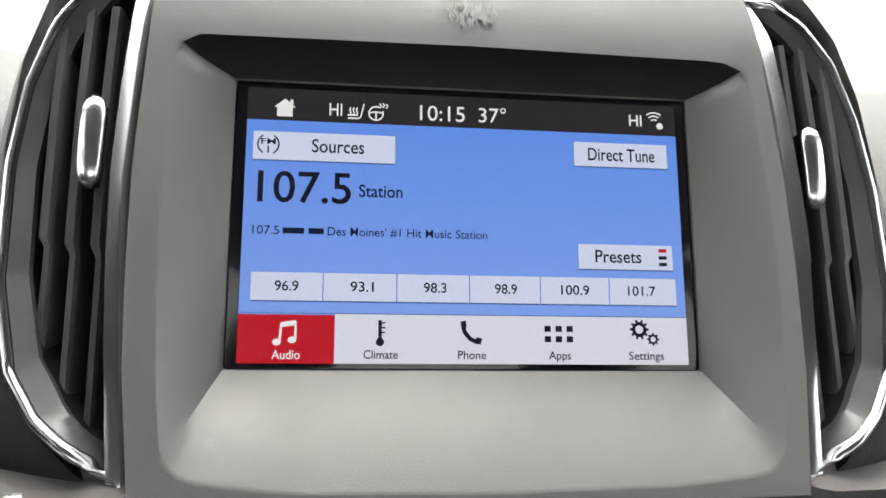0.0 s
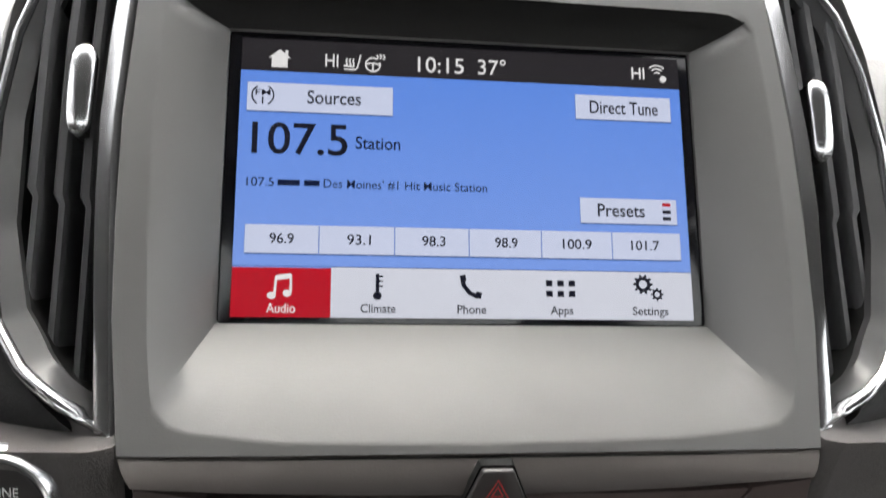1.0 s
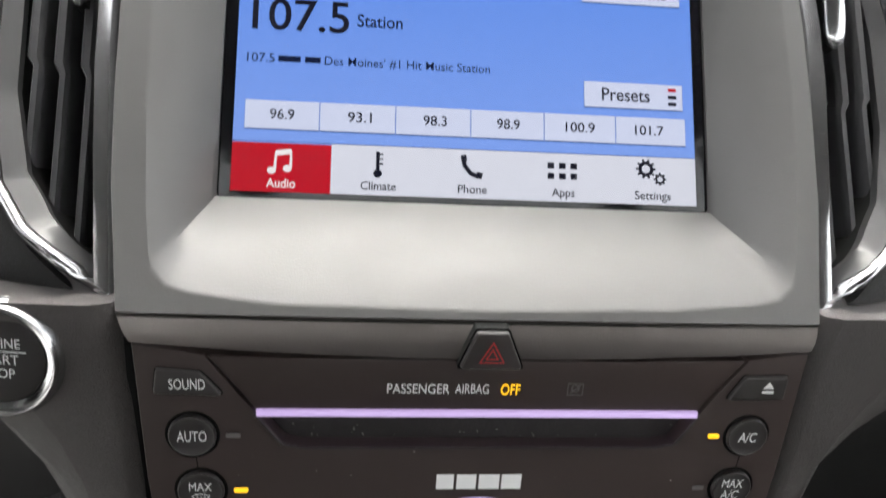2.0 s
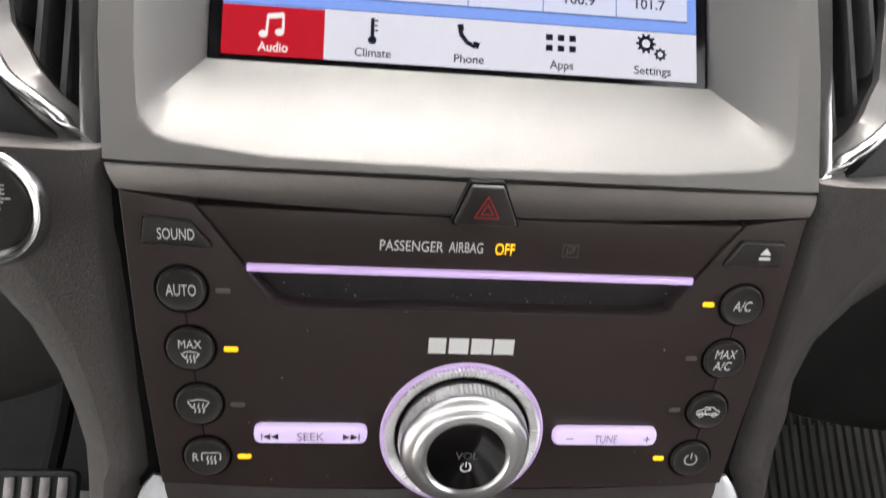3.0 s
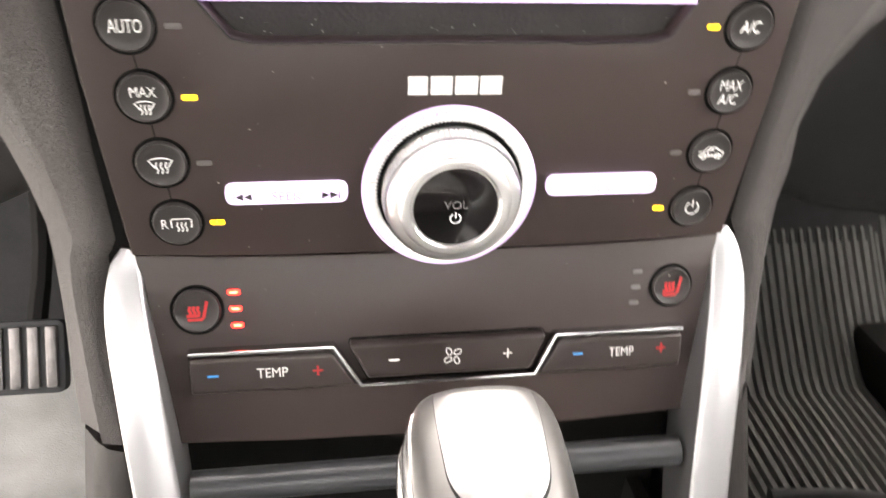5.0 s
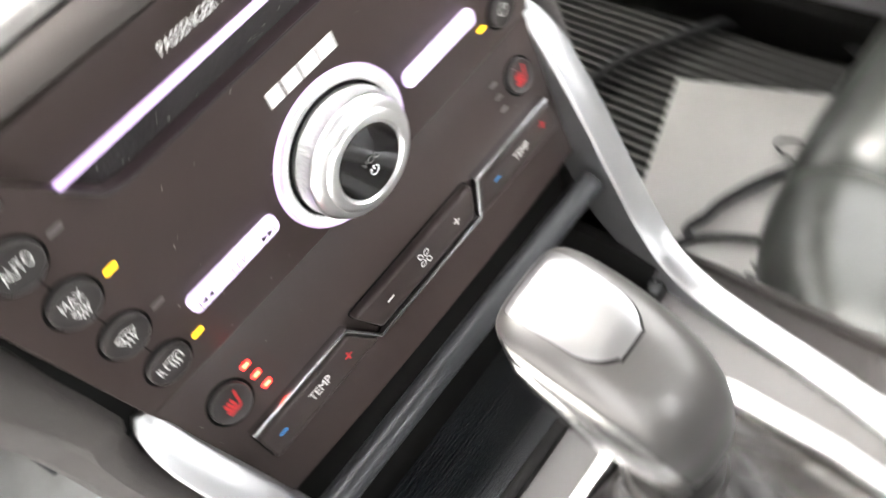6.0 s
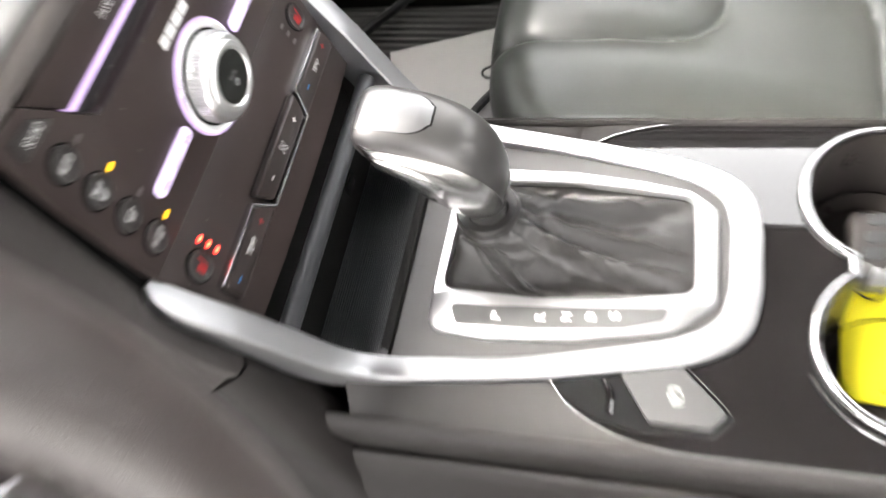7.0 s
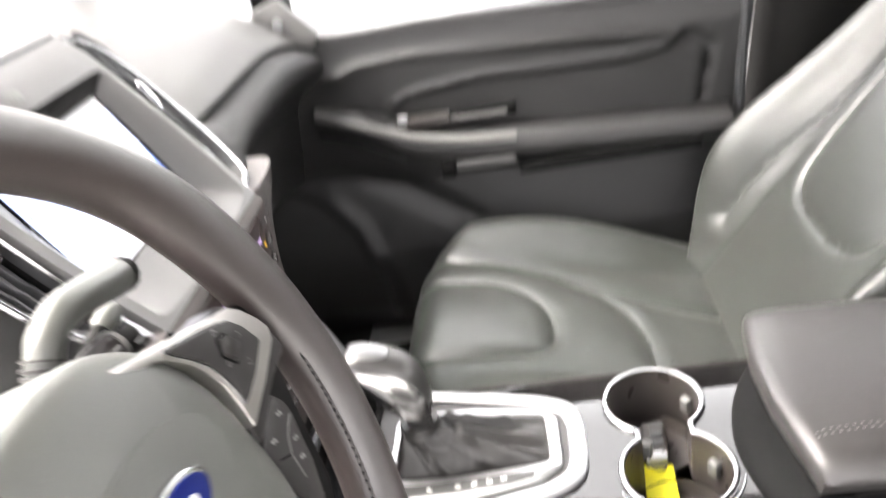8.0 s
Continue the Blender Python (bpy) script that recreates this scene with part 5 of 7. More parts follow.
def roll_off(x):
    """How far the crowned deck has dropped at x, towards the passenger."""
    return max(0.0, x - 0.012) ** 2 / (2 * 0.27)


def centre_console():
    c = thing("centre_console", "dark centre console with gloss black deck and satin silver trim", "console", at=(0, -0.4, 0))
    prof = [(0.150, 0.0), (0.148, 0.15), (0.140, 0.27), (0.1300, 0.325), (0.1250, 0.3405), (0.1225, 0.3440), (0.1200, 0.3435), (0.1190, 0.338)]
    shoulder = [(0.1185, 0.338), (0.1192, 0.352), (0.1205, 0.3640), (0.1200, 0.3740), (0.1172, 0.3810), (0.1142, 0.3842), (0.1125, 0.3835), (0.1125, 0.370)]
    for sx, nm in ((-1, "side_left"), (1, "side_right")):
        low = 0.018 if sx > 0 else 0.0  # the passenger's edge lies lower
        for name, outline, n in ((nm, prof, 30), ("shoulder", shoulder, 24)):
            pr = spline([Vector((a, b - low * (b > 0.2), 0)) for a, b in outline], n)
            part(name, sheet(lambda s, t, sx=sx, pr=pr, n=n: Vector((sx * pr[int(round(t * (n - 1)))].x, -0.118 - 0.91 * s, pr[int(round(t * (n - 1)))].y)), 24, n, 0.002), M_FLANK, c, "dark vinyl side panel" if n == 30 else "dark rounded shoulder", sharp=50)
        line = spline([(sx * a, b, 0.3850 - roll_off(sx * a)) for a, b in ((0.0745, -0.2380), (0.0925, -0.2530), (0.1020, -0.2680), (0.1100, -0.2900), (0.1128, -0.3150), (0.1128, -0.36), (0.1128, -0.44), (0.1128, -0.515))], 50)
        part("deck_line", tube(line, 0.00045 if sx < 0 else 0.0004, 6), M_CHROME, c, "thin bright edging")
        # vinyl top of the shoulder: along the silver loop, then round the corner of the deck
        run = [(0.0940, -0.1330, 0.412), (0.0890, -0.1520, 0.396), (0.0838, -0.1800, 0.3885), (0.0765, -0.2300, 0.385), (0.0750, -0.2390, 0.3848), (0.0830, -0.2460, 0.3848), (0.0925, -0.2530, 0.3848), (0.1020, -0.2680, 0.3848), (0.1100, -0.2900, 0.3848), (0.1128, -0.3150, 0.3845), (0.1128, -0.36, 0.3845)]
        edge = spline([Vector((a, b, h - roll_off(sx * a) * (b < -0.235))) for a, b, h in run], 60)
        rings = []
        for k, e in enumerate(edge):
            span = 0.1172 - e.x
            row = []
            for q in range(13):
                f = q / 12
                bow = 0.0022 * math.sin(math.pi * f) * min(1.0, span / 0.02)
                row.append(Vector((sx * (e.x + span * f), e.y, e.z * (1 - f) ** 1.6 + (0.3810 - low) * (1 - (1 - f) ** 1.6) + bow)))
            rings.append(row + [v - Vector((0, 0, 0.006)) for v in row[::-1]])
        part("shoulder_top", loft(rings), M_FLANK, c, "", sharp=60)
        outside = resample([Vector(q) for q in ((0.0745, -0.2385), (0.0925, -0.2530), (0.1020, -0.2680), (0.1100, -0.2900), (0.1126, -0.3150), (0.1126, -0.3384))], 24, False)
        inside = resample([Vector(q) for q in ((0.0725, -0.2385), (0.0640, -0.2815), (0.0550, -0.3150), (0.0410, -0.3384))], 24, False)
        rings = []
        for p, q in zip(inside, outside):
            row = [p.lerp(q, k / 8) for k in range(9)]
            rings.append([Vector((sx * v.x, v.y, 0.3838 - roll_off(sx * v.x))) for v in row] + [Vector((sx * v.x, v.y, 0.366)) for v in row[::-1]])
        part("side_strip", loft(rings), M_PIANO, c, "glossy black strip", sharp=50)
    # gloss deck with the figure-eight opening
    ctr = (0.0035, -0.4215)
    eight = []
    for i in range(120):
        a = 2 * math.pi * i / 120
        d = Vector((math.cos(a), math.sin(a)))
        far = 0
        for cx, cy, r in (CUP_R, CUP_L):
            o = Vector(ctr) - Vector((cx, cy))
            bq = o.dot(d)
            disc = bq * bq - (o.length_squared - r * r)
            if disc > 0:
                far = max(far, -bq + math.sqrt(disc))
        far = max(far, min(0.030 / max(1e-6, abs(d.x)), 0.0225 / max(1e-6, abs(d.y))))
        eight.append((ctr[0] + d.x * far, ctr[1] + d.y * far))
    deck = rect(-0.1122, 0.1122, -0.530, -0.3384)
    ang = angles_of(ctr, deck, eight, n=360)
    o, i = cast_from(ctr, deck, ang), cast_from(ctr, eight, ang)
    tops = [[(p[0] + (q[0] - p[0]) * k / 44, p[1] + (q[1] - p[1]) * k / 44) for p, q in zip(o, i)] for k in range(45)]
    part("deck", loft([[(*p, 0.362) for p in o]] + [[(*p, 0.3838 - roll_off(p[0])) for p in row] for row in tops] + [[(*p, 0.362) for p in i]], loop=True), M_PIANO, c, "glossy piano black deck", sharp=30)
    # swept silver trim: fins beside the radio that close behind the selector
    pl = spline(LOOP_LEFT, 66)
    wd = spline([Vector((w, 0, 0)) for w in LOOP_WIDTH], 66)
    nf = spline([Vector(v) for v in LOOP_FACE], 66)
    pts = pl + mirrored(pl[:-1])
    wid = [w.x for w in wd] + [w.x for w in wd[:-1]][::-1]
    nor = [v.normalized() for v in nf] + [v.normalized() for v in nf[:-1]][::-1]
    rings = []
    for k, p in enumerate(pts):
        t = (pts[min(k + 1, len(pts) - 1)] - pts[max(k - 1, 0)]).normalized()
        s = t.cross(nor[k]).normalized()
        n = s.cross(t).normalized()
        h = wid[k]
        skirt = 0.016 + 0.010 * max(0.0, min(1.0, (p.z - 0.395) / 0.03)) * min(1.0, h / 0.005)
        e = min(0.0018, 0.45 * h)
        arcs = [(h - e + e * math.cos(q), e * math.sin(q) - e) for q in (math.pi / 2 * i / 5 for i in range(6))]
        flat_top = [((h - e) * f, 0.0006 * (1 - f * f)) for f in (0.6, 0.2, -0.2, -0.6)]
        edge = [(h, -skirt)] + arcs + flat_top + [(-a, b) for a, b in arcs[::-1]] + [(-h, -skirt)]
        rings.append([p + s * a + n * b for a, b in edge])
    part("silver_trim", loft(rings), M_SATIN, c, "satin silver loop of trim", sharp=80)
    # grey plate inside the loop
    mid = (0.004, -0.245)
    plate = [(-0.0885, -0.148), (0.0885, -0.148), (0.0808, -0.20), (0.0685, -0.27), (0.0570, -0.313), (0.040, -0.337), (-0.040, -0.337), (-0.0570, -0.313), (-0.0685, -0.27), (-0.0808, -0.20)]
    hole = fillet(BOOT_HOLE, [0.007, 0.007, 0, 0.009, 0.009, 0], 5)
    ang = angles_of(mid, plate, hole, n=60)
    o, i = cast_from(mid, plate, ang), cast_from(mid, hole, ang)
    part("selector_plate", loft([[(p[0], p[1], 0.372) for p in o], [(p[0], p[1], 0.3872) for p in o], [(p[0], p[1], 0.3872) for p in i], [(p[0], p[1], 0.365) for p in i]], loop=True), M_SELPLATE, c, "grey metallic plate", sharp=30)
    # storage bay ahead of the selector
    part("bay_floor", sheet(lambda s, t: Vector((-0.088 + 0.176 * s, -0.150 + 0.068 * t, 0.383 - 0.026 * math.sin(min(1, t * 1.4) * math.pi / 2) + (0.0002 if int(t * 159) % 4 < 2 else -0.0002))), 4, 160, 0.004), M_BAYLINER, c, "ribbed black rubber liner", sharp=20)
    part("bay_back", box(-0.094, 0.094, -0.0870, -0.0770, 0.33, 0.47), M_BLACKP, c, "")
    for sx in (-1, 1):
        part("bay_side", box(sx * 0.086 - 0.003, sx * 0.086 + 0.003, -0.146, -0.035, 0.33, 0.400), M_BLACKP, c, "")
    part("bay_lip", box(-0.086, 0.086, -0.1500, -0.1435, 0.380, 0.3915, 0.0015), M_BLACKP, c, "black lip of the storage bay")
    for x in (-0.078, 0.078):
        part("bumper", lathe([(0.0, 0.0), (0.0035, 0.0), (0.0035, 0.002), (0.002, 0.003), (0.0, 0.003)], 14), M_RUBBER, c, "", Matrix.Translation((x, -0.1465, 0.391)))
    part("bay_bar", tube([(-0.088 + 0.0176 * i, -0.1105, 0.4395) for i in range(11)], 0.0058, 14), M_GREYMETAL, c, "rounded grey bar over the storage bay")
    sock = part("usb_socket", box(0.041, 0.057, -0.0890, -0.0860, 0.374, 0.386, 0.001), M_BLACKP, c, "")
    part("socket_rim", loft([[(0.049 + a * f, -0.0895, 0.380 + b * f) for a, b in rect(-0.0065, 0.0065, -0.0045, 0.0045)] for f in (1, 0.7)], caps=False), M_CHROME, sock, "bright socket rim")
    # cup wells
    for cx, cy, r in (CUP_R, CUP_L):
        part("cup_well", loft([[(cx + q * math.cos(a), cy + q * math.sin(a), z) for a in (2 * math.pi * k / 48 for k in range(48))] for q, z in ((r - 0.0035, 0.330), (r - 0.008, 0.318), (0.001, 0.316))], caps=False), M_CUP, c, "black cup well")
    walls = [(p[0], p[1]) for p in eight]
    part("cup_wall", loft([[(p[0], p[1], z) for p in inset(walls, 0.0008)] for z in (0.3860, 0.360, 0.328)], caps=False), M_CUP, c, "dark brown-black cup walls", sharp=60)
    rim_in, rim_out = walls, inset(walls, -0.0048)
    part("cup_rim", loft([[(p[0], p[1], 0.368) for p in rim_in], [(p[0], p[1], 0.3868) for p in rim_in], [(p[0] * 0.5 + q[0] * 0.5, p[1] * 0.5 + q[1] * 0.5, 0.3880) for p, q in zip(rim_in, rim_out)],
                          [(q[0], q[1], 0.3865) for q in rim_out], [(q[0], q[1], 0.368) for q in rim_out]], caps=False), M_CHROME, c, "figure-eight chrome rim", sharp=60)
    for cx, cy, r, a in ((*CUP_R, -62), (*CUP_L, -58), (*CUP_L, 200), (*CUP_R, 160)):
        x, y = cx + (r - 0.004) * math.cos(radians(a)), cy + (r - 0.004) * math.sin(radians(a))
        part("grip_tab", box(-0.006, 0.004, -0.0055, 0.0055, -0.010, 0.006, 0.0015), M_MAT, c, "grey rubber grip tab", Matrix.Translation((x, y, 0.362)) @ pose(0, 0, 0, 0, 0, a + 180))
    # second arc outside the rim of the driver's cup
    cx, cy, r = CUP_L
    part("rim_arc", tube([(cx + (r + 0.0085) * math.cos(radians(a)), cy + (r + 0.0085) * math.sin(radians(a)), 0.3846) for a in range(112, 262, 6)], 0.0011, 6), M_CHROME, c, "thin chrome arc")
    # storage bin under the arm rest
    def front(x):
        return -0.477 - 3.0 * (x + 0.03) ** 2
    xs = [-0.105 + 0.0105 * i for i in range(21)]
    part("bin_front", loft([[Vector((x, front(x) - b, z)) for x in xs] + [Vector((x, -0.545, z)) for x in xs[::-1]] for z, b in ((0.378, 0.0), (0.3855, 0.0004), (0.389, 0.003), (0.394, 0.009), (0.399, 0.017), (0.402, 0.026))]), M_BINBLACK, c, "curved black bin front", sharp=50)
    part("bin", box(-0.108, 0.108, -1.03, -0.522, 0.02, 0.395, 0.012), M_BLACKP, c, "black storage bin")
    part("rear_cap", box(-0.14, 0.14, -1.04, -1.02, 0.0, 0.38, 0.01), M_BLACKP, c, "")


centre_console()


def selector():
    g = thing("gear_selector", "automatic gear selector with metallic grip and black leather boot", "gear lever", at=(0.006, -0.245, 0.388))
    # bright bezel round the boot with the letter strip
    mid = (0.004, -0.245)
    hole = fillet(BOOT_HOLE, [0.007, 0.007, 0, 0.009, 0.009, 0], 5)
    outer = fillet([(-0.0590, -0.1675), (0.0510, -0.1680), (0.0560, -0.2000), (0.0545, -0.2450), (0.0488, -0.2850), (0.0425, -0.3120), (0.0300, -0.3275), (-0.0300, -0.3285), (-0.0490, -0.3080), (-0.0585, -0.2560), (-0.0622, -0.2060)], [0.012, 0.012, 0.02, 0.02, 0.02, 0.012, 0.010, 0.012, 0.02, 0.03, 0.03], 5)
    ang = angles_of(mid, outer, hole, n=80)
    o, i = cast_from(mid, outer, ang), cast_from(mid, hole, ang)
    def mix(t):
        return [(p[0] + (q[0] - p[0]) * t, p[1] + (q[1] - p[1]) * t) for p, q in zip(o, i)]
    part("bezel", loft([[(*p, 0.386) for p in o], [(*p, 0.3898) for p in mix(0.02)], [(*p, 0.3912) for p in mix(0.12)], [(*p, 0.3912) for p in mix(0.85)], [(*p, 0.3902) for p in mix(0.96)], [(*p, 0.3865) for p in i]], caps=False), M_SATIN, g, "bright silver bezel", sharp=40)
    part("boot_frame", loft([[(*p, 0.3870) for p in mix(0.995)], [(*p, 0.372) for p in i]], caps=False), M_GAP, g, "")
    strip = [(-0.0417, -0.1800), (-0.0417, -0.2026), (-0.0391, -0.2546), (-0.0357, -0.3035), (-0.0435, -0.3010), (-0.0497, -0.2801), (-0.0542, -0.2312), (-0.0550, -0.1860)]
    st = part("letter_strip", prism(fillet(strip[::-1], 0.004, 4), 0.0005, 0.0002, 2, 0.3912), M_BAND, g, "dark grey strip of gear letters")
    for ch, y, x in (("P", -0.2086, -0.0478), ("R", -0.2340, -0.0466), ("N", -0.2485, -0.0455), ("D", -0.2620, -0.0442), ("S", -0.2748, -0.0428)):
        word(ch, x - 0.0024, x + 0.0024, y - 0.0027, 0.0054, M_PRINT, st, Matrix.Translation((0, 0, 0.3919)), 0.0, 0.010)
    # boot: from the opening up to the neck, with soft folds
    neck = Vector((0.000, -0.2030, 0.428))
    N = 128
    base = cast_from(mid, hole, [2 * math.pi * k / N for k in range(N)])
    corners = [math.atan2(q[1] - mid[1], q[0] - mid[0]) for k, q in enumerate(BOOT_HOLE) if k not in (2, 5)] + [-1.60]
    rings = []
    for k in range(34):
        t = k / 33
        ring = []
        for j, p in enumerate(base):
            a = 2 * math.pi * j / N
            top = neck + Vector((0.0165 * math.cos(a), 0.0165 * math.sin(a), 0))
            v = Vector((p[0], p[1], 0.3860)).lerp(top, t)
            # taut ridges from the neck to the corners and along the seam, hollows that sag between them
            ridge = max(math.exp(-abs(((a - c + math.pi) % (2 * math.pi) - math.pi + 0.10 * math.sin(5 * t + c)) / w) ** 1.25) for c, w in zip(corners, (0.30, 0.30, 0.20, 0.22, 0.34)))
            env = math.sin(math.pi * t) ** 0.75
            fold = sum(q * math.exp(-(((a - c + math.pi + 0.10 * math.sin(6 * t + 4 * c)) % (2 * math.pi) - math.pi) / w) ** 2) for c, w, q in ((-1.22, 0.07, 0.0042), (-1.97, 0.08, 0.0050), (-2.28, 0.05, 0.0032), (-0.98, 0.05, 0.0030), (0.35, 0.09, 0.0035), (3.0, 0.09, 0.0040), (2.5, 0.06, 0.003)))
            v.z = 0.3860 + 0.042 * t ** 1.45 + env * (0.0085 * ridge - 0.0125 * (1 - ridge) * (1 - 0.45 * t) + fold)
            # folds gathered round the neck, slack wrinkles across the hollows
            gather = math.exp(-((t - 0.86) / 0.13) ** 2)
            v.z += 0.0022 * gather * math.sin(34 * t + 3 * math.sin(a * 2)) + env * 0.0030 * noise.noise(Vector((v.x * 55, v.y * 24, 3.1)))
            slack = abs(math.sin(v.y * 95 + 9 * v.x * 12 + 3.0 * noise.noise(Vector((v.x * 40, v.y * 40, 1.3)))))
            v.z += env * 0.0022 * (1 - slack) ** 2 * (1 - ridge)
            v += 0.0016 * env * Vector((noise.noise(Vector((v.y * 60, v.z * 70, 9))), noise.noise(Vector((v.x * 60, v.z * 70, 4))), 0))
            ring.append(v)
        rings.append(ring)
    part("boot", loft(rings, caps=False), M_BOOT, g, "creased black leather boot", sharp=70)
    rear = min(range(N), key=lambda j: abs(2 * math.pi * j / N - (2 * math.pi - 1.60)))
    for off in (-1, 1):
        part("boot_seam", tube([rings[k][rear].lerp(rings[k][rear + off], 0.22) + Vector((0, 0, 0.0005)) for k in range(1, 30)], 0.0005, 6), M_THREADBLACK, g, "")
    # grip: the head leans forward from the neck; back and under side of it, and its half width, station by station
    back = [(-0.2125, 0.424), (-0.2150, 0.437), (-0.2185, 0.452), (-0.2205, 0.467), (-0.2175, 0.484), (-0.2085, 0.4985), (-0.1935, 0.5085), (-0.1760, 0.5145), (-0.1620, 0.5170), (-0.1535, 0.5155), (-0.1503, 0.5100)]
    under = [(-0.1935, 0.424), (-0.1925, 0.434), (-0.1875, 0.4440), (-0.1810, 0.4530), (-0.1750, 0.4615), (-0.1695, 0.4695), (-0.1645, 0.4775), (-0.1600, 0.4860), (-0.1555, 0.4950), (-0.1520, 0.5020), (-0.1500, 0.5065)]
    half = [0.0118, 0.0124, 0.0152, 0.0185, 0.0208, 0.0218, 0.0218, 0.0212, 0.0196, 0.0160, 0.0080]
    n = 61
    B, U = spline([Vector((0, *q)) for q in back], n), spline([Vector((0, *q)) for q in under], n)
    Wd = [v.x for v in spline([Vector((w, 0, 0)) for w in half], n)]
    def at(s, a, grow=0.0):
        """A point of the grip at station s (0 to 60); a: 90 degrees is the back, 180 the driver's side."""
        k = min(int(s), n - 2)
        f = s - k
        b, u, w = B[k].lerp(B[k + 1], f), U[k].lerp(U[k + 1], f), Wd[k] * (1 - f) + Wd[k + 1] * f
        ca, sa = math.cos(radians(a)), math.sin(radians(a))
        e = 0.80
        h = (b - u) / 2
        return (b + u) / 2 + Vector((1, 0, 0)) * (w + grow) * math.copysign(abs(ca) ** e, ca) + (h + h.normalized() * grow) * math.copysign(abs(sa) ** e, sa)
    grip = part("grip", loft([[at(s, 6 * j) for j in range(60)] for s in range(n)]), M_GRIP, g, "smooth dark metallic grip", sharp=60)
    def patch(s0, s1, lo, hi, grow, ns=26, na=16):
        """A thin shell over the grip between the angles lo(t) and hi(t)."""
        rows = []
        for i in range(ns):
            t = i / (ns - 1)
            s = s0 + (s1 - s0) * t
            top = [at(s, lo(t) + (hi(t) - lo(t)) * j / (na - 1), grow * (0.35 + 0.65 * min(1.0, 5 * min(j, na - 1 - j) / (na - 1)) * min(1.0, 8 * min(t, 1 - t)))) for j in range(na)]
            rows.append(top + [at(s, lo(t) + (hi(t) - lo(t)) * j / (na - 1), -0.001) for j in range(na - 1, -1, -1)])
        return loft(rows)
    def plate_half(t):
        return (27 + 15 * t) * math.sqrt(max(0.16, 1 - (1 - min(1.0, t / 0.24)) ** 2)) * (1 - 0.10 * max(0.0, (t - 0.93) / 0.07))
    part("plate_gap", patch(36.6, 53.3, lambda t: 90 - plate_half(t) - 1.2, lambda t: 90 + plate_half(t) + 1.2, 0.00035, 70), M_GAP, grip, "fine dark joint")
    part("top_plate", patch(37, 53, lambda t: 90 - plate_half(t), lambda t: 90 + plate_half(t), 0.0009, 70), M_PLATE, grip, "bright aluminium top plate", sharp=40)
    # polished release surround low on the driver's side, running down into a sleeve at the neck
    def upper(t):
        return 116 + 50 * min(1.0, t / 0.95) ** 0.8
    sur = part("release_surround", patch(8, 50, lambda t: upper(t), lambda t: 262 - 92 * max(0.0, (t - 0.50) / 0.50) ** 1.8, 0.0012, 44, 24), M_SLEEVE, grip, "polished release surround", sharp=50)
    def bt(t):
        return 188 - 6 * t, 24 * math.sqrt(max(0.01, 1 - (2 * t - 1) ** 2)) * (1 - 0.25 * t)
    part("release_button", patch(24, 47, lambda t: bt(t)[0] - bt(t)[1] * 0.62, lambda t: bt(t)[0] + bt(t)[1], 0.0022, 30, 14), M_ALU, sur, "bright thumb button", sharp=50)
    part("sleeve", patch(7, 13.5, lambda t: 62 - 10 * t, lambda t: 120 - 6 * t, 0.0012, 10, 14), M_SLEEVE, grip, "polished sleeve", sharp=50)
    part("neck_ring", loft([[at(s, 6 * j, gr) for j in range(60)] for s, gr in ((0.6, 0.0), (0.9, 0.0012), (1.6, 0.0012), (2.0, 0.0))], caps=False), M_CHROME, grip, "thin bright ring", sharp=60)
    part("collar", loft([[neck + Vector((r * math.cos(a), r * math.sin(a), z)) for a in (2 * math.pi * k / 48 for k in range(48))] for r, z in ((0.0185, -0.009), (0.0192, -0.0055), (0.0180, -0.003), (0.0186, 0.0), (0.0172, 0.0035), (0.0120, 0.0030))], caps=False), M_BOOT, g, "ribbed black collar")


selector()


def parking_switch():
    p = thing("parking_brake_switch", "grey parking brake switch in a gloss black recess", "switch", at=(-0.09, -0.285, 0.385))
    rec = [(-0.0795, -0.2390), (-0.0635, -0.3100), (-0.0665, -0.3150), (-0.0915, -0.3370), (-0.1030, -0.3270), (-0.1045, -0.2930), (-0.0990, -0.2680), (-0.0900, -0.2510)]
    part("recess", prism(fillet(rec, 0.003, 4), 0.0004, 0.0001, 1, 0.3838), M_GAP, p, "black recess")
    part("edging", tube(spline([(-0.0655, -0.3130, 0.3845), (-0.0780, -0.3255, 0.3845), (-0.0905, -0.3365, 0.3845), (-0.0965, -0.3335, 0.3845), (-0.1028, -0.3275, 0.3845)], 30), 0.00055, 6), M_CHROME, p, "thin bright edging")
    key = [(-0.0730, -0.2790), (-0.0665, -0.3110), (-0.0910, -0.3345), (-0.0998, -0.3265), (-0.0988, -0.2960)]
    k = part("key", prism(fillet(key, 0.003, 4), 0.004, 0.0010, 3, 0.3838), M_KEY, p, "grey key")
    m = Matrix.Translation((-0.0840, -0.3090, 0.3879)) @ pose(0, 0, 0, 0, 0, 8)
    part("symbol", stroke([arc(0, 0, 0.0035, 0, 360, 24), arc(0, 0, 0.0050, -40, 40, 8), arc(0, 0, 0.0050, 140, 220, 8)], 0.0005), M_PRINTMID, k, "", m)
    word("P", -0.0011, 0.0013, -0.0018, 0.0036, M_PRINTMID, k, m)
    part("finger_pull", tube(spline([(-0.078, -0.272, 0.3845), (-0.086, -0.276, 0.3852), (-0.096, -0.276, 0.3845)], 10), 0.0022, 10), M_PIANO, p, "gloss black finger pull")


parking_switch()


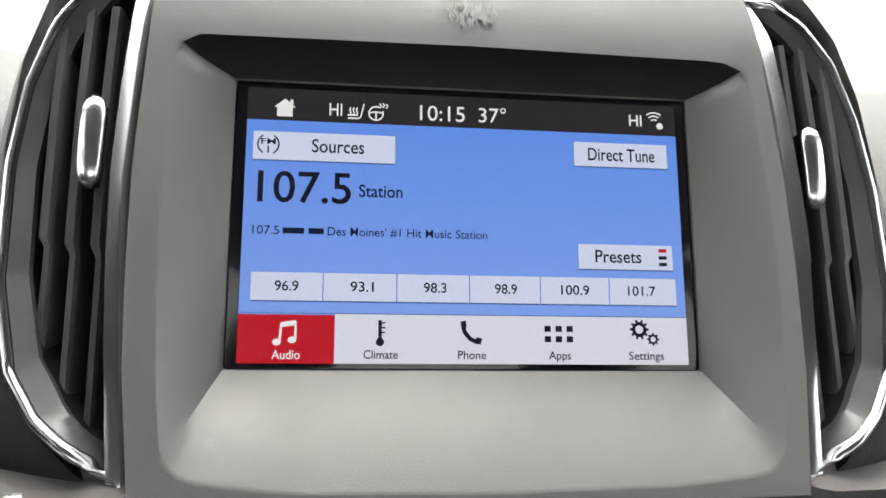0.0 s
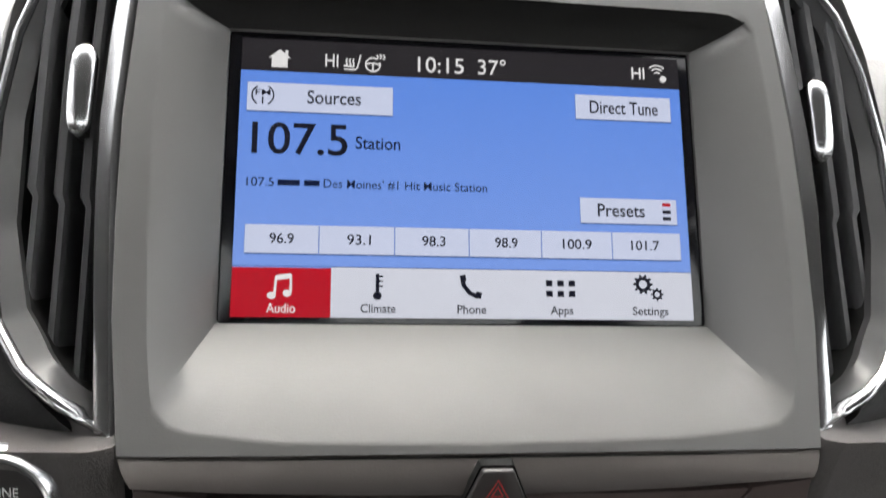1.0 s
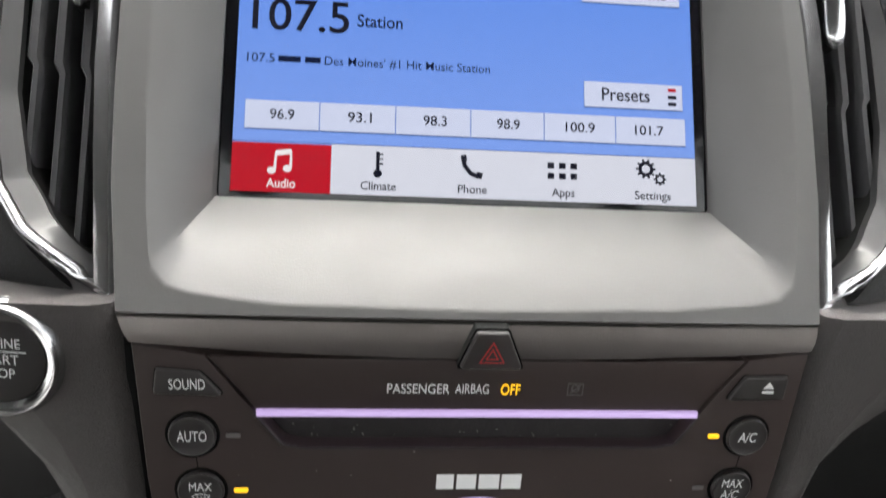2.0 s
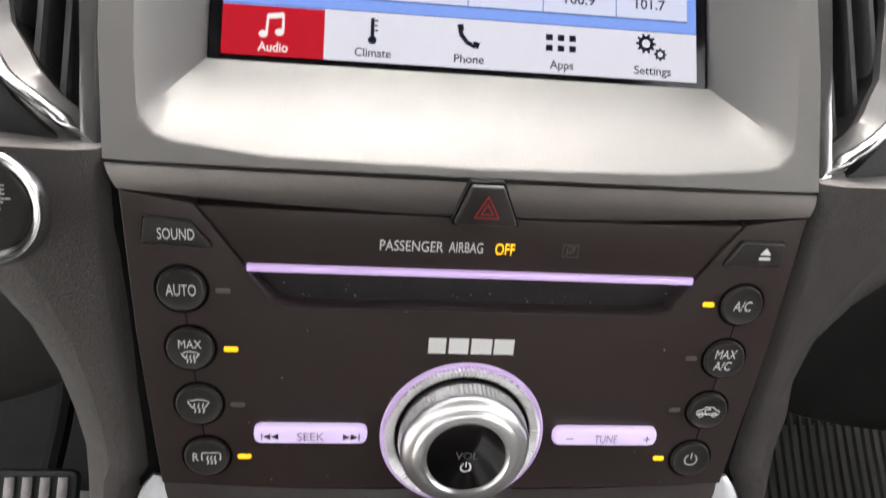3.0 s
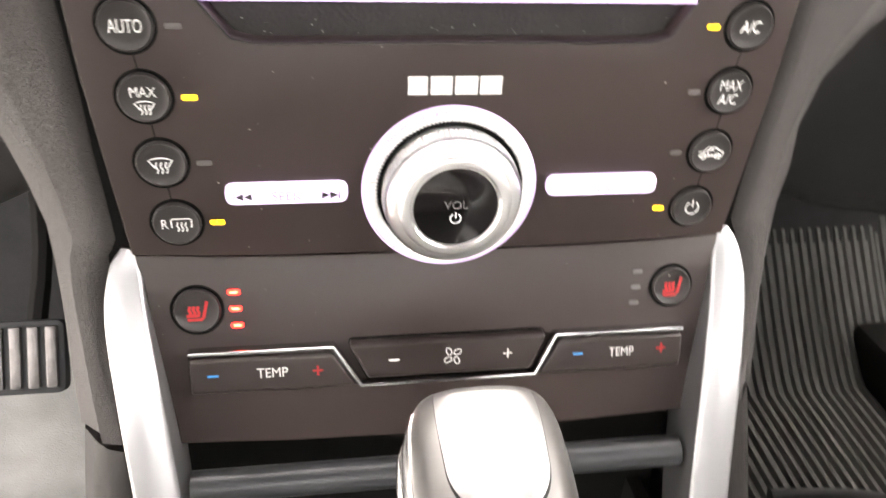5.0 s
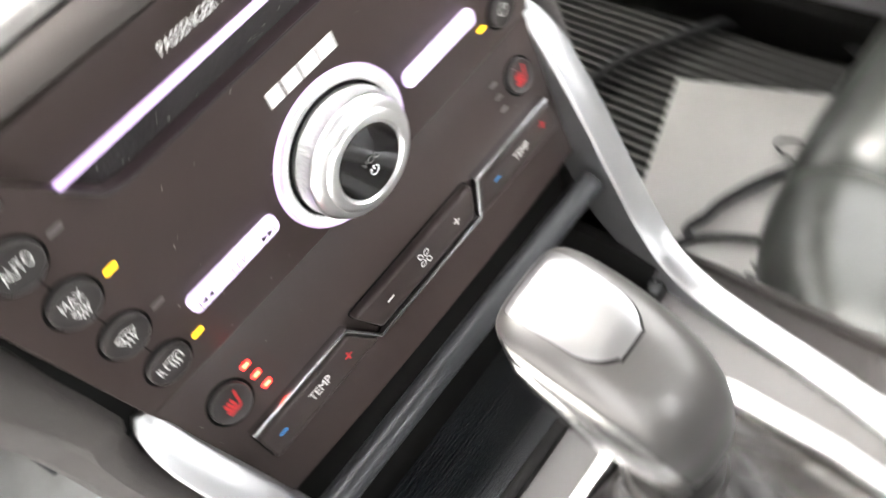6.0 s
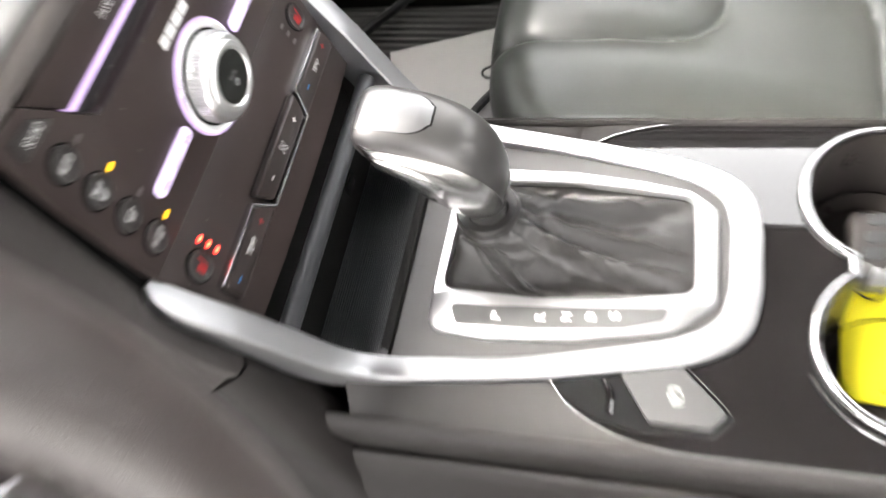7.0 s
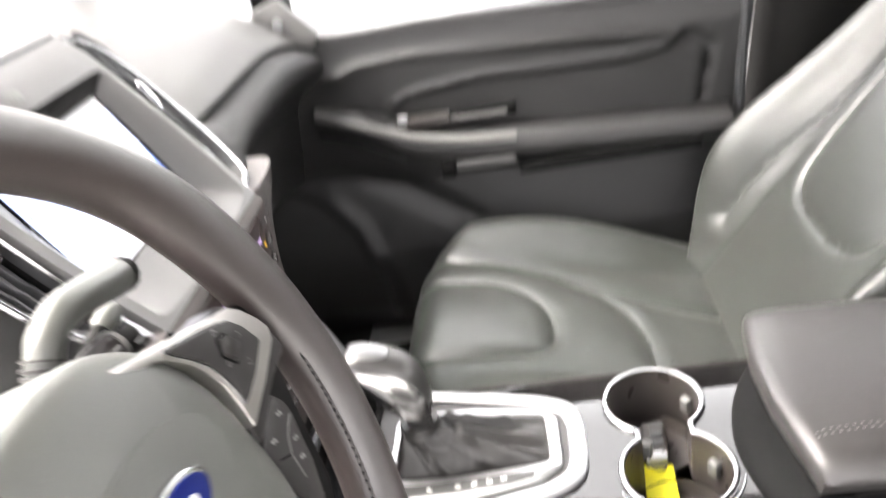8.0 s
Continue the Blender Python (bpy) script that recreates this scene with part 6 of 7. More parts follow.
def arm_rest():
    a = thing("arm_rest", "padded dark leather centre arm rest with pale stitching", "arm rest", at=(0, -0.75, 0.40))
    def cross(y, k):
        rise = 0.440 - 0.005 * k
        hw = 0.112 + 0.002 * k
        lo = 0.410
        pts = []
        for x, z in ((-hw + 0.004, lo), (-hw, lo + 0.012), (-hw + 0.002, rise - 0.014), (-hw + 0.010, rise - 0.004), (-hw + 0.024, rise), (-0.03, rise + 0.004), (0.03, rise + 0.004), (hw - 0.024, rise), (hw - 0.010, rise - 0.004),
                     (hw - 0.002, rise - 0.014), (hw, lo + 0.012), (hw - 0.004, lo)):
            pts.append(Vector((x, y, z)))
        return pts
    rings = []
    for y, k, drop in ((-0.5035, 0, 0.026), (-0.5015, 0, 0.018), (-0.5025, 0, 0.010), (-0.5065, 0, 0.004), (-0.516, 0, 0.001), (-0.535, 0, 0.0), (-0.62, 0.5, 0), (-0.75, 1, 0), (-0.92, 1, 0), (-0.99, 1, 0.002), (-1.01, 1, 0.02)):
        rings.append([Vector((p.x * (1 - 0.02 * (drop > 0.01)), p.y - 0.013 * (abs(p.x) / 0.10) ** 2 * (y > -0.6), max(0.410, p.z - drop * (1.0 if p.z > 0.423 else 0)))) for p in cross(y, k)])
    part("pad", loft(rings), M_ARM, a, "padded leather lid", sharp=60)
    for off in (0.0, 0.005):
        bm = bmesh.new()
        pth = resample([Vector((-0.075 + off, -0.96, 0.4372)), Vector((-0.075 + off, -0.62, 0.4400)), Vector((-0.075 + off, -0.56, 0.4418)), Vector((-0.078 + off, -0.530, 0.4416)), Vector((-0.083 + off, -0.518, 0.4400))], 150, False)
        for i in range(0, 148, 2):
            p, q = pth[i], pth[i + 1]
            bmesh.ops.create_cube(bm, size=1, matrix=Matrix.Translation((p + q) / 2) @ (q - p).to_track_quat("Y", "Z").to_matrix().to_4x4() @ Matrix.Diagonal((0.0005, (q - p).length * 0.9, 0.0005, 1)))
        part("stitching", bm, M_THREAD, a, "pale stitched seam")
    part("hinge_base", box(-0.098, 0.098, -1.02, -0.525, 0.380, 0.4115, 0.004), M_BLACKP, a, "")


arm_rest()


def key_tag():
    k = thing("car_key", "black car key with a yellow plastic tag in the cup holder", "key", at=(0.0, -0.41, 0.318))
    # the tag leans across the left cup, the key lies at its upper end
    ax, ay = Vector((-0.066, -0.0035, -0.006)), Vector((-0.004, -0.030, -0.002))
    ax.normalize(), ay.normalize()
    az = ax.cross(ay).normalized()
    if az.z < 0:
        az = -az
    def m_at(o):
        return Matrix(((ax.x, ay.x, az.x, o[0]), (ax.y, ay.y, az.y, o[1]), (ax.z, ay.z, az.z, o[2]), (0, 0, 0, 1)))
    m = m_at((0.018, -0.4145, 0.3295))
    part("tag", prism(fillet(rect(0.0, 0.071, -0.0145, 0.0145), 0.003), 0.0012, 0.0003, 1), M_YELLOW, k, "bright yellow plastic tag", m)
    part("tag_hole", lathe([(0.0, 0.0013), (0.0018, 0.0013), (0.0018, 0.0012), (0.0, 0.0012)], 14), M_GAP, k, "", m @ Matrix.Translation((0.064, 0.002, 0.0002)))
    f = part("key_body", prism(fillet(rect(-0.046, -0.002, -0.0120, 0.0120), 0.007, 5), 0.013, 0.004, 3, -0.002), M_CAP, k, "black key body", m)
    part("key_end", prism(fillet(rect(-0.010, 0.004, -0.010, 0.010), 0.003, 3), 0.010, 0.002, 2, 0.001), M_SATIN, f, "bright key end", m)
    for x in (-0.040, -0.028, -0.017):
        part("key_button", prism(fillet(rect(x - 0.004, x + 0.004, -0.0065, 0.0065), 0.003, 4), 0.0015, 0.0006, 2, 0.0105), M_GREYMETAL, f, "", m)
    part("ring", tube([m @ Vector((0.001 + 0.008 * math.cos(a), 0.008 * math.sin(a), 0.003)) for a in (2 * math.pi * i / 28 for i in range(28))], 0.0008, 6, loop=True), M_CHROME, k, "wire key ring")


key_tag()


# ---- seats ----
def near_line(x, y, line):
    best = 9.0
    for (ax, ay), (bx, by) in zip(line, line[1:]):
        ex, ey = bx - ax, by - ay
        t = max(0, min(1, ((x - ax) * ex + (y - ay) * ey) / (ex * ex + ey * ey)))
        best = min(best, math.hypot(x - ax - ex * t, y - ay - ey * t))
    return best


def seat():
    """Front seat built at its own origin: x across, y back to front, z up from the floor."""
    s = thing("front_seat", "dark grey leather passenger seat with sewn panels", "car seat", group="front seats", at=(0, 0, 0))
    HW = 0.245
    panel = [tuple(p) for p in spline([(0.085, 0.02), (0.075, -0.047), (0.056, -0.121), (0.010, -0.170), (-0.060, -0.180), (-0.097, -0.152), (-0.104, -0.09), (-0.107, -0.02), (-0.108, 0.02)], 40)]
    outer = [tuple(p) for p in spline([(0.160, 0.02), (0.138, -0.045), (0.115, -0.140), (0.080, -0.225), (0.020, -0.282), (-0.045, -0.301), (-0.10, -0.303), (-0.17, -0.297), (-0.22, -0.285)], 40)]
    branch = [tuple(p) for p in spline([(0.085, -0.208), (0.062, -0.279), (0.043, -0.354), (0.034, -0.430)], 20)]
    def wrap(q, half, r, skirt):
        """Across a cushion: flat, rolled edge, then down."""
        a, sg = abs(q), (1 if q >= 0 else -1)
        if a <= 0.72:
            return sg * a / 0.72 * (half - r), 0.0
        if a <= 0.92:
            ph = (a - 0.72) / 0.20 * math.pi / 2
            return sg * (half - r + r * math.sin(ph)), r * (1 - math.cos(ph))
        return sg * half, r + (a - 0.92) / 0.08 * skirt
    def cushion(u, v):
        x, dx = wrap(2 * u - 1, HW, 0.045, 0.10)
        q, dy = wrap(2 * v - 1, 0.235, 0.050, 0.09)
        y = -0.215 + q
        y -= 0.085 * (abs(x) / HW) ** 4 * max(0.0, (q + 0.1) / 0.335)
        z = 0.322 - 0.30 * 0.04 * math.log(1 + math.exp((-y - 0.11) / 0.04)) - 0.6 * max(0.0, y + 0.06) ** 2
        z += 0.034 * max(0.0, (abs(x) - 0.13) / 0.10) ** 1.5 * (0.25 + 0.85 * math.sin(math.pi * max(0.0, min(1.0, (y + 0.44) / 0.44))))
        for line, dep in ((panel, 0.0082), (outer, 0.0082), (branch, 0.0075)):
            q = near_line(x, y, line)
            z -= dep * (0.50 * math.exp(-(q / 0.0030) ** 2) + 0.50 * math.exp(-(q / 0.015) ** 2))
        z += 0.006 * max(0.0, 1 - (abs(x) / 0.1) ** 2) * max(0.0, 1 - ((y + 0.08) / 0.1) ** 2)
        z -= math.hypot(dx, dy)
        z += 0.0018 * noise.noise(Vector((x * 12, y * 12, 2))) + 0.0004 * noise.noise(Vector((x * 26, y * 40, 5)))
        return Vector((x, y, max(0.15, z)))
    part("cushion", sheet(cushion, 170, 150), M_LEATHER, s, "dark grey leather cushion with sewn centre panel", sharp=70)
    # backrest, leaning back
    lean = radians(41)
    inb = [tuple(p) for p in spline([(-0.175, 0.02), (-0.172, 0.12), (-0.150, 0.26), (-0.150, 0.42), (-0.165, 0.62)], 40)]
    inc = [tuple(p) for p in spline([(-0.11, 0.62), (-0.122, 0.34), (-0.115, 0.18), (-0.085, 0.125), (0.0, 0.112), (0.085, 0.125), (0.115, 0.18), (0.122, 0.34), (0.11, 0.62)], 40)]
    low = [(-x, y) for x, y in inb]
    def rest(u, v):
        h = -0.068 + 0.713 * v
        half = 0.240 - 0.010 * v - 0.050 * max(0.0, v - 0.72) / 0.28 - 0.035 * max(0.0, 1 - v / 0.22) ** 2 + 0.008 * math.sin(math.pi * min(1.0, v / 0.7))
        x, dx = wrap(2 * u - 1, half, 0.045, 0.07)
        d = 0.0
        if v > 0.93:
            d = 0.05 * (1 - math.sqrt(max(0.0, 1 - ((v - 0.93) / 0.07) ** 2)))
        t = (0.050 + 0.035 * math.exp(-((v - 0.24) / 0.2) ** 2)) * max(0.0, (abs(x) - 0.135) / 0.10) ** 1.5 + 0.012 * math.sin(math.pi * v)
        for line, dep in ((inb, 0.009), (low, 0.009), (inc, 0.008)):
            q = near_line(x, h, line)
            t -= dep * (0.60 * math.exp(-(q / 0.0032) ** 2) + 0.40 * math.exp(-(q / 0.014) ** 2))
        t -= dx + d
        t = max(t, -0.11)
        return Vector((x, -0.452 - h * math.sin(lean) + t * math.cos(lean), 0.285 + h * math.cos(lean) + t * math.sin(lean)))
    part("backrest", sheet(rest, 150, 140), M_LEATHER, s, "dark grey leather backrest with side bolsters", sharp=70)
    part("back_shell", sheet(lambda u, v: rest(0.001 if u < 0.5 else 0.999, v).lerp(rest(0.999, v), u) + Vector((0, -0.05 * math.sin(math.pi * u), 0)), 12, 20, 0.01), M_BLACKP, s, "black back shell")
    part("head_rest", loft([[Vector((x * f, -0.452 - 0.73 * math.sin(lean) + y * f, 0.285 + 0.73 * math.cos(lean) + zz)) for x, y in [(0.13 * math.cos(a), 0.05 * math.sin(a)) for a in (2 * math.pi * k / 28 for k in range(28))]] for f, zz in ((0.7, -0.07), (0.95, -0.055), (1, 0), (0.97, 0.06), (0.8, 0.085))]), M_LEATHER, s, "leather head rest", sharp=60)
    for x in (-0.06, 0.06):
        part("head_rest_post", tube([(x, -0.452 - 0.60 * math.sin(lean), 0.285 + 0.60 * math.cos(lean)), (x, -0.452 - 0.70 * math.sin(lean), 0.285 + 0.70 * math.cos(lean))], 0.006, 10), M_CHROME, s)
    # plinth, rails, front valance
    part("plinth", box(-0.215, 0.215, -0.43, -0.035, 0.06, 0.20, 0.02), M_BLACKP, s, "black seat plinth")
    for x in (-0.19, 0.19):
        part("rail", box(x - 0.02, x + 0.02, -0.50, 0.03, 0.0, 0.06, 0.004), M_BLACKP, s, "black seat rail")
    return s


passenger = seat()
passenger.matrix_basis = pose(0.352, -0.150, 0)
driver = copy_thing(passenger, pose(-0.378, -0.215, 0))
tagged(driver, "dark grey leather driver's seat with sewn panels")


def belt_parts():
    b = thing("seat_belt_buckle", "black seat belt buckle with red release button", "belt buckle", at=(0.118, -0.50, 0.33))
    part("stalk", tube([(0.122, -0.505, 0.18), (0.121, -0.50, 0.29), (0.120, -0.498, 0.338)], 0.008, 8), M_BLACKP, b)
    part("buckle_body", box(0.110, 0.130, -0.511, -0.487, 0.336, 0.360, 0.004), M_BLACKP, b)
    part("release_button", box(0.115, 0.125, -0.492, -0.484, 0.354, 0.3605, 0.002), M_REDPRINT, b, "red release button")
    g = thing("seat_belt_guide", "grey plastic belt anchor between seat cushion and backrest", "belt anchor", at=(0.625, -0.59, 0.06))
    part("anchor", box(0.612, 0.640, -0.60, -0.575, 0.06, 0.20, 0.006), M_BLACKP, g)
    part("tongue", box(0.610, 0.634, -0.582, -0.570, 0.135, 0.160, 0.003), M_SATIN, g, "bright belt tongue")
    st = thing("floor_cable", "black wiring cable looped on the footwell floor", "cable", at=(0.5, 0.02, 0.03), group="cables in the footwell")
    part("cable", tube(spline([(0.400, 0.196, 0.030), (0.457, 0.191, 0.030), (0.512, 0.178, 0.031), (0.557, 0.149, 0.030), (0.596, 0.117, 0.030), (0.625, 0.089, 0.031), (0.637, 0.032, 0.033), (0.632, -0.029, 0.036), (0.614, -0.070, 0.040), (0.590, -0.110, 0.05)], 50), 0.0072, 8), M_RUBBER, st)
    sc = thing("seat_cable", "thin black lead that runs under the passenger seat", "cable", at=(0.4, -0.04, 0.03), group="cables in the footwell")
    part("cable", tube(spline([(0.285, 0.010, 0.026), (0.322, -0.018, 0.027), (0.335, -0.013, 0.029), (0.358, -0.022, 0.029), (0.377, -0.026, 0.029), (0.412, -0.042, 0.029), (0.445, -0.064, 0.030), (0.461, -0.079, 0.032), (0.49, -0.12, 0.045)], 44), [0.0042 + 0.0024 * i / 43 for i in range(44)], 8), M_RUBBER, sc)
    lo = thing("seat_lead", "thin black loop of wire beside the passenger seat", "cable", at=(0.34, -0.05, 0.03), group="cables in the footwell")
    part("cable", tube(spline([(0.322, -0.018, 0.026), (0.335, -0.033, 0.027), (0.349, -0.058, 0.027), (0.361, -0.092, 0.030), (0.372, -0.130, 0.040)], 24), 0.0034, 8), M_RUBBER, lo)
    hk = thing("wire_hook", "bent dark wire hook on the heel pad", "wire", at=(0.48, -0.06, 0.03))
    part("wire", tube(spline([(0.492, -0.085, 0.028), (0.484, -0.045, 0.027), (0.474, -0.038, 0.027), (0.466, -0.046, 0.027), (0.463, -0.066, 0.028), (0.466, -0.090, 0.032)], 24), 0.0018, 6), M_RUBBER, hk)


belt_parts()


def footwell():
    m = thing("floor_mat", "grey ribbed rubber floor mat in the passenger footwell", "floor mat", at=(0.42, 0.15, 0.0))
    def surf(s, t):
        x = 0.175 + 0.50 * s
        y = -0.10 + 0.66 * t
        z = 0.012
        if y > 0.36:
            z += (y - 0.36) ** 1.15 * 1.25
        k = int(s * 239)
        if 0.03 < s < 0.97:
            z += 0.0035 if k % 6 < 3 else -0.0035
        if s < 0.02 or s > 0.98 or t < 0.02:
            z += 0.008
        return Vector((x + 0.05 * (y - 0.1), y, z))
    part("mat", sheet(surf, 240, 60, 0.004), M_MAT, m, "dark ribbed rubber", sharp=20)
    near, far = (Vector((0.215, -0.105)), Vector((0.582, -0.095))), (Vector((0.200, 0.010)), Vector((0.526, 0.109)))
    def heel(s, t):
        p = near[0].lerp(near[1], s).lerp(far[0].lerp(far[1], s), t)
        rim = min(1.0, 14 * min(s, 1 - s, t, 1 - t))
        return Vector((p.x, p.y, 0.0165 + 0.0035 * rim + 0.0012 * noise.noise(Vector((p.x * 14, p.y * 14, 6)))))
    part("heel_pad", slab(heel, 44, 30, (0, 0, -0.004)), M_HEEL, m, "pale smooth heel pad", sharp=30)
    d = thing("driver_mat", "grey carpet mat in the driver's footwell", "floor mat", at=(-0.42, 0.12, 0.0))
    part("mat", sheet(lambda s, t: Vector((-0.66 + 0.47 * s, -0.12 + 0.56 * t, 0.012 + (max(0.0, t - 0.75) ** 1.2) * 0.4 + 0.002 * noise.noise(Vector((s * 9, t * 9, 0))))), 30, 30, 0.006), M_PALEMAT, d)
    p = thing("brake_pedal", "brake pedal with metal-faced ribbed pad in the driver's footwell", "pedal", at=(-0.32, 0.35, 0.15))
    fm = pose(-0.360, 0.345, 0.145, 58, 0, 0)
    part("pad", prism(fillet(rect(-0.062, 0.062, -0.036, 0.036), 0.010, 4), 0.012, 0.003, 2, -0.006), M_RUBBER, p, "black rubber pad", fm)
    for i in range(7):
        x = -0.050 + 0.0166 * i
        part("metal_rib", prism(fillet(rect(x - 0.0052, x + 0.0052, -0.030, 0.030), 0.002, 3), 0.003, 0.001, 2, 0.006), M_STEEL, p, "worn metal rib", fm)
    part("arm", tube(spline([(-0.33, 0.355, 0.15), (-0.32, 0.42, 0.25), (-0.32, 0.45, 0.42), (-0.32, 0.44, 0.58)], 12), 0.010, 8), M_BLACKP, p, "black pedal arm")
    a = thing("accelerator_pedal", "black hanging accelerator pedal", "pedal", at=(-0.22, 0.37, 0.1))
    part("pad", box(-0.025, 0.025, -0.07, 0.07, -0.006, 0.006, 0.004), M_RUBBER, a, "", pose(-0.215, 0.385, 0.13, 60, 0, 0))
    part("arm", tube([(-0.215, 0.40, 0.18), (-0.20, 0.43, 0.34), (-0.20, 0.46, 0.55)], 0.008, 8), M_BLACKP, a)


footwell()


# ---- passenger door ----
def passenger_door():
    d = thing("passenger_door", "dark vinyl passenger door panel with arm rest and storage pocket", "car door", at=(0.72, -0.3, 0.05))
    sill = lambda y: 0.618 - 0.05 * max(0.0, -y - 0.2)
    def skin(s, t):
        y = 0.30 - 0.98 * s
        z = 0.06 + (sill(y) - 0.06) * t
        x = 0.715
        x += 0.012 * math.sin(max(0.0, (z - 0.56) / 0.08) * math.pi / 2) if z > 0.56 else 0.0
        x -= 0.030 * max(0.0, min(1.0, (0.36 - z) / 0.12))
        x += 0.022 * max(0.0, min(1.0, (0.13 - z) / 0.06))
        # ridge under the window, padded insert over the arm rest, slit at its rear end
        x -= 0.008 * math.exp(-(near_line(y, z, [(-0.02, 0.560), (-0.06, 0.576), (-0.153, 0.580), (-0.40, 0.566), (-0.573, 0.548)]) / 0.007) ** 2)
        x -= 0.007 * math.exp(-(near_line(y, z, [(-0.107, 0.490), (-0.112, 0.505), (-0.139, 0.518), (-0.266, 0.530), (-0.493, 0.522), (-0.560, 0.530), (-0.580, 0.545)]) / 0.006) ** 2)
        x += 0.009 * math.exp(-(near_line(y, z, [(-0.600, 0.542), (-0.632, 0.518), (-0.612, 0.421)]) / 0.005) ** 2)
        # speaker ridge and the arch round it
        x -= 0.012 * math.exp(-(near_line(y, z, [(0.10, 0.375), (0.046, 0.362), (-0.01, 0.296), (-0.04, 0.196), (-0.05, 0.10)]) / 0.013) ** 2)
        x += 0.012 * math.exp(-(near_line(y, z, [(0.10, 0.372), (0.034, 0.385), (-0.03, 0.378), (-0.105, 0.349), (-0.214, 0.281)]) / 0.018) ** 2)
        return Vector((x, y, z))
    part("panel", sheet(skin, 110, 90, 0.01), M_DOOR, d, "dark grained door panel", sharp=60)
    part("sill_cap", tube(spline([(0.737, 0.30 - 0.07 * i, sill(0.30 - 0.07 * i) + 0.004) for i in range(15)], 40), 0.012, 10), M_DOOR, d, "padded window sill", sharp=70)
    # arm rest: a long ledge that climbs to the front
    top = [(0.02, 0.515), (-0.05, 0.502), (-0.12, 0.475), (-0.19, 0.452), (-0.30, 0.440), (-0.45, 0.428), (-0.62, 0.416), (-0.655, 0.414)]
    pr = spline([Vector((a, b, 0)) for a, b in top], 40)
    rings = []
    for k, q in enumerate(pr):
        f = k / 39
        proud = 0.064 * min(1.0, 0.30 + 2.6 * f) * (1.0 if f < 0.97 else 0.8)
        thick = 0.040 + 0.016 * (1 - abs(2 * f - 0.6))
        rings.append([Vector((x, q.x, q.y + z)) for x, z in ((0.735, -thick - 0.015), (0.718 - proud * 0.55, -thick), (0.713 - proud * 0.9, -thick + 0.006), (0.712 - proud, -thick * 0.6), (0.712 - proud, -0.010), (0.714 - proud + 0.004, -0.002), (0.722 - proud, 0.003), (0.735, 0.008))])
    part("arm_rest", loft(rings), M_DOOR, d, "padded arm rest", sharp=50)
    # bright-edged pull bezel, grip hole and window switch
    part("pull_trim", tube(spline([(0.690, 0.015, 0.512), (0.664, -0.06, 0.492), (0.652, -0.15, 0.462), (0.650, -0.24, 0.446), (0.652, -0.31, 0.441)], 30), 0.008, 10), M_SAIL, d, "grey satin pull trim")
    part("grip_recess", box(0.640, 0.70, -0.205, -0.180, 0.388, 0.420, 0.004), M_GAP, d, "dark grip recess")
    part("grip_insert", box(0.645, 0.70, -0.305, -0.206, 0.396, 0.412, 0.004), M_BEZEL, d, "grey grip insert")
    part("grip_recess", box(0.642, 0.70, -0.60, -0.308, 0.376, 0.392, 0.004), M_GAP, d, "dark slot under the arm rest")
    h = part("release_handle", box(0.690, 0.712, -0.315, -0.215, 0.463, 0.481, 0.004), M_GAP, d, "dark release handle recess")
    part("lever", box(0.684, 0.696, -0.300, -0.190, 0.468, 0.476, 0.003), M_BEZEL, h, "grey release lever")
    part("switch_pack", box(0.668, 0.700, -0.205, -0.135, 0.470, 0.486, 0.004), M_CAP, d, "window switch block")
    part("switch", box(0.672, 0.684, -0.138, -0.120, 0.478, 0.494, 0.003), M_SATIN, d, "bright switch lever")
    # map pocket and speaker
    part("pocket", loft([[Vector((x, y, z)) for x, z in ((0.70, 0.06), (0.668, 0.07), (0.660, 0.16), (0.668, 0.20), (0.676, 0.195), (0.672, 0.10), (0.70, 0.09))] for y in (-0.08, -0.2, -0.35, -0.5, -0.62)]), M_DOOR, d, "moulded door pocket", sharp=50)
    # sail panel with the tweeter
    tri = [(0.085, 0.690), (0.061, 0.633), (-0.007, 0.622), (-0.018, 0.643), (0.035, 0.706)]
    part("sail_panel", prism(fillet([(-q[0], q[1]) for q in tri], 0.008, 3), 0.012, 0.003, 2, -0.006), M_SAIL, d, "grey corner panel", Matrix(((0, 0, -1, 0.715), (-1, 0, 0, 0), (0, 1, 0, 0), (0, 0, 0, 1))))
    part("tweeter", lathe([(0.0, 0.004), (0.014, 0.003), (0.017, 0.0), (0.0, 0.0)], 28), M_SATIN, d, "small round tweeter", pose(0.708, 0.042, 0.665, 0, -90, 0) @ Matrix.Diagonal((0.55, 0.55, 1, 1)))
    pl = thing("middle_pillar", "dark plastic middle pillar trim behind the passenger door", "pillar", at=(0.72, -0.76, 0.1))
    part("pillar_trim", loft([[Vector((x, y + o, z)) for x, y in ((0.75, -0.690), (0.725, -0.698), (0.705, -0.72), (0.705, -0.83), (0.75, -0.87))] for z, o in ((0.02, 0.0), (0.40, 0.0), (0.66, -0.03), (1.20, -0.08))]), M_BLACKP, pl, "", sharp=60)
    part("door_seal", tube(spline([(0.712, -0.672, 0.05), (0.712, -0.672, 0.40), (0.714, -0.690, 0.60), (0.690, -0.725, 1.0), (0.66, -0.75, 1.2)], 24), 0.009, 8), M_RUBBER, pl, "black rubber door seal")
    s = thing("sill_plate", "black door sill with a bright scuff plate", "sill", at=(0.66, -0.2, 0.05))
    part("sill_body", box(0.62, 0.74, -0.72, 0.42, 0.0, 0.075, 0.012), M_BLACKP, s)
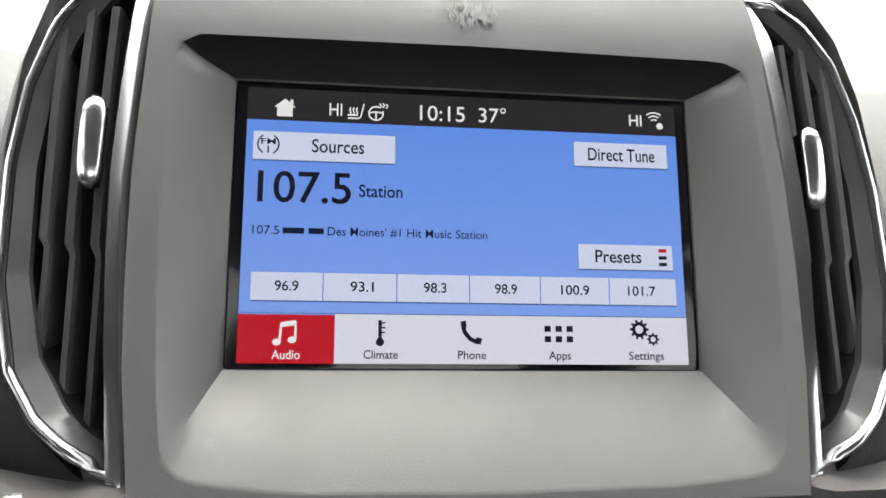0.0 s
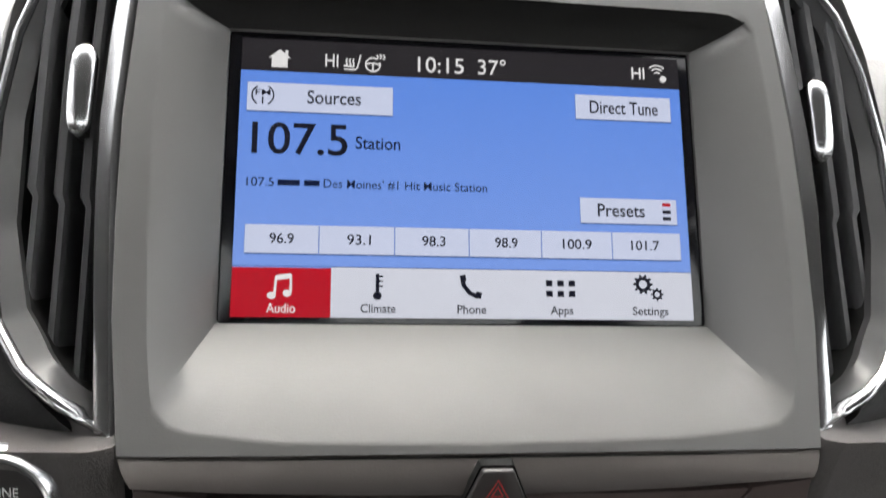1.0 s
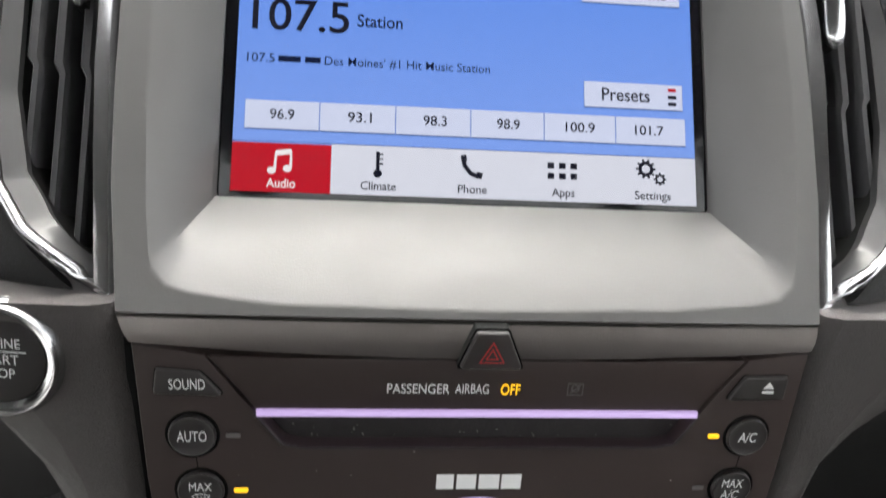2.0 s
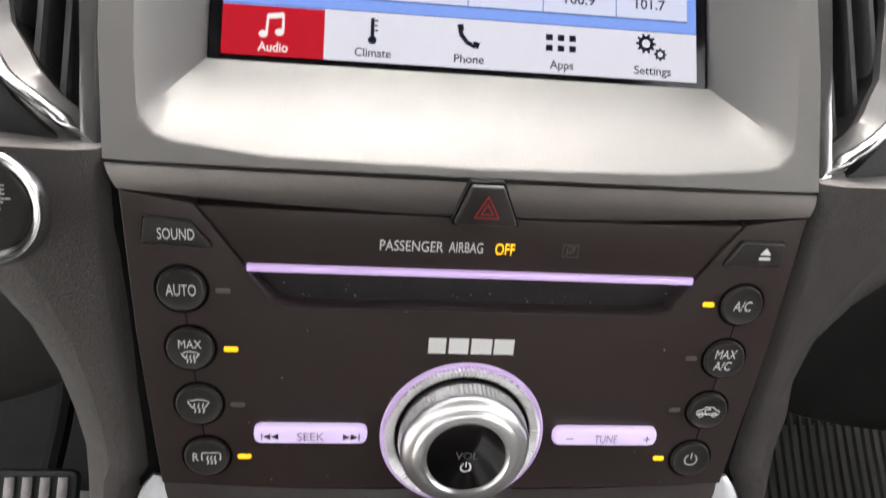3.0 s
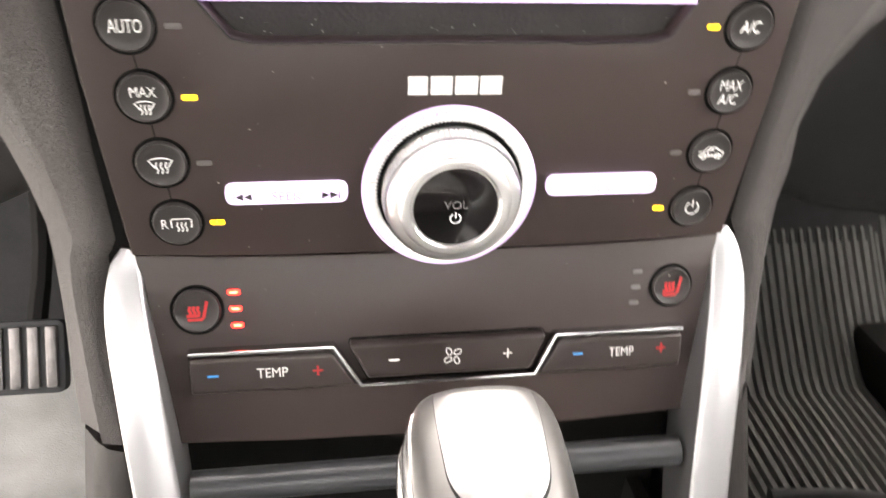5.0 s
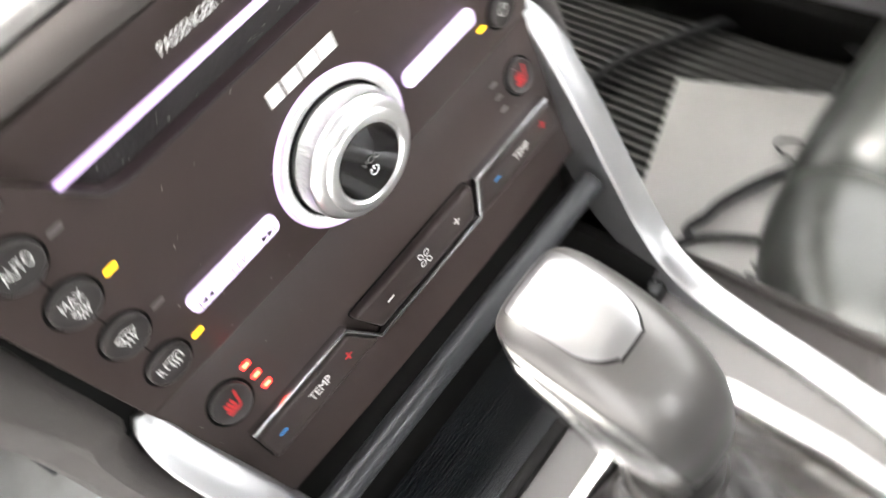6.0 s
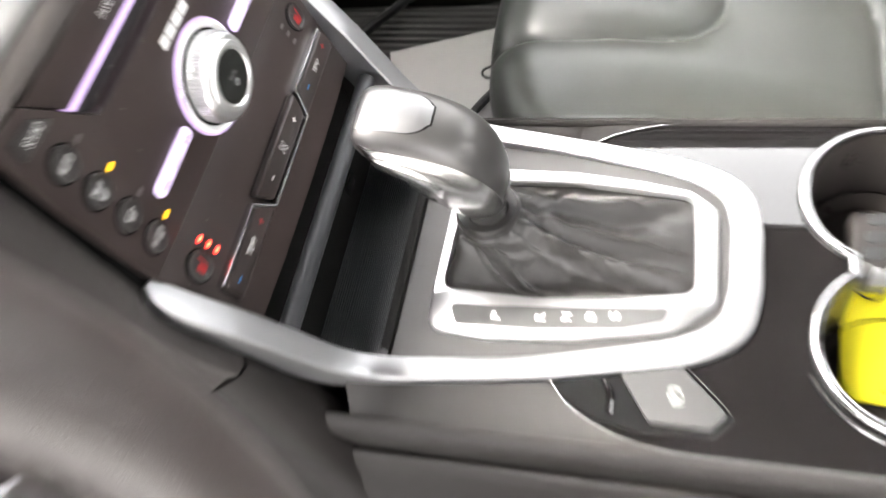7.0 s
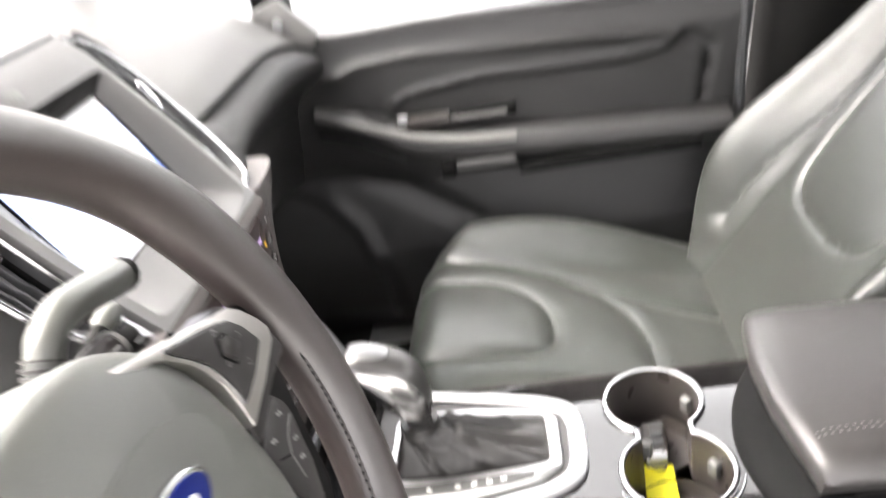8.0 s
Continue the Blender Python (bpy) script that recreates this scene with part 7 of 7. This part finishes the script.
    part("scuff_plate", box(0.640, 0.700, -0.30, 0.020, 0.0745, 0.0785, 0.0015), M_SATIN, s, "bright scuff plate")
    mr = thing("door_mirror", "car door mirror outside the passenger window", "wing mirror", at=(0.88, 0.1, 0.72))
    part("housing", loft([[Vector((0.80 + 0.20 * t, 0.07 + 0.06 * f * math.cos(a), 0.75 + 0.075 * f * math.sin(a))) for a in (2 * math.pi * k / 20 for k in range(20))] for t, f in ((0, 0.55), (0.15, 0.9), (0.6, 1), (0.9, 0.8), (1, 0.4))]), M_BEZEL, mr, "", sharp=60)
    part("arm", box(0.745, 0.82, 0.04, 0.09, 0.66, 0.72, 0.01), M_BLACKP, mr)


passenger_door()


# ---- steering wheel ----
def steering_wheel():
    W = pose(-0.378, -0.194, 0.681, 90 - 18.65, 0, 0)
    w = thing("steering_wheel", "black leather steering wheel with silver spoke trim and button pads", "steering wheel", at=(-0.378, -0.194, 0.50))
    R, r = 0.178, 0.0165
    rings = []
    for i in range(120):
        a = 2 * math.pi * i / 120
        bulge = 0.24 * math.exp(-((math.degrees(a) + 180) % 360 - 193) ** 2 / 260) + 0.24 * math.exp(-((math.degrees(a)) % 360 - 167) ** 2 / 260)
        fat = 1 + 0.10 * math.exp(-((math.degrees(a) + 180) % 360 - 205) ** 2 / 160) + 0.10 * math.exp(-((math.degrees(a)) % 360 - 155) ** 2 / 160)
        rings.append([((R + r * (fat + bulge * (math.cos(q) < 0)) * math.cos(q)) * math.cos(a), (R + r * (fat + bulge * (math.cos(q) < 0)) * math.cos(q)) * math.sin(a), r * 1.02 * math.sin(q)) for q in (2 * math.pi * j / 20 for j in range(20))])
    rim = part("rim", loft(rings, loop=True), M_RIM, w, "smooth black leather rim", W, 80)
    for a0, a1 in ((-62, -5), (185, 242)):
        bm = bmesh.new()
        n = 34
        for i in range(n):
            a = radians(a0 + (a1 - a0) * i / n)
            c = Vector(((R - r * 0.95) * math.cos(a), (R - r * 0.95) * math.sin(a), r * 0.40))
            bmesh.ops.create_cube(bm, size=1, matrix=Matrix.Translation(c) @ pose(0, 0, 0, 0, 0, math.degrees(a) + 65) @ Matrix.Diagonal((0.0058, 0.0012, 0.0016, 1)))
        part("stitching", bm, M_THREADGREY, rim, "coarse dark grey stitching", W)
        groove = [((R - r * 0.95) * math.cos(q), (R - r * 0.95) * math.sin(q), r * 0.37) for q in (radians(a0 + (a1 - a0) * i / 60) for i in range(61))]
        part("seam", tube(groove, 0.0008, 6), M_GAP, rim, "sewn seam", W)
    # air bag cover: broad dome
    base = []
    for k in range(72):
        a = 2 * math.pi * k / 72
        ca, sa = math.cos(a), math.sin(a)
        hx, hy = 0.0895, (0.088 if sa > 0 else 0.098)
        e = 0.80
        base.append((hx * math.copysign(abs(ca) ** e, ca), hy * math.copysign(abs(sa) ** e, sa)))
    rings = [[(x * f, y * f, z) for x, y in base] for f, z in ((1.0, -0.03), (1.0, 0.0), (0.985, 0.005), (0.94, 0.009), (0.85, 0.0135), (0.70, 0.0175), (0.5, 0.0205), (0.3, 0.0215), (0.12, 0.022))]
    cover = part("airbag_cover", loft(rings), M_HUB, w, "dark grained airbag cover", W, 60)
    oval = [(0.029 * math.cos(a), 0.0132 * math.sin(a)) for a in (2 * math.pi * k / 48 for k in range(48))]
    B = W @ Matrix.Translation((0.006, 0.0248, 0.0203)) @ Matrix.Diagonal((0.93, 0.93, 1, 1))
    bd = part("badge", prism(oval, 0.004, 0.0012, 3), M_CHROME, cover, "oval badge with chrome rim", B)
    part("badge_face", prism([(x * 0.90, y * 0.82) for x, y in oval], 0.0008, 0.0003, 1, 0.0042), M_BADGE, bd, "plain blue badge face", B)
    part("badge_mark", prism(fillet(rect(-0.015, 0.015, -0.0024, 0.0024), 0.003), 0.0005, 0, 1, 0.005), M_PRINT, bd, "plain bright bar", B)
    part("badge_hollow", lathe([(0.0185, 0.0004), (0.030, -0.0004), (0.030, -0.001), (0.0185, -0.0002)], 40), M_HUB, cover, "", B @ Matrix.Diagonal((1.9, 1.0, 1, 1)))
    for sx in (1, -1):
        f = lambda pts, sx=sx: [(sx * x, y) for x, y in (pts if sx > 0 else pts[::-1])]
        body = [(0.05, 0.055), (0.110, 0.045), (0.150, 0.032), (0.168, 0.026), (0.169, 0.004), (0.152, -0.006), (0.140, -0.030), (0.124, -0.068), (0.100, -0.090), (0.05, -0.080)]
        part("spoke", prism(fillet(f(body), 0.006, 3), 0.022, 0.004, 2, -0.022), M_BLACKP, w, "black spoke", W)
        silver = [(0.045, 0.0715), (0.068, 0.0625), (0.0801, 0.0585), (0.1079, 0.0475), (0.1264, 0.0417), (0.1341, 0.0346), (0.1412, 0.0237), (0.1442, 0.0155), (0.1403, 0.0105), (0.1147, 0.0047), (0.0866, 0.0005), (0.0885, 0.0142), (0.0885, 0.0242), (0.085, 0.0355), (0.0800, 0.0440), (0.0695, 0.056), (0.045, 0.067)]
        sv = part("silver_trim", prism(fillet(f(silver), [0, 0, 0.01, 0.02, 0.01, 0.01, 0.008, 0.003, 0.003, 0.01, 0.001, 0.01, 0.02, 0.02, 0.02, 0.02, 0], 4), 0.018, 0.0022, 3, -0.006), M_TRIM, w, "satin silver spoke trim", W)
        dark = [(0.095, 0.0450), (0.1079, 0.0470), (0.1280, 0.0440), (0.1390, 0.0345), (0.1490, 0.0185), (0.1515, 0.0056), (0.1522, -0.0002), (0.1480, -0.0022), (0.1308, -0.0025), (0.1185, -0.0043), (0.0991, -0.008), (0.0870, -0.0110), (0.0905, 0.0060), (0.0930, 0.0250)]
        part("trim_frame", prism(fillet(f(dark), 0.003, 3), 0.016, 0.003, 3, -0.0085), M_PAD, w, "black surround of the silver trim", W)
        pad = [(0.0700, 0.0590), (0.0983, 0.0482), (0.1103, 0.0431), (0.1181, 0.0387), (0.1240, 0.0308), (0.1285, 0.0185), (0.1095, 0.0132), (0.0906, 0.0108), (0.0921, 0.0190), (0.0910, 0.0276), (0.0885, 0.0359), (0.0830, 0.0440)]
        ring = fillet(f(pad), 0.002, 3)
        mx, my = sx * 0.103, 0.030
        lip = [(mx + (x - mx) * 1.05, my + (y - my) * 1.05) for x, y in ring]
        part("pad_edge", prism(lip, 0.0008, 0.0003, 1, 0.0119), M_CHROME, sv, "thin bright edge", W)
        seat_gap = [(mx + (x - mx) * 1.025, my + (y - my) * 1.025) for x, y in ring]
        part("pad_gap", prism(seat_gap, 0.0003, 0, 1, 0.0126), M_GAP, sv, "", W)
        pd = part("button_pad", prism(ring, 0.0030, 0.0010, 2, 0.0112), M_PAD, sv, "black button pad", W)
        key = [(sx * 0.1012, 0.0390), (sx * 0.1072, 0.0379), (sx * 0.1124, 0.0300), (sx * 0.1023, 0.0259), (sx * 0.0976, 0.0335)]
        key = fillet(key[::-1] if sx > 0 else key, 0.0015, 3)
        part("key_groove", prism([(sx * 0.1045 + (x - sx * 0.1045) * 1.22, 0.0328 + (y - 0.0328) * 1.22) for x, y in key], 0.0003, 0, 1, 0.0142), M_GAP, pd, "", W)
        part("centre_key", prism(key, 0.0022, 0.0007, 2, 0.0139), M_CAP, pd, "", W)
        for cx, cy, ang in ((0.1162, 0.0315, -5), (0.1026, 0.0429, 100), (0.1099, 0.0194, 290), (0.0976, 0.0289, 210)):
            a = radians(ang)
            q = [(sx * cx + 0.0018 * math.cos(a + k) , cy + 0.0018 * math.sin(a + k)) for k in (1.9, 0, -1.9)]
            part("symbol", stroke([q], 0.0005, 0.0145), M_PRINTMID, pd, "", W)
        low = [(0.0860, -0.0150), (0.0991, -0.0090), (0.1196, -0.0060), (0.1240, -0.0142), (0.1236, -0.0226), (0.1185, -0.0322), (0.1128, -0.0455), (0.1020, -0.0600), (0.0920, -0.0640), (0.0860, -0.0400)]
        lp = part("lower_pad", prism(fillet(f(low), 0.003, 4), 0.010, 0.002, 2, -0.004), M_PAD, w, "black lower button pad", W)
        split = [(sx * x, y) for x, y in ((0.1198, -0.0207), (0.1138, -0.0221), (0.1074, -0.0247), (0.1010, -0.0303), (0.0984, -0.0436))]
        part("pad_divider", stroke([split], 0.0010, 0.0063), M_PRINTMID, lp, "thin grey divider", W)
        part("pad_groove", stroke([[split[3], (sx * 0.0916, -0.0247)]], 0.0009, 0.0063), M_GAP, lp, "", W)
        for cx, cy in ((0.1136, -0.0140), (0.0971, -0.0170), (0.1117, -0.0291), (0.1067, -0.0371)):
            for k in (0, 1):
                part("symbol", flat(rect(sx * cx - 0.0022 + 0.0024 * k, sx * cx - 0.0006 + 0.0024 * k, cy - 0.0010 - 0.0010 * k, cy + 0.0014 - 0.0006 * k), 0.0063), M_PRINTMID, lp, "", W)
        pdl = [(0.150, -0.020), (0.1745, -0.0394), (0.1711, -0.0695), (0.1655, -0.0685), (0.150, -0.045)]
        part("shift_paddle", prism(fillet(f(pdl), 0.002, 3), 0.004, 0.001, 2, -0.038), M_SATIN, w, "silver shift paddle", W)
    part("lower_spoke", prism(fillet([(-0.030, -0.075), (-0.022, -0.165), (0.022, -0.165), (0.030, -0.075)], 0.006, 3), 0.014, 0.004, 2, -0.018), M_BLACKP, w, "", W)
    c = thing("steering_column", "black steering column shroud with a grey wiper stalk", "steering column", at=(-0.378, -0.08, 0.64))
    part("shroud", loft([[W @ Vector((sx2 * 0.062 * f, sy2 * 0.062 * f - 0.006, z)) for sx2, sy2 in [(math.cos(a), math.sin(a)) for a in (2 * math.pi * k / 24 for k in range(24))]] for f, z in ((0.85, -0.035), (1, -0.045), (1.05, -0.10), (1.0, -0.19))]), M_BLACKP, c, "", sharp=60)
    pts = spline([(-0.325, -0.100, 0.655), (-0.300, -0.112, 0.690), (-0.280, -0.115, 0.726), (-0.268, -0.115, 0.734), (-0.250, -0.115, 0.735), (-0.203, -0.115, 0.7235)], 24)
    stalk = part("stalk", tube(pts, [0.0078 + 0.0020 * i / 23 for i in range(24)], 12), M_STALK, c, "grey wiper stalk", sharp=60)
    part("stalk_end", tube([(-0.203, -0.115, 0.7235), (-0.198, -0.115, 0.7222)], 0.0100, 12), M_BLACKP, stalk, "black stalk end")
    for k in range(5):
        a, b = pts[7 + k // 2], pts[8 + k // 2]
        part("grip_ring", tube([a.lerp(b, 0.5 * (k % 2)), a.lerp(b, 0.5 * (k % 2) + 0.25)], 0.0102, 12), M_CAP, stalk, "", sharp=60)
    # twist switch with white marks, and the lever behind it
    low = part("twist_switch", tube(spline([(-0.300, -0.112, 0.682), (-0.276, -0.120, 0.702), (-0.262, -0.125, 0.708), (-0.248, -0.1290, 0.7085)], 14), [0.0085 + 0.0012 * math.sin(math.pi * i / 13) for i in range(14)], 16), M_CAP, c, "black twist switch", sharp=60)
    part("switch_ring", tube([(-0.2515, -0.1281, 0.7086), (-0.2490, -0.1288, 0.7085)], 0.0098, 18), M_SAIL, low, "grey ring", sharp=60)
    part("switch_end", tube([(-0.2490, -0.1288, 0.7085), (-0.2400, -0.1312, 0.7070), (-0.2385, -0.1316, 0.7067)], [0.0080, 0.0076, 0.0060], 16), M_BLACKP, low, "black switch end", sharp=60)
    for x, y, z in ((-0.2440, -0.1385, 0.7080), (-0.2620, -0.1335, 0.7125), (-0.2660, -0.1325, 0.7085), (-0.2575, -0.1350, 0.7130)):
        part("mark", box(-0.0022, 0.0022, -0.0003, 0.0003, -0.0008, 0.0008), M_PRINTMID, low, "white mark", Matrix.Translation((x, y, z)) @ pose(0, 0, 0, -25, 0, -14))
    rear = part("rear_lever", tube(spline([(-0.285, -0.095, 0.668), (-0.240, -0.098, 0.690), (-0.212, -0.0995, 0.6985)], 12), 0.0052, 12), M_BLACKP, c, "black rear lever", sharp=60)
    part("lever_cap", tube([(-0.214, -0.0994, 0.6980), (-0.2105, -0.0996, 0.6990), (-0.1990, -0.1000, 0.7010), (-0.1970, -0.1000, 0.7012)], [0.0060, 0.0068, 0.0066, 0.0050], 14), M_STALK, rear, "grey lever cap", sharp=60)


steering_wheel()
